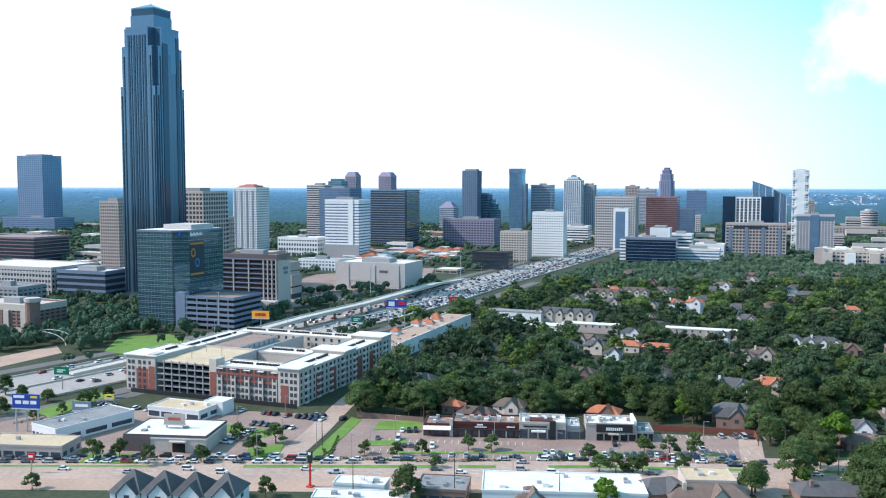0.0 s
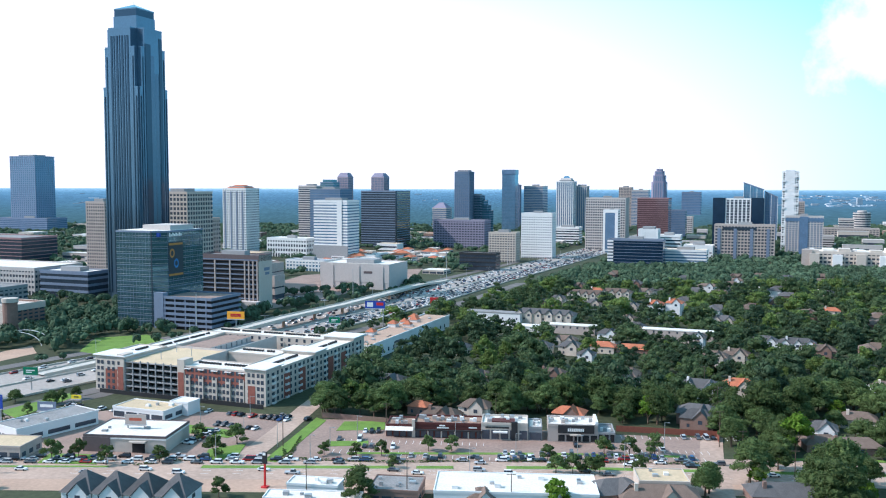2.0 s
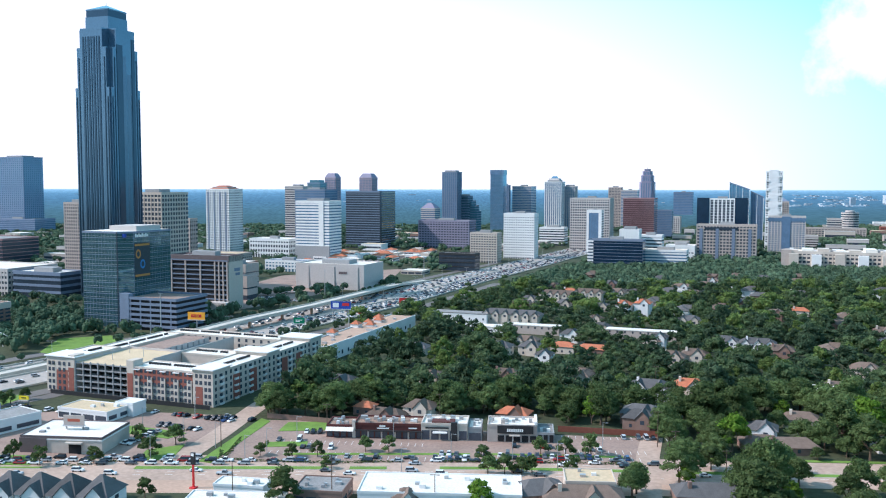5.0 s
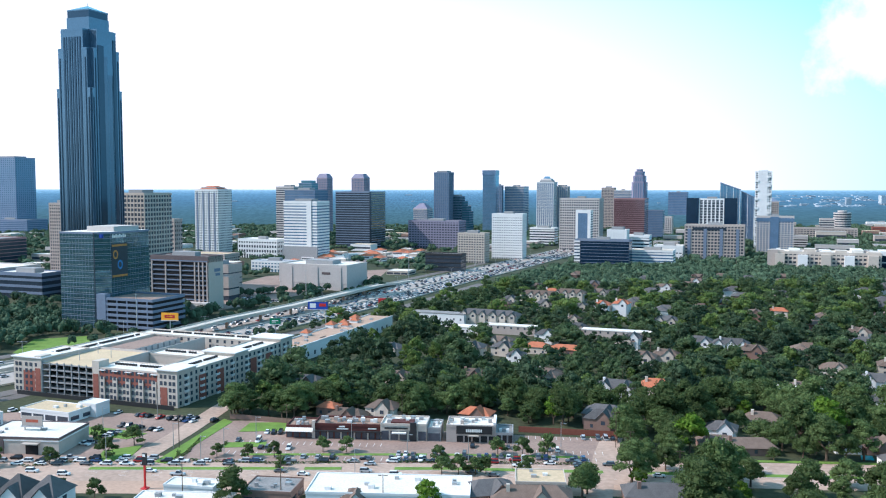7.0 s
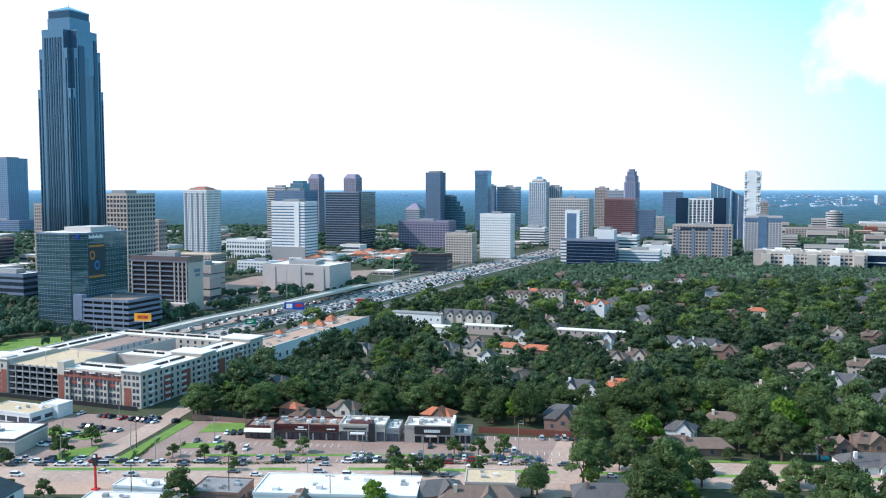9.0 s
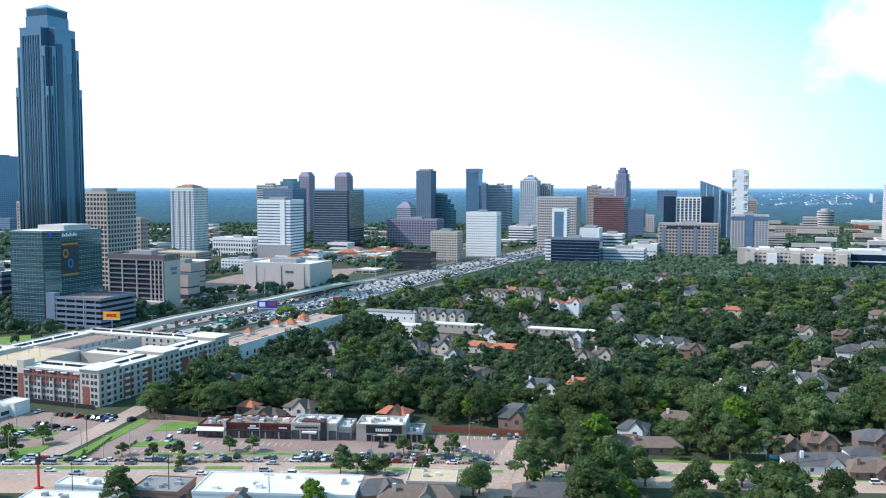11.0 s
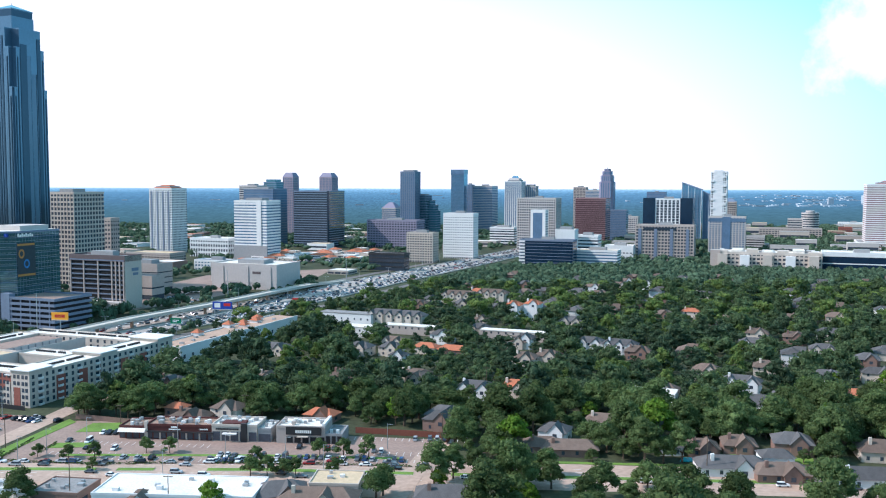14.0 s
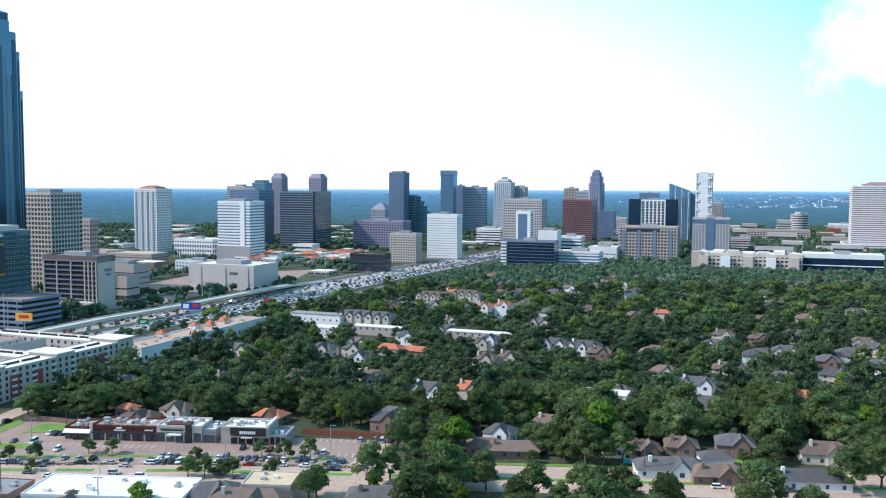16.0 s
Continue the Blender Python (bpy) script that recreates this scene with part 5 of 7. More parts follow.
def centre():
    """White shopping centre with red tile caps between apartments and trees."""
    a, b = Vector((-28.4, 530.8)), Vector((13.3, 663.7))
    c = (a + b) / 2
    t = thing("shopping_centre", c.x, c.y, 0, GRID, "long white stucco shopping centre with small red tile roofs", "shopping centre")
    l = (b - a).length
    part("wall", boxes((-16, -l / 2, 0, 4, l / 2, 9)), "white", t)
    part("roof", boxes((-15.7, -l / 2 + 0.3, 9, 3.7, l / 2 - 0.3, 9.2)), "concrete", t)
    part("parapet", boxes((3.7, -l / 2, 9, 4.2, l / 2, 10), (-16.2, -l / 2, 9, -15.7, l / 2, 10), (-15.7, -l / 2 - 0.2, 9, 3.7, -l / 2 + 0.3, 10)), "white", t)
    for k in range(16):
        part("window", boxes((3.95, -l / 2 + 3 + k * (l - 6) / 16, 2, 4.08, -l / 2 + 5 + k * (l - 6) / 16, 4.5)), "window", t)
    for px, py, s, h in ((-14, 0.05, 3, 11.6), (-12, 0.16, 2.4, 10.8), (-6, 0.10, 2.6, 10.6), (-14, -0.2, 2.8, 11.2), (-9, 0.24, 3, 11), (-13, 0.30, 3, 11.4)):
        y = py * l
        k = part("turret", boxes((px - s, y - s, 8.8, px + s, y + s, h)), "white", t)
        part("tile_cap", prism(bmesh.new(), [(px - s - .5, y - s - .5), (px + s + .5, y - s - .5), (px + s + .5, y + s + .5), (px - s - .5, y + s + .5)], h, h + 2.4, [(px - .2, y - .2), (px + .2, y - .2), (px + .2, y + .2), (px - .2, y + .2)]), "tile_roof", k)
    rng = random.Random(3)
    for i in range(14):
        ux, uy = rng.uniform(-14, 2), rng.uniform(-l / 2 + 3, l / 2 - 3)
        part("roof_unit", boxes((ux - 1, uy - 1, 9.1, ux + 1, uy + 1, 10.3)), "steel", t)
    block_box(c.x - 6 * NX.x, c.y - 6 * NX.y, 22, l)


centre()


# ---- houses ----
def house(x, y, w, d, h, turn=GRID, wall="stucco", roof="shingle_grey", gables=1, rise=None, label="", chimney=False, flat=False, name="house"):
    """A hipped house with front gables, windows and a door."""
    t = thing(name, x, y, 0, turn, label or "suburban house among trees", "house")
    part("wall", boxes((-w / 2, -d / 2, 0, w / 2, d / 2, h)), wall, t)
    rise = rise or d * 0.26
    o = 0.6
    if flat:
        part("roof", boxes((-w / 2 - 0.2, -d / 2 - 0.2, h, w / 2 + 0.2, d / 2 + 0.2, h + 0.6)), roof, t)
    else:
        r = max(0.3, w / 2 - d * 0.36)
        part("roof", prism(bmesh.new(), [(-w / 2 - o, -d / 2 - o), (w / 2 + o, -d / 2 - o), (w / 2 + o, d / 2 + o), (-w / 2 - o, d / 2 + o)], h - 0.05, h + rise, [(-r, -0.1), (r, -0.1), (r, 0.1), (-r, 0.1)]), roof, t)
    for k in range(0 if flat else gables):
        gx = (k + 0.5) / gables * w - w / 2 + (w * 0.12 if gables == 1 else 0)
        gw = min(w / gables * 0.62, 6.5)
        gh = h + gw * 0.55
        bm = bmesh.new()
        y0, y1 = -d / 2 - 1.2, -d / 2 + d * 0.45
        pts = [(gx - gw / 2, 0), (gx + gw / 2, 0), (gx + gw / 2, h), (gx, gh), (gx - gw / 2, h)]
        f = [bm.verts.new((a, y0, b)) for a, b in pts]
        g = [bm.verts.new((a, y1, b)) for a, b in pts]
        bm.faces.new(f)
        bm.faces.new(g[::-1])
        for i in range(5):
            bm.faces.new((f[i], g[i], g[(i + 1) % 5], f[(i + 1) % 5]))
        bmesh.ops.recalc_face_normals(bm, faces=bm.faces)
        gb = part("gable", bm, wall, t)
        bm = bmesh.new()
        for sx in (-1, 1):
            e0, e1 = (gx + sx * (gw / 2 + 0.5), h - 0.35), (gx, gh + 0.12)
            q = [bm.verts.new(p) for p in ((e0[0], y0 - 0.4, e0[1]), (e1[0], y0 - 0.4, e1[1]), (e1[0], y1, e1[1]), (e0[0], y1, e0[1]))]
            q2 = [bm.verts.new((p.co.x, p.co.y, p.co.z + 0.22)) for p in q]
            bm.faces.new(q)
            bm.faces.new(q2)
            for i in range(4):
                bm.faces.new((q[i], q[(i + 1) % 4], q2[(i + 1) % 4], q2[i]))
        bmesh.ops.recalc_face_normals(bm, faces=bm.faces)
        part("gable_roof", bm, roof, gb)
        part("window", boxes((gx - 0.9, y0 - 0.05, h - 2.2, gx + 0.9, y0 + 0.1, h - 0.5)), "window", gb)
    n = max(2, int(w / 5))
    for f in range(1 if y > 560 and h > 5 else 0, 2 if h > 5 else 1):
        for i in range(n):
            wx = (i + 0.5) / n * w - w / 2
            part("window", boxes((wx - 0.6, -d / 2 - 0.06, 1.0 + 3.1 * f, wx + 0.6, -d / 2 + 0.1, 2.5 + 3.1 * f)), "window", t)
        part("window", boxes((w / 2 - 0.1, -1.2, 1.0 + 3.1 * f, w / 2 + 0.06, 1.2, 2.4 + 3.1 * f)), "window", t)
    if chimney:
        part("chimney", boxes((-w * 0.3 - 0.6, -d * 0.2 - 0.6, 0, -w * 0.3 + 0.6, -d * 0.2 + 0.6, h + rise + 1.0)), wall, t)
    block(x, y, max(w, d) * 0.42 + 1.5)
    # the line of sight to it stays open
    q = Vector((75 - x, -y)).normalized()
    k = d / 2 + 3
    while k < d / 2 + (4.8 * y / 106 if y > 400 else 9):
        block(x + q.x * k, y + q.y * k, max(2.0, w * 0.25))
        k += 6
    return t


G_, B_, T_ = "shingle_grey", "shingle_brown", "tile_roof"
BROWN_L, GREY_L, TILE_L = "house with a shingle hip roof among oaks", "pale house with a pitched roof and gables", "white stucco house with an orange tile roof"
house(15.8, 399.0, 17, 11, 3.2, GRID, "brown_brick", B_, 1, label=BROWN_L, chimney=True)
house(-10.4, 456.9, 15, 12, 5.8, GRID, "brown_brick", G_, 1, label=BROWN_L, chimney=True)
house(112.9, 473.6, 15, 12, 5.6, GRID, "stucco", B_, 2, label=BROWN_L, chimney=True)
house(193.2, 532.5, 15, 12, 5.6, GRID, "stucco", B_, 1, label=BROWN_L, chimney=True)
house(250.9, 547.1, 16, 12, 5.6, GRID, "brown_brick", B_, 1, label=BROWN_L, chimney=True)
house(35.7, 477.2, 14, 11, 4, GRID, "stucco", B_, 1, label=BROWN_L, chimney=True)
house(76.2, 481.7, 16, 12, 4, GRID, "brown_brick", B_, 1, label=BROWN_L, chimney=True)
house(179.1, 585.3, 14, 11, 5, GRID, "stucco", B_, 1, label=BROWN_L, chimney=True)
house(179.8, 352.0, 22, 11, 3.2, -4, "brown_brick", B_, 0, label=BROWN_L, chimney=True)
house(169.7, 355.7, 15, 11, 3.2, -4, "brown_brick", B_, 0, label=BROWN_L, chimney=True)
house(240.2, 442.7, 15, 12, 5.6, GRID, "stucco", B_, 1, label=BROWN_L, chimney=True)
house(315.1, 500.0, 18, 13, 5.6, GRID, "stucco", B_, 1, label=BROWN_L, chimney=True)
house(249.4, 356.7, 13, 12, 3.6, -10, "brown_brick", B_, 1, label=BROWN_L, chimney=True)
house(233.5, 352.7, 12, 11, 3.4, -6, "brown_brick", B_, 1, label=BROWN_L, chimney=True)
house(303.7, 346.2, 20, 14, 4.2, -12, "stucco", B_, 1, label=BROWN_L, chimney=True)
house(369.1, 601.7, 15, 12, 5.6, GRID, "brown_brick", B_, 1, label=BROWN_L, chimney=True)
house(348.7, 616.6, 15, 12, 5.6, GRID, "stucco", B_, 1, label=BROWN_L, chimney=True)
house(253.6, 321.8, 20, 12, 3.2, -4, "brown_brick", B_, 1, label=BROWN_L, chimney=True)
house(178.3, 525.6, 14, 12, 5.6, GRID, "stucco", B_, 1, label=BROWN_L, chimney=True)
house(160.0, 687.4, 12, 10, 4, GRID, "stucco", B_, 1, label=BROWN_L, chimney=True)
house(115.9, 478.9, 15, 12, 5, GRID, "stucco", B_, 2, label=BROWN_L, chimney=True)
house(200.4, 389.8, 15, 11, 4, GRID, "stucco", B_, 0, label=BROWN_L, chimney=True)
house(31.5, 403.0, 14, 11, 6.0, GRID, "stucco", B_, 1, label=GREY_L, chimney=False)
house(77.4, 558.6, 15, 12, 5.6, GRID, "stucco", G_, 1, label=GREY_L, chimney=False)
house(97.1, 558.8, 14, 11, 5.6, GRID, "stucco", G_, 1, label=GREY_L, chimney=False)
house(129.5, 601.9, 15, 11, 6.4, GRID, "white", G_, 1, label=GREY_L, chimney=False)
house(102.7, 531.8, 10, 9, 5.6, GRID, "white", G_, 1, label=GREY_L, chimney=False)
house(146.4, 445.5, 20, 13, 5.8, GRID, "white", G_, 2, label=GREY_L, chimney=True)
house(131.4, 396.7, 18, 13, 5.0, GRID, "brown_brick", G_, 1, label=GREY_L, chimney=False)
house(184.0, 585.3, 12, 11, 7, GRID, "white", G_, 1, label=GREY_L, chimney=False)
house(225.9, 577.5, 17, 12, 6, GRID, "white", G_, 2, label=GREY_L, chimney=False)
house(243.1, 565.8, 22, 12, 6.5, GRID, "white", G_, 3, label=GREY_L, chimney=True)
house(283.8, 455.6, 20, 13, 6.8, GRID, "white", G_, 2, label=GREY_L, chimney=True)
house(278.8, 420.9, 26, 14, 4.6, GRID, "white", G_, 2, label=GREY_L, chimney=True)
house(334.0, 469.4, 16, 12, 7, GRID, "white", G_, 1, label=GREY_L, chimney=False)
house(270.6, 354.7, 15, 13, 5.0, -14, "brown_brick", G_, 1, label=GREY_L, chimney=False)
house(283.6, 315.9, 29, 12, 3.4, -6, "white", G_, 0, label=GREY_L, chimney=True)
house(257.4, 337.7, 12, 9, 4.2, -4, "white", G_, 0, label=GREY_L, chimney=False)
house(237.8, 329.3, 26, 13, 3.2, -4, "white", G_, 1, label=GREY_L, chimney=True)
house(176.6, 371.9, 12, 11, 4.6, GRID, "white", G_, 1, label=GREY_L, chimney=False)
house(128.8, 388.8, 14, 12, 5, GRID, "brown_brick", G_, 1, label=GREY_L, chimney=False)
house(399.7, 615.6, 18, 12, 6, GRID, "stucco", G_, 2, label=GREY_L, chimney=False)
house(404.2, 507.8, 14, 12, 6, GRID, "white", G_, 1, label=GREY_L, chimney=False)
house(368.8, 555.9, 16, 12, 5.6, GRID, "stucco", G_, 2, label=GREY_L, chimney=False)
house(427.5, 566.5, 18, 12, 5.6, GRID, "stucco", G_, 2, label=GREY_L, chimney=False)
house(220.3, 353.3, 10, 9, 3.6, -4, "white", G_, 0, label=GREY_L, chimney=False)
house(375.4, 834.3, 20, 12, 5.6, GRID, "stucco", G_, 1, label=GREY_L, chimney=True)
house(74.1, 295.7, 17, 13, 4.4, 12, "brown_brick", G_, 1, label=GREY_L, chimney=False)
house(87.6, 289.4, 26, 13, 4.4, -4, "stucco", B_, 1, label=GREY_L, chimney=True)
house(131.7, 296.0, 24, 12, 3.2, -4, "brown_brick", G_, 0, label=GREY_L, chimney=True)
house(298.9, 432.2, 14, 11, 5.2, GRID, "stucco", G_, 1, label=GREY_L, chimney=False)
house(28.8, 289.1, 9, 11, 4, 0, "white", B_, 1, label=GREY_L, chimney=False)
for args in ((118.7, 564.7, 15, 10, 4.6, GRID, "stucco", T_, 0), (136.5, 559.1, 20, 10, 4.0, GRID, "brown_brick", T_, 0), (167.4, 448.1, 17, 13, 5.6, GRID, "stucco", T_, 1), (74.0, 401.3, 14, 10, 3.4, GRID, "brown_brick", T_, 1), (5.2, 411.0, 9, 8, 4, GRID, "brown_brick", T_, 0),
             (331.6, 437.3, 15, 11, 4.6, GRID, "stucco", T_, 0), (186.6, 711.0, 13, 12, 12, GRID, "white", T_, 1), (202.1, 711.1, 13, 12, 13, GRID, "white", T_, 1), (162.1, 844.3, 14, 10, 7, GRID, "white", T_, 0), (330.8, 718.6, 14, 10, 6, GRID, "stucco", T_, 0)):
    house(*args, label=TILE_L, chimney=args[4] > 5)
for args, m_ in (((56.2, 686.1, 44, 12, 8.5, GRID, "white", "grey_roof", 0), 0), ((87.5, 680.8, 30, 13, 9, GRID, "stucco", G_, 4), 1), ((105.8, 672.7, 22, 13, 9, GRID, "stucco", G_, 3), 1), ((146.6, 803.4, 34, 13, 9, GRID, "stucco", B_, 5), 1),
                 ((175.8, 815.5, 28, 13, 9, GRID, "stucco", B_, 4), 1), ((72.9, 628.9, 26, 12, 7, GRID, "white", "white_roof", 0), 0), ((106.7, 638.9, 40, 9, 6, GRID, "tan", "white_roof", 0), 0), ((179.7, 615.8, 48, 9, 6, GRID, "tan", "white_roof", 0), 0), ((232.2, 428.8, 21, 12, 7.5, GRID, "white", "white_roof", 0), 0)):
    house(*args, label="row of pale townhouses above the trees" if m_ else "white flat-roofed house block among trees", flat=not m_, name="townhouse_row" if m_ else "flat_house")
for i in range(4):
    x, y = -102.5, 290.2
    house(x + 10.6 * i, y - 1.2 * i, 10.2, 13, 6.4, -8, "white", G_, 1, 5.6, "white townhouse with a steep grey gabled roof", name="townhouse")

# ---- painted marks ----
avenue = [o for o in scene.objects if o.name == "road_avenue"][0]
dash = mesh_of("lane_mark", boxes((-1.5, -0.08, 0, 1.5, 0.08, 0.012)), "paint")
for side in (5.2, 8.8, -5.0, -8.6):
    for k in range(-10, 16):
        x = 12.0 * k
        y = float(np.interp(x, [p[0] for p in AVENUE], [p[1] for p in AVENUE])) + side
        part("lane_mark", dash, None, avenue, loc=(x, y, 0.062)).rotation_euler.z = radians(-4)
lot = [o for o in scene.objects if o.name == "pavement_mall"][0]
line = mesh_of("stall_line", boxes((-0.07, -2.4, 0, 0.07, 2.4, 0.012)), "paint")
for (x, y), n in (((-6.3, 344.6), 18), ((39.6, 347.1), 28), ((91.7, 372.0), 17), ((90.1, 351.9), 12), ((-28.1, 365.5), 22), ((-27.9, 350.5), 14)):
    for i in range(n):
        part("stall_line", line, None, lot, loc=(x + 2.9 * i, y - 0.25 * i, 0.125)).rotation_euler.z = radians(-4)

hrng = random.Random(17)
HOUSES = [(o.location.x, o.location.y) for o in scene.objects if o.get("category") == "house"]
tries = 0
while len(HOUSES) < 132 and tries < 900:
    tries += 1
    y = hrng.uniform(455, 1010)
    x = hrng.uniform(np.interp(y, [p[1] for p in FREEWAY], [p[0] for p in FREEWAY]) + 110, 0.5 * y + 140)
    if x < 30 and y < 560:
        continue
    if all((x - p) ** 2 + (y - q) ** 2 > 27 ** 2 for p, q in HOUSES):
        HOUSES.append((x, y))
        pale = hrng.random() < 0.6
        house(x, y, hrng.uniform(13, 19), hrng.uniform(10, 13), hrng.choice((4.6, 5.8, 6.4)), GRID + hrng.choice((0, 0, 90)), hrng.choice(("stucco", "white", "stucco")) if pale else "brown_brick", hrng.choice((G_, B_, B_, G_, G_, B_) if pale else (B_, G_)), hrng.choice((1, 1, 2)), label=GREY_L if pale else BROWN_L)
# ---- elevated ramp ----
RAMP = [(-208.2, 489.5, 1.0), (-169.1, 546.5, 3.0), (-132.5, 603.7, 5.5), (-102.7, 660.9, 7.5), (-67.2, 733.7, 7.5), (-33.4, 824.1, 7.0), (-5.1, 914.6, 5.0), (9.0, 956.0, 2.2), (24.0, 1000.0, 0.3)]
strip("road_ramp", RAMP, 11, 0.0, "kerb", "elevated concrete ramp on piers", 0, 1.3)
for s_ in (-5.3, 5.3):
    strip("ramp_barrier", RAMP, 0.35, 0.9, "kerb", "concrete barrier along the ramp", s_, 0.9)
for k in (2, 3, 4, 5):
    for f in (0.0, 0.5):
        a, b = Vector(RAMP[k]), Vector(RAMP[k + 1])
        p = a.lerp(b, f)
        if p.z > 3.2:
            structure("ramp_pier", boxes((-0.9, -0.9, 0, 0.9, 0.9, p.z - 1.4), (-3.8, -0.9, p.z - 2.2, 3.8, 0.9, p.z - 1.25)), "concrete", "concrete pier under the ramp", p.x, p.y, 0, GRID)

# ---- cars ----
def car_meshes(kind):
    l, w, h = {"sedan": (4.7, 1.85, 1.45), "suv": (4.8, 1.95, 1.75), "van": (5.4, 2.0, 2.1), "pickup": (5.7, 2.0, 1.85)}[kind]
    zb = 0.95 if kind != "sedan" else 0.85
    body = bmesh.new()
    a, b = l / 2, w / 2
    prism(body, [(-a + .15, -b + .12), (a - .15, -b + .12), (a, -b + .4), (a, b - .4), (a - .15, b - .12), (-a + .15, b - .12), (-a, b - .4), (-a, -b + .4)], 0.28, 0.62,
          [(-a + .1, -b), (a - .2, -b), (a - .02, -b + .4), (a - .02, b - .4), (a - .2, b), (-a + .1, b), (-a + .02, b - .4), (-a + .02, -b + .4)])
    prism(body, [(-a + .1, -b), (a - .2, -b), (a - .02, -b + .4), (a - .02, b - .4), (a - .2, b), (-a + .1, b), (-a + .02, b - .4), (-a + .02, -b + .4)], 0.62, zb,
          [(-a + .2, -b + .08), (a - .4, -b + .1), (a - .25, -b + .4), (a - .25, b - .4), (a - .4, b - .1), (-a + .2, b - .08), (-a + .12, b - .4), (-a + .12, -b + .4)])
    x0, x1, q0, q1 = {"sedan": (-1.9, 0.95, -1.15, 0.25), "suv": (-2.3, 1.1, -2.05, 0.45), "van": (-2.6, 1.9, -2.5, 1.1), "pickup": (-0.6, 1.4, -0.4, 0.8)}[kind]
    glass_ = prism(bmesh.new(), [(x0, -b + .12), (x1, -b + .14), (x1, b - .14), (x0, b - .12)], zb - 0.01, h - 0.06, [(q0, -b + .3), (q1, -b + .3), (q1, b - .3), (q0, b - .3)])
    box(body, q0 - 0.05, -b + .28, h - 0.07, q1 + 0.05, b - .28, h)
    wheel = bmesh.new()
    cyl(wheel, 0, 0, -0.12, 0.12, 0.34, 0.34, 10)
    bmesh.ops.rotate(wheel, verts=wheel.verts, matrix=Matrix.Rotation(radians(90), 3, "X"))
    return body, glass_, wheel, l, w


PAINT = {"white": (0.75, 0.75, 0.74), "silver": (0.42, 0.43, 0.44), "black": (0.015, 0.015, 0.017), "grey": (0.11, 0.115, 0.12), "red": (0.30, 0.02, 0.018), "blue": (0.025, 0.06, 0.16)}
WORDS = {"sedan": "sedan with tinted windows", "suv": "sport utility vehicle with tinted windows", "van": "panel van with dark windscreen", "pickup": "pickup truck with an open bed"}
PROTO = {}
wheel_mesh = None


def car(kind, colour, x, y, z, turn, group):
    global wheel_mesh
    key = (kind, colour, group)
    m = pose(x, y, z, 0, 0, turn)
    if key in PROTO:
        return copy_thing(PROTO[key], m)
    if ("m", kind, colour) not in PROTO:
        k = "car_" + colour
        if k not in M:
            M[k] = mat("car paint " + colour, PAINT[colour], 0.25, 0.0, vary=0.05, spec=0.5)
        body, gl, wheel, l, w = car_meshes(kind)
        if wheel_mesh is None:
            wheel_mesh = mesh_of("wheel", wheel, "rubber")
        else:
            wheel.free()
        PROTO["m", kind, colour] = (mesh_of("body", body, k), mesh_of("cabin_glass", gl, "glass_dark"), l, w)
    mb, mg, l, w = PROTO["m", kind, colour]
    t = thing("car" if kind in ("sedan", "suv") else kind, x, y, z, turn, colour + " " + WORDS[kind] + (" on the road" if "road" in group else " parked in a lot" if "parked" in group else " in dense freeway traffic"), "car" if kind in ("sedan", "suv") else kind, group)
    part("body", mb, None, t)
    part("cabin_glass", mg, None, t)
    for sx in (-1, 1):
        for sy in (-1, 1):
            part("wheel", wheel_mesh, None, t, loc=(sx * l * 0.30, sy * (w / 2 - 0.12), 0.34))
    PROTO[key] = t
    return t


crng = random.Random(11)


def any_car():
    return crng.choices(("sedan", "suv", "van", "pickup"), (5, 5, 0.5, 1))[0], crng.choices(list(PAINT), (5, 3, 4, 3, 1, 1.2))[0]


# dense traffic on the freeway
QUEUE = []
for lane in range(-6, 7):
    if lane == 0:
        continue
    side = lane * 4.1 + (1.6 if lane > 0 else -1.6)
    s = 390 + crng.uniform(0, 12)
    end = 1700
    while s < end:
        p, h = along(FREEWAY, s)
        q = p + Vector((h.y, -h.x)) * side
        heading = math.degrees(math.atan2(h.y, h.x)) + (0 if lane > 0 else 180)
        kind, colour = any_car()
        if crng.random() < (0.86 if s > 620 else 0.55):
            if s < 560:
                car(kind, colour, q.x, q.y, 0.2, heading, "cars on the freeway")
            else:
                QUEUE.append((kind, colour, q.x, q.y, heading))
        s += crng.uniform(7.0, 11) if lane > 0 and s > 560 else crng.uniform(11, 24)

def join(name, pieces, label, category):
    """Joins (mesh, matrix) pairs into one object, keeping their materials."""
    V, Fc, I, mats, base = [], [], [], [], 0
    cache = {}
    for me, m in pieces:
        if me.name not in cache:
            co_ = np.empty(len(me.vertices) * 3)
            me.vertices.foreach_get("co", co_)
            cache[me.name] = (co_.reshape(-1, 3), [tuple(p.vertices) for p in me.polygons])
        v, f = cache[me.name]
        if me.materials[0] not in mats:
            mats.append(me.materials[0])
        k = mats.index(me.materials[0])
        mm = np.array(m)
        V.append(v @ mm[:3, :3].T + mm[:3, 3])
        Fc += [tuple(i + base for i in q) for q in f]
        I += [k] * len(f)
        base += len(v)
    me = bpy.data.meshes.new(name)
    me.from_pydata(np.concatenate(V).tolist(), [], Fc)
    for q in mats:
        me.materials.append(q)
    me.polygons.foreach_set("material_index", I)
    return tagged(new(name, me), label, category, kind="stuff")


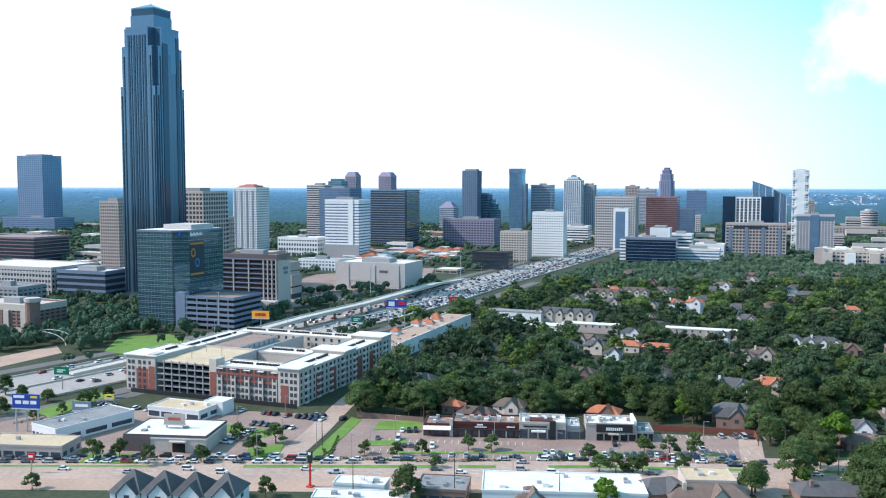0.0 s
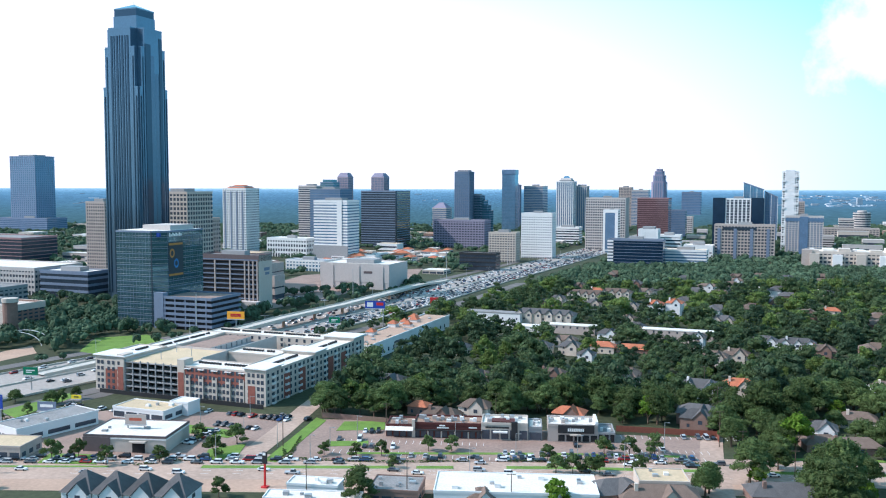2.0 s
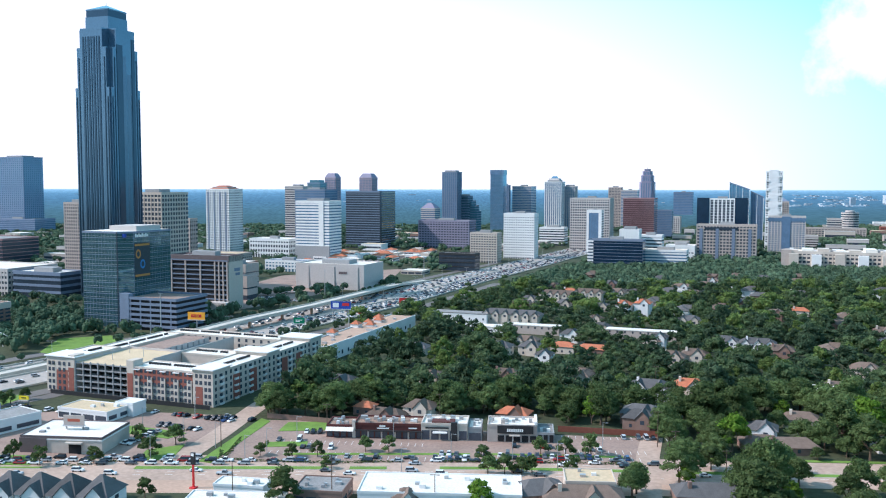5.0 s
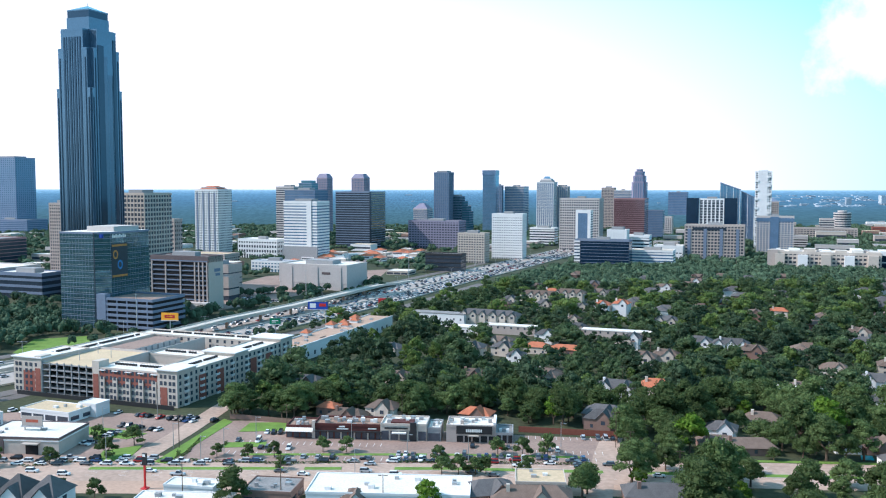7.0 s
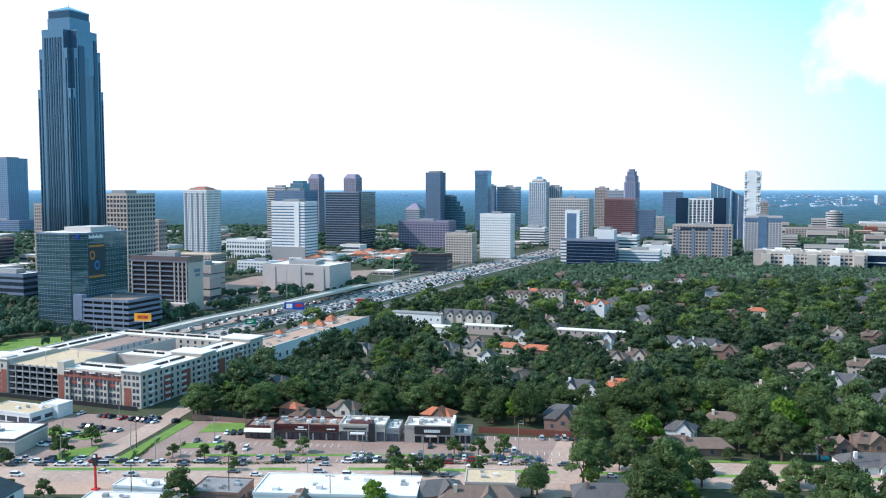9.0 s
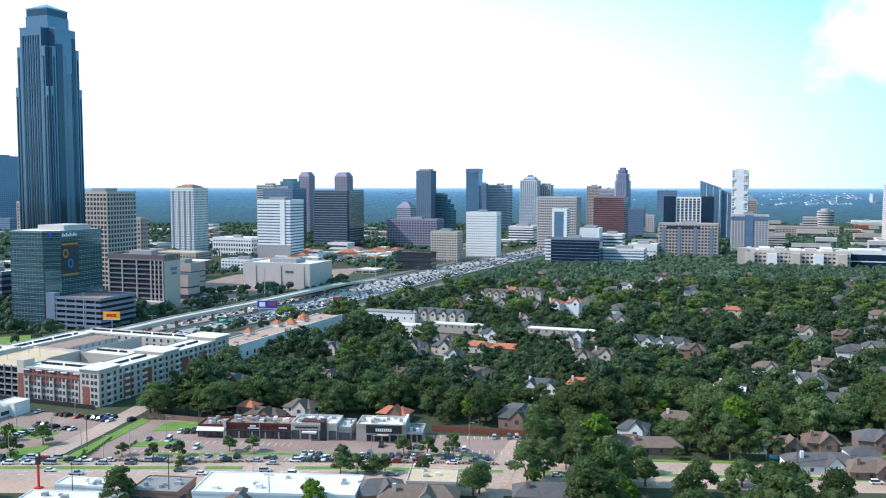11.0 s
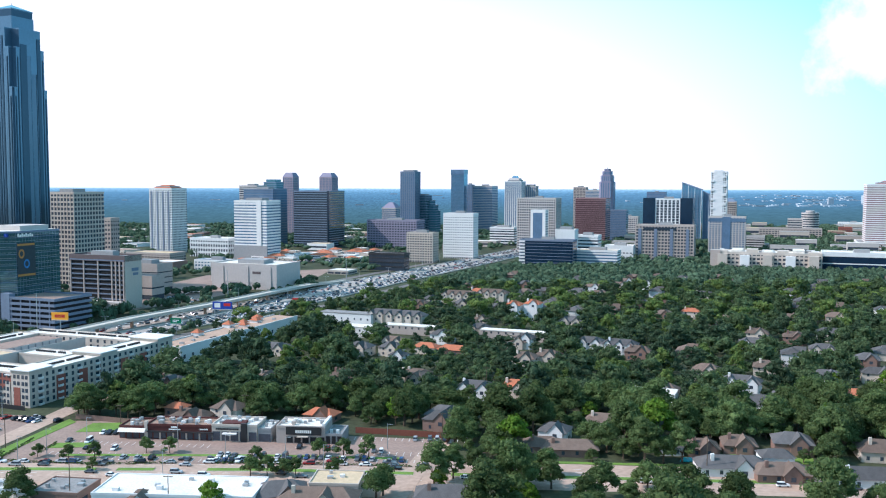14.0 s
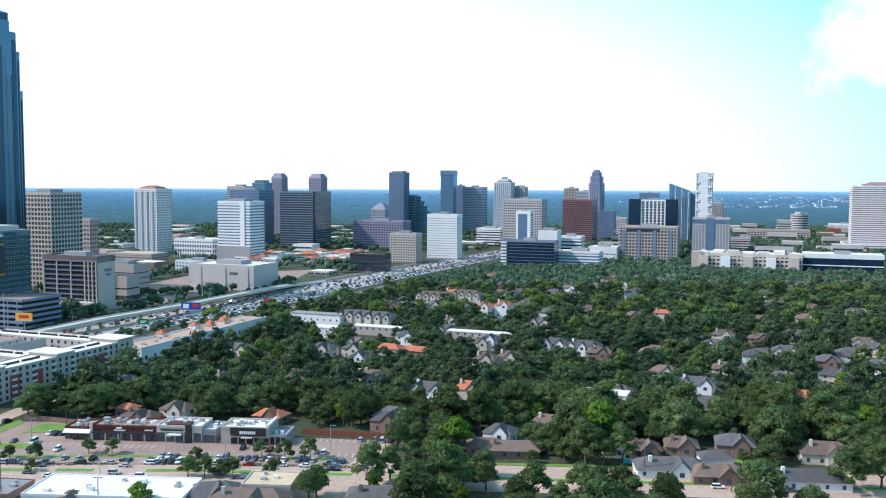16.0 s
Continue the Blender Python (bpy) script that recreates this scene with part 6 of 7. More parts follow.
pieces = []
for kind, colour, x, y, heading in QUEUE:
    if ("m", kind, colour) not in PROTO:
        continue
    for me in PROTO["m", kind, colour][:2]:
        pieces.append((me, pose(x, y, 0.2, 0, 0, heading)))
for x0, y0, n, rows_n in ((-137.7, 819.8, 16, 3), (-103.5, 935.9, 18, 2), (-128.4, 1233.7, 22, 3), (-435.6, 895.9, 16, 2), (-65.7, 1234.9, 16, 3)):
    for j in range(rows_n):
        for i in range(n):
            kind, colour = any_car()
            if ("m", kind, colour) in PROTO and crng.random() < 0.7:
                p = Vector((x0, y0)) + NX * 3.0 * i + NY * 11.0 * j
                for me in PROTO["m", kind, colour][:2]:
                    pieces.append((me, pose(p.x, p.y, 0.12, 0, 0, GRID + 90)))
join("freeway_traffic", pieces, "long queue of many far cars on freeway and lots", "cars")


# moving queue on the avenue
def avenue_y(x):
    return float(np.interp(x, [p[0] for p in AVENUE], [p[1] for p in AVENUE]))


for side, x0, x1, gap in ((3.6, -200, -20, 8.0), (7.2, -200, -10, 7.5), (10.8, -200, -50, 9), (3.6, -30, 120, 30), (7.0, -30, 130, 12), (10.4, 20, 125, 16), (-5, -170, 120, 36), (-8.6, -150, 100, 44), (-5, 120, 330, 60)):
    x = x0 + crng.uniform(0, gap)
    while x < x1:
        kind, colour = any_car()
        car(kind, colour, x, avenue_y(x) + side, 0.06, -4 + (180 if side > 0 else 0), "cars on the road")
        x += gap * crng.uniform(0.7, 1.4)


def parked(x, y, n, step, turn, head, fill=0.8, z=0.12):
    c, s = math.cos(radians(turn)), math.sin(radians(turn))
    for i in range(n):
        if crng.random() < fill:
            kind, colour = any_car()
            car(kind, colour, x + c * step * i, y + s * step * i, z, head + crng.choice((0, 180)) + crng.uniform(-2, 2), "parked cars")


parked(-21.5, 356.7, 7, 2.9, -5, 88, 0.45)
parked(-27.2, 366.4, 6, 2.9, -5, 88, 0.8)
parked(-17.4, 378.4, 12, 2.9, -5, 88, 0.6)
parked(-5.2, 344.6, 20, 2.9, -5, 86, 0.45)
parked(40.7, 347.1, 26, 2.9, -5, 86, 0.75)
parked(61.7, 358.7, 9, 2.9, -5, 88, 0.6)
parked(92.7, 372.0, 16, 3.1, -5, 88, 0.35)
parked(95.0, 353.4, 4, 3.1, -5, 88, 0.5)
parked(-89.0, 360.3, 8, 2.8, 70, -20, 0.9)
parked(-96.4, 412.5, 16, 3.0, -21, 68, 0.8)
parked(-83.5, 388.9, 10, 3.2, -21, 68, 0.4)
parked(-164.0, 422.8, 12, 3.4, -21, 68, 0.5)
parked(-162.8, 381.1, 5, 4.0, 20, 110, 0.4)
parked(-158.5, 339.5, 8, 5.4, -5, 175, 0.5)
parked(-57.8, 402.5, 5, 3.4, -21, 68, 0.7)
parked(271.6, 308.6, 2, 4.0, 10, 10, 1.0, 0.05)

# ---- trees ----
def crown_mesh(seed, r, height, lobes, leaves, material, leaf=0.95):
    """A crown of many leaf sprays over uneven lobes, with gaps."""
    rng = np.random.default_rng(seed)
    bm = bmesh.new()
    bmesh.ops.create_icosphere(bm, subdivisions=1, radius=1)
    bm.verts.index_update()
    sv = np.array([v.co[:] for v in bm.verts])
    sf = np.array([[v.index for v in f.verts] for f in bm.faces])
    bm.free()
    V, Fc, base = [], [], 0
    C, Rr = [], []
    for i in range(lobes):
        a = i * 2.4 + rng.uniform(-0.4, 0.4)
        q = math.sqrt((i + 0.5) / lobes)
        zz = (1 - q ** 2.4) * 0.66 + 0.15 + rng.uniform(-0.10, 0.12)
        c = np.array([math.cos(a) * q * r * 0.74, math.sin(a) * q * r * 0.74, zz * height])
        lr = r * rng.uniform(0.22, 0.36)
        C.append(c)
        Rr.append(lr)
        v = sv * (lr * 0.80) * (1 + rng.uniform(-0.25, 0.25, (len(sv), 1)))
        v[:, 2] *= 0.74
        V.append(v + c)
        Fc += [[int(k) + base for k in f] for f in sf]
        base += len(sv)
    C, Rr = np.array(C), np.array(Rr)
    pick = rng.integers(0, lobes, leaves)
    d = rng.normal(size=(leaves, 3))
    d[:, 2] = np.abs(d[:, 2]) * 0.9 - 0.35
    d /= np.linalg.norm(d, axis=1, keepdims=True)
    p = C[pick] + d * (Rr[pick, None] * rng.uniform(0.84, 1.16, (leaves, 1))) * np.array([1, 1, 0.78])
    t1 = np.cross(d, rng.normal(size=(leaves, 3)))
    t1 /= np.linalg.norm(t1, axis=1, keepdims=True)
    t2 = np.cross(d, t1) + d * rng.uniform(-0.8, 0.8, (leaves, 1))
    s = leaf * rng.uniform(0.45, 1.0, (leaves, 1))
    q = np.stack([p - t1 * s * 0.6, p - t2 * s * 0.5 + d * 0.1, p + t1 * s * 0.6, p + t2 * s * 0.5 + d * 0.25], 1).reshape(-1, 3)
    V.append(q)
    Fc += [[base + 4 * i + j for j in range(4)] for i in range(leaves)]
    me = bpy.data.meshes.new("crown")
    me.from_pydata(np.concatenate(V).tolist(), [], Fc)
    me.materials.append(M[material])
    return me


def trunk_mesh(seed, h, r):
    rng = random.Random(seed)
    bm = bmesh.new()
    cyl(bm, 0, 0, 0, h, r, r * 0.6, 7)
    for i in range(4):
        a = i * 1.6 + rng.uniform(-0.4, 0.4)
        p0, p1 = Vector((0, 0, h * 0.8)), Vector((math.cos(a) * h * 0.7, math.sin(a) * h * 0.7, h * rng.uniform(1.45, 1.8)))
        d = (p1 - p0)
        m = d.to_track_quat("Z", "Y").to_matrix().to_4x4()
        n0 = len(bm.verts)
        cyl(bm, 0, 0, 0, d.length, r * 0.5, r * 0.2, 5)
        bm.verts.ensure_lookup_table()
        vs = bm.verts[n0:]
        bmesh.ops.transform(bm, matrix=Matrix.Translation(p0) @ m, verts=vs)
    return mesh_of("trunk", bm, "bark")


KINDS = []
for k in range(7):
    r, hh = ((6.4, 9.0), (5.4, 9.5), (7.2, 9.2), (4.6, 8.0), (5.8, 11.5), (6.8, 8.4), (5.2, 10.0))[k]
    KINDS.append((crown_mesh(40 + k, r, hh, 22 + k % 4, 1900, "leaf", 0.66), trunk_mesh(k, 3.4, 0.42), r))
LIGHT = [(crown_mesh(140 + k, (6.4, 5.2, 7.4, 4.6, 6.0)[k], (9.0, 9.6, 9.0, 8.0, 11.0)[k], 11, 460, ("leaf_far", "leaf_deep", "leaf_far", "leaf_olive", "leaf_deep")[k], 1.1), None, (6.4, 5.2, 7.4, 4.6, 6.0)[k]) for k in range(5)]
THIN = [(crown_mesh(180 + k, (6.4, 5.2, 7.4, 4.8)[k], (9.0, 9.6, 9.0, 11.0)[k], 8, 260, ("leaf_far", "leaf_deep", "leaf_olive", "leaf_far")[k], 1.35), None, 6) for k in range(4)]
TUFT = crown_mesh(200, 3.0, 4.2, 3, 70, "leaf", 1.2)
SMALL = [(crown_mesh(70 + k, 3.0, 4.2, 8, 420, "leaf", 0.7), trunk_mesh(20 + k, 2.0, 0.17), 3.0) for k in range(3)]
BRIGHT = [(crown_mesh(90 + k, 5.2, 9.0, 13, 1000, "leaf_bright"), trunk_mesh(30 + k, 3.0, 0.35), 5.2) for k in range(2)]
trng = random.Random(5)
TREES = []


def tree(kind, x, y, scale=1.0, label="full-crowned green oak tree", group="street and garden trees"):
    t = thing("tree", x, y, 0, trng.uniform(0, 360), label, "tree", group)
    t.scale = (scale * trng.uniform(0.9, 1.1), scale * trng.uniform(0.9, 1.1), scale * trng.uniform(0.9, 1.12))
    cr_ = part("crown", kind[0], None, t)
    cr_.location.z = 2.3 if kind[2] > 3.5 else 1.3
    part("trunk", kind[1], None, t)
    TREES.append((x, y, kind[2] * scale))


def freeway_x(y):
    return float(np.interp(y, [p[1] for p in FREEWAY], [p[0] for p in FREEWAY]))


TAKEN = {"n": 0, "a": None}


def is_free(x, y, r, keep=0.62):
    if TAKEN["n"] != len(BLOCKED):
        TAKEN["a"], TAKEN["n"] = np.array(BLOCKED), len(BLOCKED)
    a = TAKEN["a"]
    return not np.any((a[:, 0] - x) ** 2 + (a[:, 1] - y) ** 2 < (a[:, 2] + r * keep) ** 2)


# named trees beside the avenue and the lots
for p, s in (((-134.7, 337.5), 1.5), ((-125.3, 339.7), 1.3), ((-112.0, 332.7), 1.3), ((-92.6, 335.6), 1.3), ((-85.7, 366.0), 1.2), ((-73.3, 342.8), 1.7), ((-68.6, 360.4), 1.4), ((-143.3, 304.9), 1.0),
             ((-30.8, 345.2), 0.9), ((-17.8, 343.1), 1.1), ((-8.1, 344.6), 1.1), ((-2.8, 329.2), 0.9), ((10.3, 350.7), 1.1), ((19.6, 350.7), 1.2), ((56.6, 338.5), 1.3), ((57.8, 322.9), 1.4), ((64.0, 322.9), 1.3), ((70.3, 323.0), 1.3),
             ((74.2, 324.3), 1.2), ((80.1, 348.0), 1.3), ((89.7, 345.9), 1.3), ((99.7, 345.9), 1.5), ((89.1, 323.1), 1.3), ((-60.3, 297.3), 1.2), ((-72.2, 297.3), 1.2)):
    tree(trng.choice(SMALL), p[0], p[1], s, "small round young tree in a planted island", "young trees round the parking")
for p, s in (((-11.8, 289.5), 0.9), ((106.0, 299.2), 0.95), ((125.8, 312.6), 1.0), ((144.3, 298.2), 1.0), ((154.6, 315.8), 0.95), ((167.1, 323.9), 0.9), ((132.7, 320.3), 0.75), ((141.8, 328.2), 0.7), ((159.4, 311.5), 0.7), ((153.4, 315.6), 0.8),
             ((167.4, 309.8), 0.9), ((183.2, 297.5), 1.0), ((258.0, 290.3), 1.15), ((212.7, 295.1), 1.0), ((204.1, 289.7), 1.0), ((226.8, 290.0), 1.1), ((296.3, 310.0), 1.05), ((309.9, 313.2), 1.0), ((315.0, 332.3), 0.9), ((201.5, 309.0), 0.7), ((108.2, 302.2), 0.85)):
    tree(trng.choice(KINDS), p[0], p[1], s * 1.2, "broad live oak beside the avenue")
for p, s in (((53.3, 284.6), 0.95), ((127.6, 309.6), 0.7), ((332.0, 456.5), 0.9), ((378.3, 476.9), 1.0), ((366.0, 469.9), 0.9), ((152.3, 298.2), 0.6), ((158.0, 291.9), 0.7), ((284.7, 365.1), 0.7)):
    tree(trng.choice(BRIGHT), p[0], p[1], s, "bright yellow-green leafy tree")


def right_edge(y):
    return 0.512 * y + 165


# scrub by the slip road and hedges round the lots
for p, s in (((-220.1, 443.1), 0.8), ((-234.9, 455.4), 0.9), ((-208.3, 436.1), 0.7), ((-192.7, 429.3), 0.6), ((-173.0, 424.9), 0.65), ((-169.8, 429.4), 0.55), ((-165.8, 436.3), 0.6), ((-183.8, 394.9), 0.5), ((-203.9, 404.6), 0.7), ((-175.3, 404.8), 0.5)):
    tree(trng.choice(KINDS), p[0], p[1], s, "full green tree beside the slip road")
HEDGE = []
for a_, b_ in (((-45.1, 340.1), (-5.0, 336.0)), ((-5.0, 336.0), (26.5, 337.6)), ((39.6, 337.7), (90.6, 336.5)), ((90.6, 336.5), (117.9, 333.9)), ((-45.1, 340.1), (-48.0, 351.9)), ((-32.6, 352.8), (-31.3, 364.7)), ((-44.1, 335.9), (-43.9, 371.3)),
               ((-100.4, 332.1), (-93.5, 334.2)), ((-89.0, 337.7), (-77.0, 337.8)), ((-84.0, 371.1), (-69.6, 381.6)), ((-180.9, 399.8), (-190.8, 388.2))):
    a_, b_ = Vector(a_), Vector(b_)
    n = int((b_ - a_).length / 1.3)
    for i in range(n):
        q = a_.lerp(b_, i / max(1, n)) + Vector((trng.uniform(-0.2, 0.2), trng.uniform(-0.2, 0.2)))
        s = trng.uniform(0.26, 0.38)
        HEDGE.append((TUFT, pose(q.x, q.y, 0.0, 0, 0, trng.uniform(0, 360)) @ Matrix.Diagonal((s, s, s * 0.75, 1))))
near_n = 0
GROVE = []
y = 268.0
while y < 900:
    x = freeway_x(y) + (60 if y < 640 else 60 + min(28, (y - 640) * 0.2))
    step = 8.8 if y < 470 else 11.3
    while x < right_edge(y):
        px, py = x + trng.uniform(-4.2, 4.2), y + trng.uniform(-4.2, 4.2)
        sc = trng.choice((0.5, 0.75, 0.9, 1.0, 1.15, 1.35, 1.6))
        k = trng.choice(KINDS)
        south = avenue_y(px) + 18
        east = px > 128 or (py > 402 and px > -40) or (py > 388 and px > 84)
        if (py > south or (py < south - 40 and px > 140 and trng.random() < 0.36)) and (py > 640 or px > local(8, py - AY)[0] + 4) and east and is_free(px, py, k[2] * sc, 0.5 if py < 640 else 0.42):
            if near_n < 235 and py < 470:
                tree(trng.choice(BRIGHT) if trng.random() < 0.05 else k, px, py, sc)
                near_n += 1
            else:
                GROVE.append((trng.choice(LIGHT if py < 640 else THIN)[0], pose(px, py, 2.0, 0, 0, trng.uniform(0, 360)) @ Matrix.Diagonal((sc, sc, sc * trng.uniform(0.8, 1.2), 1))))
        x += step
    y += step
join("hedge", HEDGE, "clipped low green hedges round the parking lots", "hedge")
join("suburb_trees", GROVE, "dense mixed green canopy of oaks over the suburb", "trees")


def low_crowns(seed, spots, name, label):
    """Distant tree crowns joined into one sheet of woods."""
    rng = np.random.default_rng(seed)
    bm = bmesh.new()
    bmesh.ops.create_icosphere(bm, subdivisions=1, radius=1)
    bm.verts.index_update()
    sv = np.array([v.co[:] for v in bm.verts])
    sf = np.array([[v.index for v in f.verts] for f in bm.faces])
    bm.free()
    V, Fc, base = [], [], 0
    for x, y, r, h in spots:
        for j in range(4 if y < 1120 else 3):
            c = np.array([x, y, h * 0.6 + plain_z(y)]) + rng.uniform(-0.75, 0.75, 3) * (r, r, h * 0.22)
            v = sv * (1 + rng.uniform(-0.2, 0.2, (len(sv), 1))) * (r * 0.52, r * 0.52, h * 0.32) + c
            V.append(v)
            Fc += (sf + base).tolist()
            base += len(sv)
        m = 110 if y < 1120 else 34
        dirs = rng.normal(size=(m, 3))
        dirs[:, 2] = np.abs(dirs[:, 2])
        dirs /= np.linalg.norm(dirs, axis=1, keepdims=True)
        p = np.array([x, y, h * 0.6 + plain_z(y)]) + dirs * (r * 0.95, r * 0.95, h * 0.42) * rng.uniform(0.75, 1.1, (m, 1))
        t1 = np.cross(dirs, rng.normal(size=(m, 3)))
        t1 /= np.linalg.norm(t1, axis=1, keepdims=True)
        t2 = np.cross(dirs, t1)
        s = rng.uniform(0.5, 1.1, (m, 1)) * (1.0 if y < 1120 else 1.5)
        V.append(np.stack([p - t1 * s, p - t2 * s * 0.7, p + t1 * s, p + t2 * s * 0.7 + dirs * 0.4], 1).reshape(-1, 3))
        Fc += [[base + 4 * i + j for j in range(4)] for i in range(m)]
        base += 4 * m
    me = bpy.data.meshes.new(name)
    me.from_pydata(np.concatenate(V).tolist(), [], Fc)
    me.materials.append(M["woods"])
    return tagged(new(name, me), label, "woods", kind="stuff")


# ---- low buildings between the towers ----
brng = random.Random(21)
for i in range(170):
    y = brng.uniform(880, 2200)
    x = brng.uniform(-0.5 * y, freeway_x(y) - 75)
    w, d, h = brng.uniform(20, 60), brng.uniform(16, 40), brng.uniform(5, 13)
    if is_free(x, y, max(w, d) * 0.5, 0.9):
        shop_box("low_building", x, y, w, d, h, GRID, brng.choice(("white", "cream", "tan", "beige", "brown_brick")), brng.choice(("white_roof", "white_roof", "tan_roof", "grey_roof", "tile_roof")), "low flat-roofed commercial building between towers", 3, cat="commercial building", units=0)
for i in range(44):
    y = brng.uniform(1180, 2250)
    x = brng.uniform(freeway_x(y) + 80, 0.5 * y + 130)
    w, d, h = brng.uniform(20, 60), brng.uniform(16, 40), brng.uniform(8, 18)
    if is_free(x, y, max(w, d) * 0.5, 0.9):
        shop_box("low_building", x, y, w, d, h, GRID, brng.choice(("brown_brick", "cream", "tan", "beige")), brng.choice(("grey_roof", "white_roof", "tan_roof")), "low flat-roofed building among far trees", 3, cat="commercial building", units=0)

spots = []
y = 900.0
while y < 1120:
    x = freeway_x(y) + 88
    while x < right_edge(y) + 20:
        px, py = x + trng.uniform(-4, 4), y + trng.uniform(-4, 4)
        r = trng.uniform(4.0, 7.0)
        if is_free(px, py, r, 0.5):
            spots.append((px, py, r, trng.uniform(8, 13)))
        x += 9.6
    y += 9.6
low_crowns(1, spots, "woods_east", "dense green tree canopy over the suburb")
spots = []
y = 1120.0
while y < 2290:
    x = freeway_x(y) + 92
    while x < right_edge(y) + 40:
        px, py = x + trng.uniform(-9, 9), y + trng.uniform(-9, 9)
        r = trng.uniform(5, 8.5)
        if trng.random() < 0.85 and is_free(px, py, r, 0.4):
            spots.append((px, py, r, trng.uniform(7, 12)))
        x += 16
    y += 17
low_crowns(2, spots, "woods_north", "far green tree canopy between towers")
spots = []
y = 560.0
while y < 2290:
    step = 11 if y < 900 else 20
    x = -0.52 * y - 20
    while x < freeway_x(y) - 62:
        px, py = x + trng.uniform(-5, 5), y + trng.uniform(-5, 5)
        r = trng.uniform(3.5, 6.5) * (1 if y < 900 else 1.5)
        dens = 0.9 if y < 720 else 0.42 if y < 1500 else 0.75
        if trng.random() < dens and is_free(px, py, r, 0.6):
            spots.append((px, py, r, trng.uniform(7, 12)))
        x += step
    y += step
low_crowns(3, spots, "woods_west", "green trees round the offices west of the freeway")
spots = []
for s in range(420, 900, 7):
    for off in (-38, 38):
        p, h = along(FREEWAY, s)
        q = p + Vector((h.y, -h.x)) * (off + trng.uniform(-1.5, 1.5))
        if trng.random() < 0.55 and (off < 0 or s < 640):
            spots.append((q.x, q.y, trng.uniform(2.0, 3.6), trng.uniform(4, 8)))
for i in range(46):
    u = trng.random()
    spots.append((-158 + 84 * u + trng.uniform(-5, 5), 838 + 62 * u + trng.uniform(-6, 6), trng.uniform(2.6, 4.2), trng.uniform(5, 8)))
for i in range(26):
    spots.append((trng.uniform(-40, -8), trng.uniform(925, 985), trng.uniform(2.8, 4.6), trng.uniform(6, 10)))
low_crowns(4, spots, "freeway_trees", "scrubby trees beside freeway, ramp and store lots")

# ---- signs, poles and fences ----
def billboard(x, y, z0, w, h, face, label, bars, turn=-8, posts=2):
    t = thing("billboard", x, y, 0, turn, label, "billboard")
    part("panel", boxes((-w / 2, -0.25, z0, w / 2, 0.25, z0 + h)), face, t)
    part("frame", boxes((-w / 2 - 0.2, -0.3, z0 - 0.3, w / 2 + 0.2, 0.5, z0)), "steel", t)
    part("catwalk", boxes((-w / 2, -1.3, z0 - 0.35, w / 2, -0.3, z0 - 0.25)), "steel", t)
    for i in range(posts):
        px = (i / max(1, posts - 1) - 0.5) * w * 0.8 if posts > 1 else 0
        part("post", cyl(bmesh.new(), px, 0.4, 0, z0 + h * 0.6, 0.35, 0.35, 8), "steel", t)
    for bx, bz, bw, bh, m_ in bars:
        part("print", boxes((bx * w - bw * w / 2, -0.3, z0 + bz * h - bh * h / 2, bx * w + bw * w / 2, -0.25, z0 + bz * h + bh * h / 2)), m_, t)


billboard(-178.4, 376.6, 10.5, 12.5, 6.0, "sign_blue", "blue printed billboard on steel posts by the freeway", ((-0.25, 0.82, 0.4, 0.2, "paint"), (0.3, 0.82, 0.25, 0.16, "sign_yellow"), (-0.28, 0.42, 0.22, 0.25, "paint"), (0.0, 0.42, 0.22, 0.25, "paint"), (0.28, 0.42, 0.22, 0.25, "paint")), posts=3)
billboard(-117.4, 570.6, 20, 11.5, 4.8, "sign_orange", "orange printed billboard on a tall steel post", ((0.0, 0.5, 0.6, 0.4, "sign_red"), (-0.05, 0.5, 0.4, 0.14, "sign_yellow")), posts=1)
billboard(-165.0, 401.9, 3.0, 9, 4.2, "slate", "small dark billboard beside the slip road", ((0.0, 0.55, 0.7, 0.3, "paint"),))
billboard(-161.0, 425.0, 3.0, 5, 1.8, "sign_yellow", "small yellow billboard near the slip road", ((0.0, 0.5, 0.5, 0.3, "black"),))
billboard(-34.3, 657.9, 15, 15, 5.5, "sign_blue", "blue and red billboard beside the freeway", ((-0.25, 0.5, 0.3, 0.6, "paint"), (0.25, 0.6, 0.35, 0.4, "sign_red")), posts=2)
billboard(10.4, 731.1, 8, 10, 6, "sign_red", "red billboard beside the freeway", ((0.0, 0.5, 0.5, 0.3, "paint"),), posts=1)
billboard(-109.7, 359.4, 8.5, 9, 4.0, "tan", "weathered signboard above the store roof", ((0.0, 0.5, 0.6, 0.3, "rust"),))
for u_, p in ((0, (-197.0, 455.6)), (1, (-61.3, 632.4))):
    billboard(p[0], p[1], 8, 8, 4.0, "sign_green", "green road sign above the freeway", ((0.0, 0.6, 0.6, 0.12, "paint"), (-0.1, 0.35, 0.4, 0.12, "paint")), posts=1)


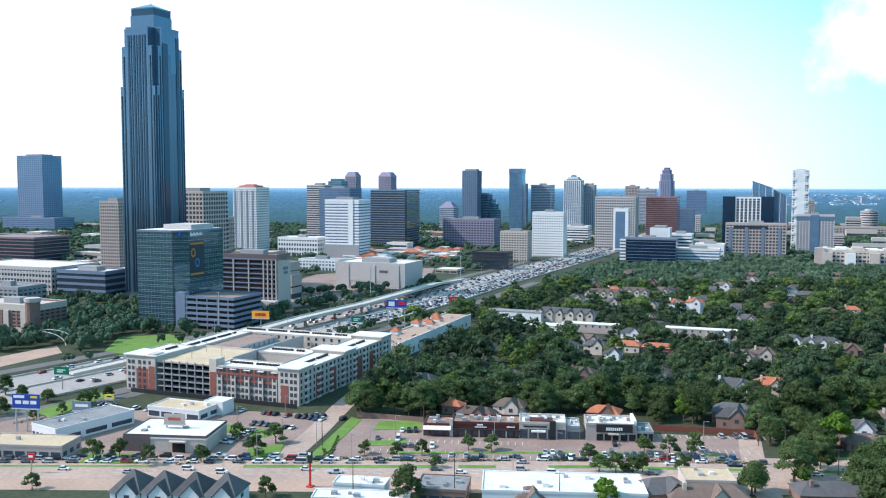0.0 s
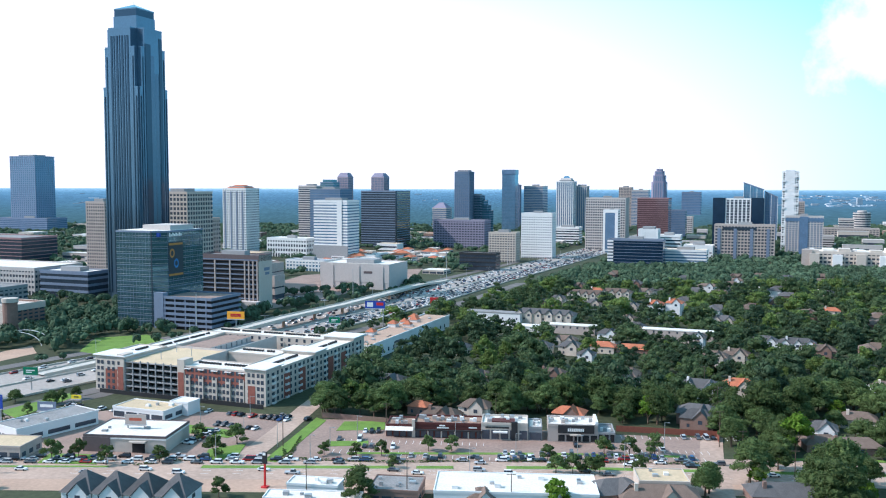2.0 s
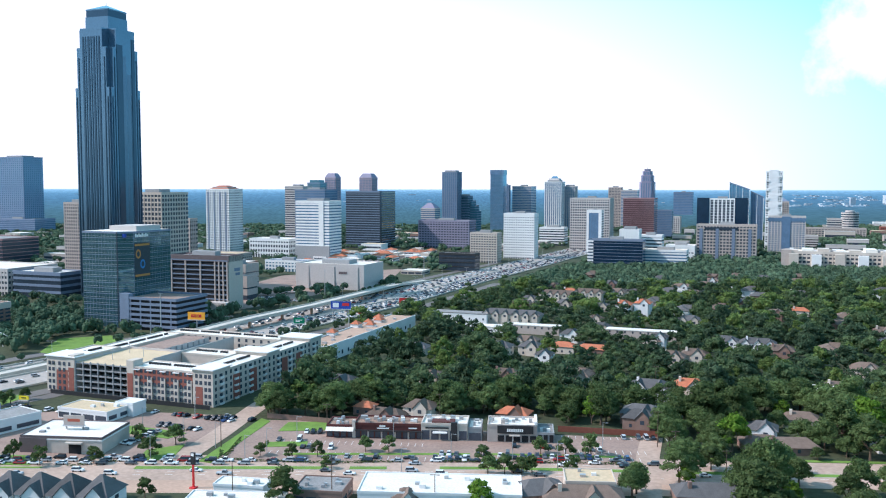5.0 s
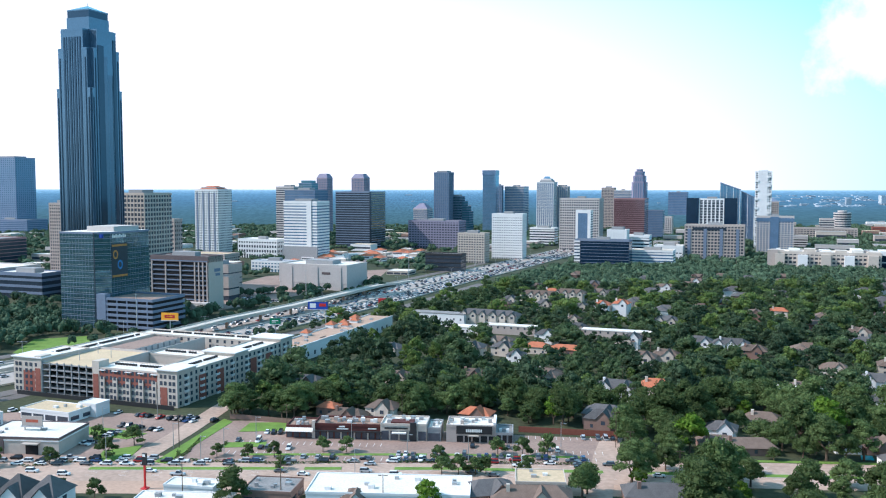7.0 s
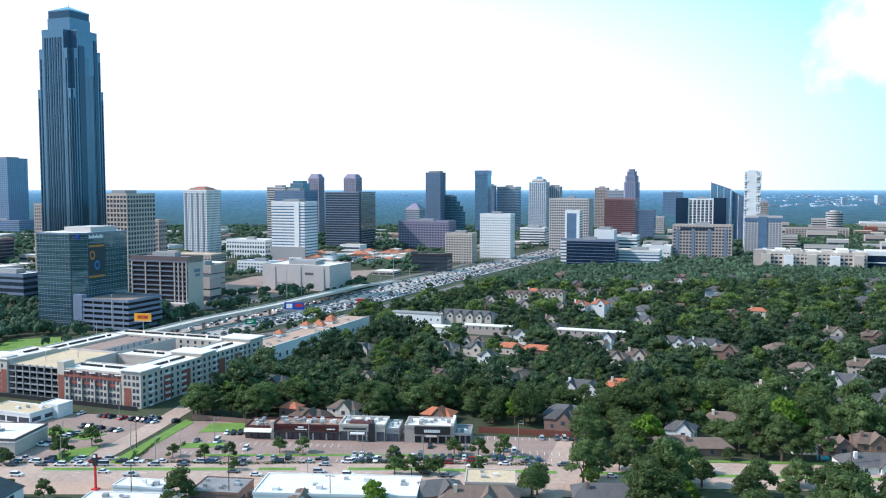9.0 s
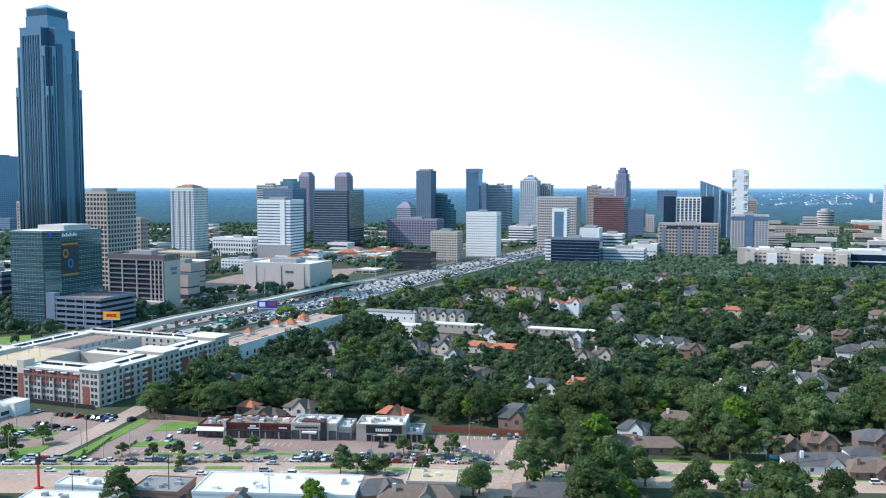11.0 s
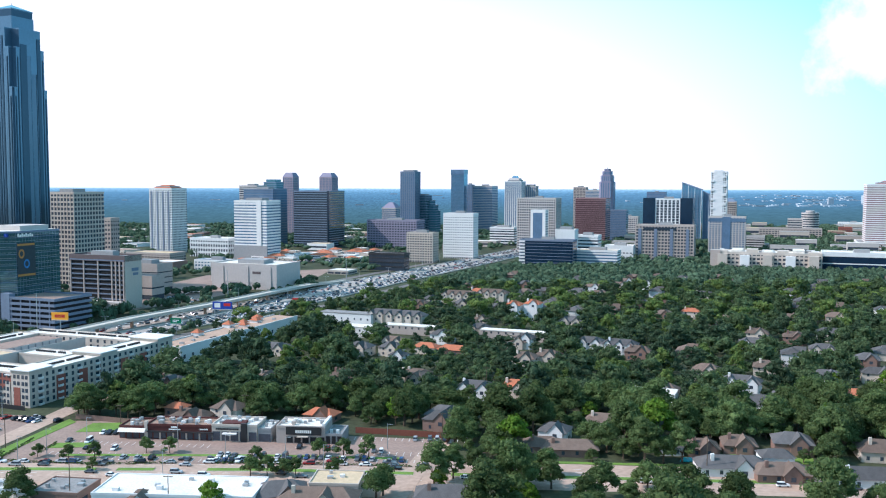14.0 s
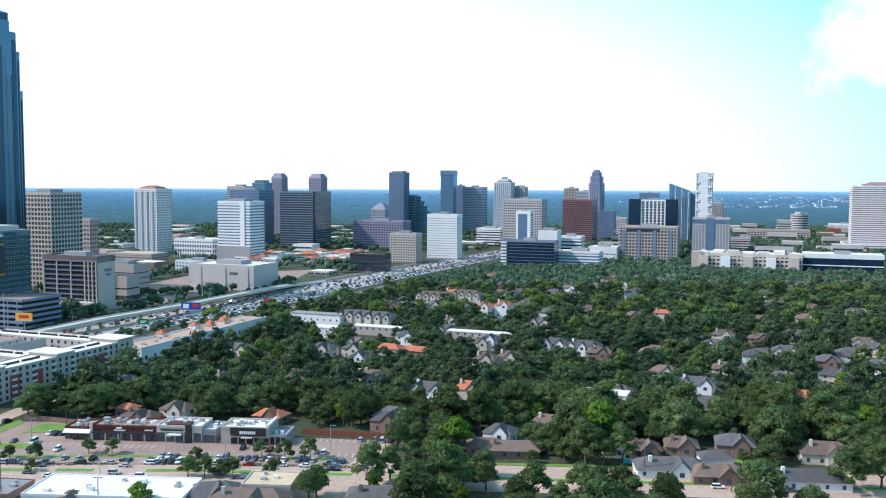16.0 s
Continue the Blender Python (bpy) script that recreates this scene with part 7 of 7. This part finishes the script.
def pylon():
    x, y = -46.6, 307.6
    t = thing("pylon_sign", x, y, 0, -20, "tall red pylon sign with a white head", "sign")
    part("post", boxes((-0.3, -0.3, 0, 0.3, 0.3, 9)), "sign_red", t)
    part("base", boxes((-1.1, -1.1, 0, 1.1, 1.1, 0.5)), "sign_red", t)
    part("sign_box", boxes((-0.8, -0.4, 8.6, 0.8, 0.4, 12.8)), "black", t)
    part("sign_stripe", boxes((-0.6, -0.46, 11.6, 0.6, -0.4, 12.6)), "paint", t)
    x, y = -151.3, 321.9
    t = thing("pylon_sign", x, y, 0, -6, "small red and white shop sign on a post", "sign")
    part("post", boxes((-0.2, -0.2, 0, 0.2, 0.2, 5)), "steel", t)
    part("sign_box", boxes((-1.3, -0.3, 5, 1.3, 0.3, 7.6)), "sign_red", t)
    part("sign_stripe", boxes((-0.9, -0.36, 6, 0.9, -0.3, 6.8)), "paint", t)


pylon()


def pole(x, y, h, arms, label, head="steel", r=0.16, name="light_pole"):
    t = thing(name, x, y, 0, -5, label, "pole", "poles")
    part("mast", cyl(bmesh.new(), 0, 0, 0, h, r, r * 0.6, 7), "bark" if name == "utility_pole" else "steel", t)
    for a in arms:
        part("arm", boxes((min(0, a), -0.06, h - 0.35, max(0, a), 0.06, h - 0.22)), head, t)
        part("lamp_head", boxes((a - 0.5, -0.2, h - 0.42, a + 0.5, 0.2, h - 0.26)), head, t)


for p in ((-89.3, 381.5), (-66.6, 364.5), (-35.2, 338.0), (-19.7, 366.4), (25.9, 321.5), (21.1, 356.9), (44.4, 340.5), (-28.9, 349.0), (68.1, 338.5), (-71.7, 400.4), (-71.6, 337.8), (84.2, 328.3), (106.4, 357.4), (-51.3, 356.5)):
    pole(p[0], p[1], 10.5, (1.6,), "slim steel lamp post in the parking lot")
for p, h in (((-30.5, 297.5), 13), ((4.0, 292.2), 17), ((38.5, 287.1), 12), ((128.4, 328.5), 15), ((128.8, 357.5), 15), ((143.0, 406.7), 14), ((151.9, 458.0), 13), ((183.6, 532.4), 13), ((208.9, 611.5), 12), ((227.1, 324.6), 15), ((291.2, 357.3), 12), ((-49.0, 356.6), 14), ((-8.0, 373.2), 14), ((39.9, 396.2), 13), ((145.1, 320.5), 10)):
    pole(p[0], p[1], h, (-1.1, 1.1), "wooden utility pole with a crossarm", "bark", 0.2, "utility_pole")
for s in range(430, 1300, 70):
    p, h = along(FREEWAY, s)
    pole(p.x, p.y, 14 + (s % 3) * 3, (-2.5, 2.5), "tall steel freeway lamp with twin arms")
for s in (560, 760, 980, 1180):
    p, h = along(FREEWAY, s)
    pole(p.x - 44, p.y + 10, 30, (-1.2, 1.2), "very tall high-mast freeway light", r=0.4, name="high_mast")


def fence(pts, h, material, label, z=0.0):
    for a, b in zip(pts, pts[1:]):
        a, b = Vector(a), Vector(b)
        l = (b - a).length
        turn = math.degrees(math.atan2(b.y - a.y, b.x - a.x))
        t = thing("fence", a.x, a.y, z, turn, label, "fence")
        n = max(1, round(l / 2.4))
        pm = mesh_of("panel", boxes((0.06, -0.04, 0.05, l / n - 0.06, 0.04, h)), material)
        po = mesh_of("post", boxes((-0.07, -0.07, 0, 0.07, 0.07, h + 0.1)), material)
        for i in range(n):
            part("panel", pm, None, t, loc=(i * l / n, 0, 0))
            part("post", po, None, t, loc=(i * l / n, 0, 0))


fence([(91.2, 380.7), (132.3, 372.3), (130.6, 363.9)], 2.6, "redwood", "tall red-stained board fence behind the parking lot")
fence([(-39.2, 402.6), (-8.4, 393.1)], 2.4, "brown_brick", "weathered wooden fence behind the lot")
fence([local(-95, -5), local(2, -5)], 2.2, "black", "dark screen fence before the apartments")
fence([(253.4, 352.2), (279.7, 351.0)], 1.8, "brown_brick", "brown board fence between gardens")
paving("pool", [(221.6, 341.5), (226.4, 340.9), (227.9, 345.9), (223.6, 346.6)], 0.3, "pool", "turquoise garden swimming pool")
# park arches over the terrace
for p, r in (((-266.0, 585.6), 18), ((-263.4, 594.1), 18), ((-100.5, 832.0), 15), ((-154.8, 1088.2), 20), ((-41.3, 1334.0), 20)):
    t = thing("arch", p[0], p[1], 0, GRID + 10, "slender white steel arch over a street", "arch")
    bm = bmesh.new()
    n = 20
    prev = None
    for i in range(n + 1):
        a = math.pi * i / n
        c = [bm.verts.new((math.cos(a) * (r + o1), o2, math.sin(a) * (r + o1) * 0.48)) for o1, o2 in ((-.25, -.25), (.25, -.25), (.25, .25), (-.25, .25))]
        if prev:
            for j in range(4):
                bm.faces.new((prev[j], prev[(j + 1) % 4], c[(j + 1) % 4], c[j]))
        prev = c
    bmesh.ops.recalc_face_normals(bm, faces=bm.faces)
    part("rib", bm, "white", t)

M["slate_pale"] = mat("weathered pale concrete", (0.38, 0.42, 0.46), 0.9, vary=0.3, island=0.4)
# ---- far town on the plain ----
frng = random.Random(8)
bm = bmesh.new()
for i in range(130):
    y = 3500 + 900 * frng.random() ** 1.5
    right = frng.random() < 0.85
    x = frng.gauss(0.43 * y + 60, 0.06 * y) if right else frng.uniform(-0.5 * y, 0.26 * y)
    w, d_, h = frng.uniform(8, 46), frng.uniform(10, 30), frng.uniform(2, 5)
    if frng.random() < 0.03:
        w, h = frng.uniform(20, 34), frng.uniform(18, 36)
    z = plain_z(y)
    box(bm, x - w / 2, y - d_ / 2, z - 3, x + w / 2, y + d_ / 2, z + h)
tagged(new("far_town", mesh_of("far_town", bm, "slate_pale")), "many small pale buildings scattered over the far plain", "buildings", kind="stuff")
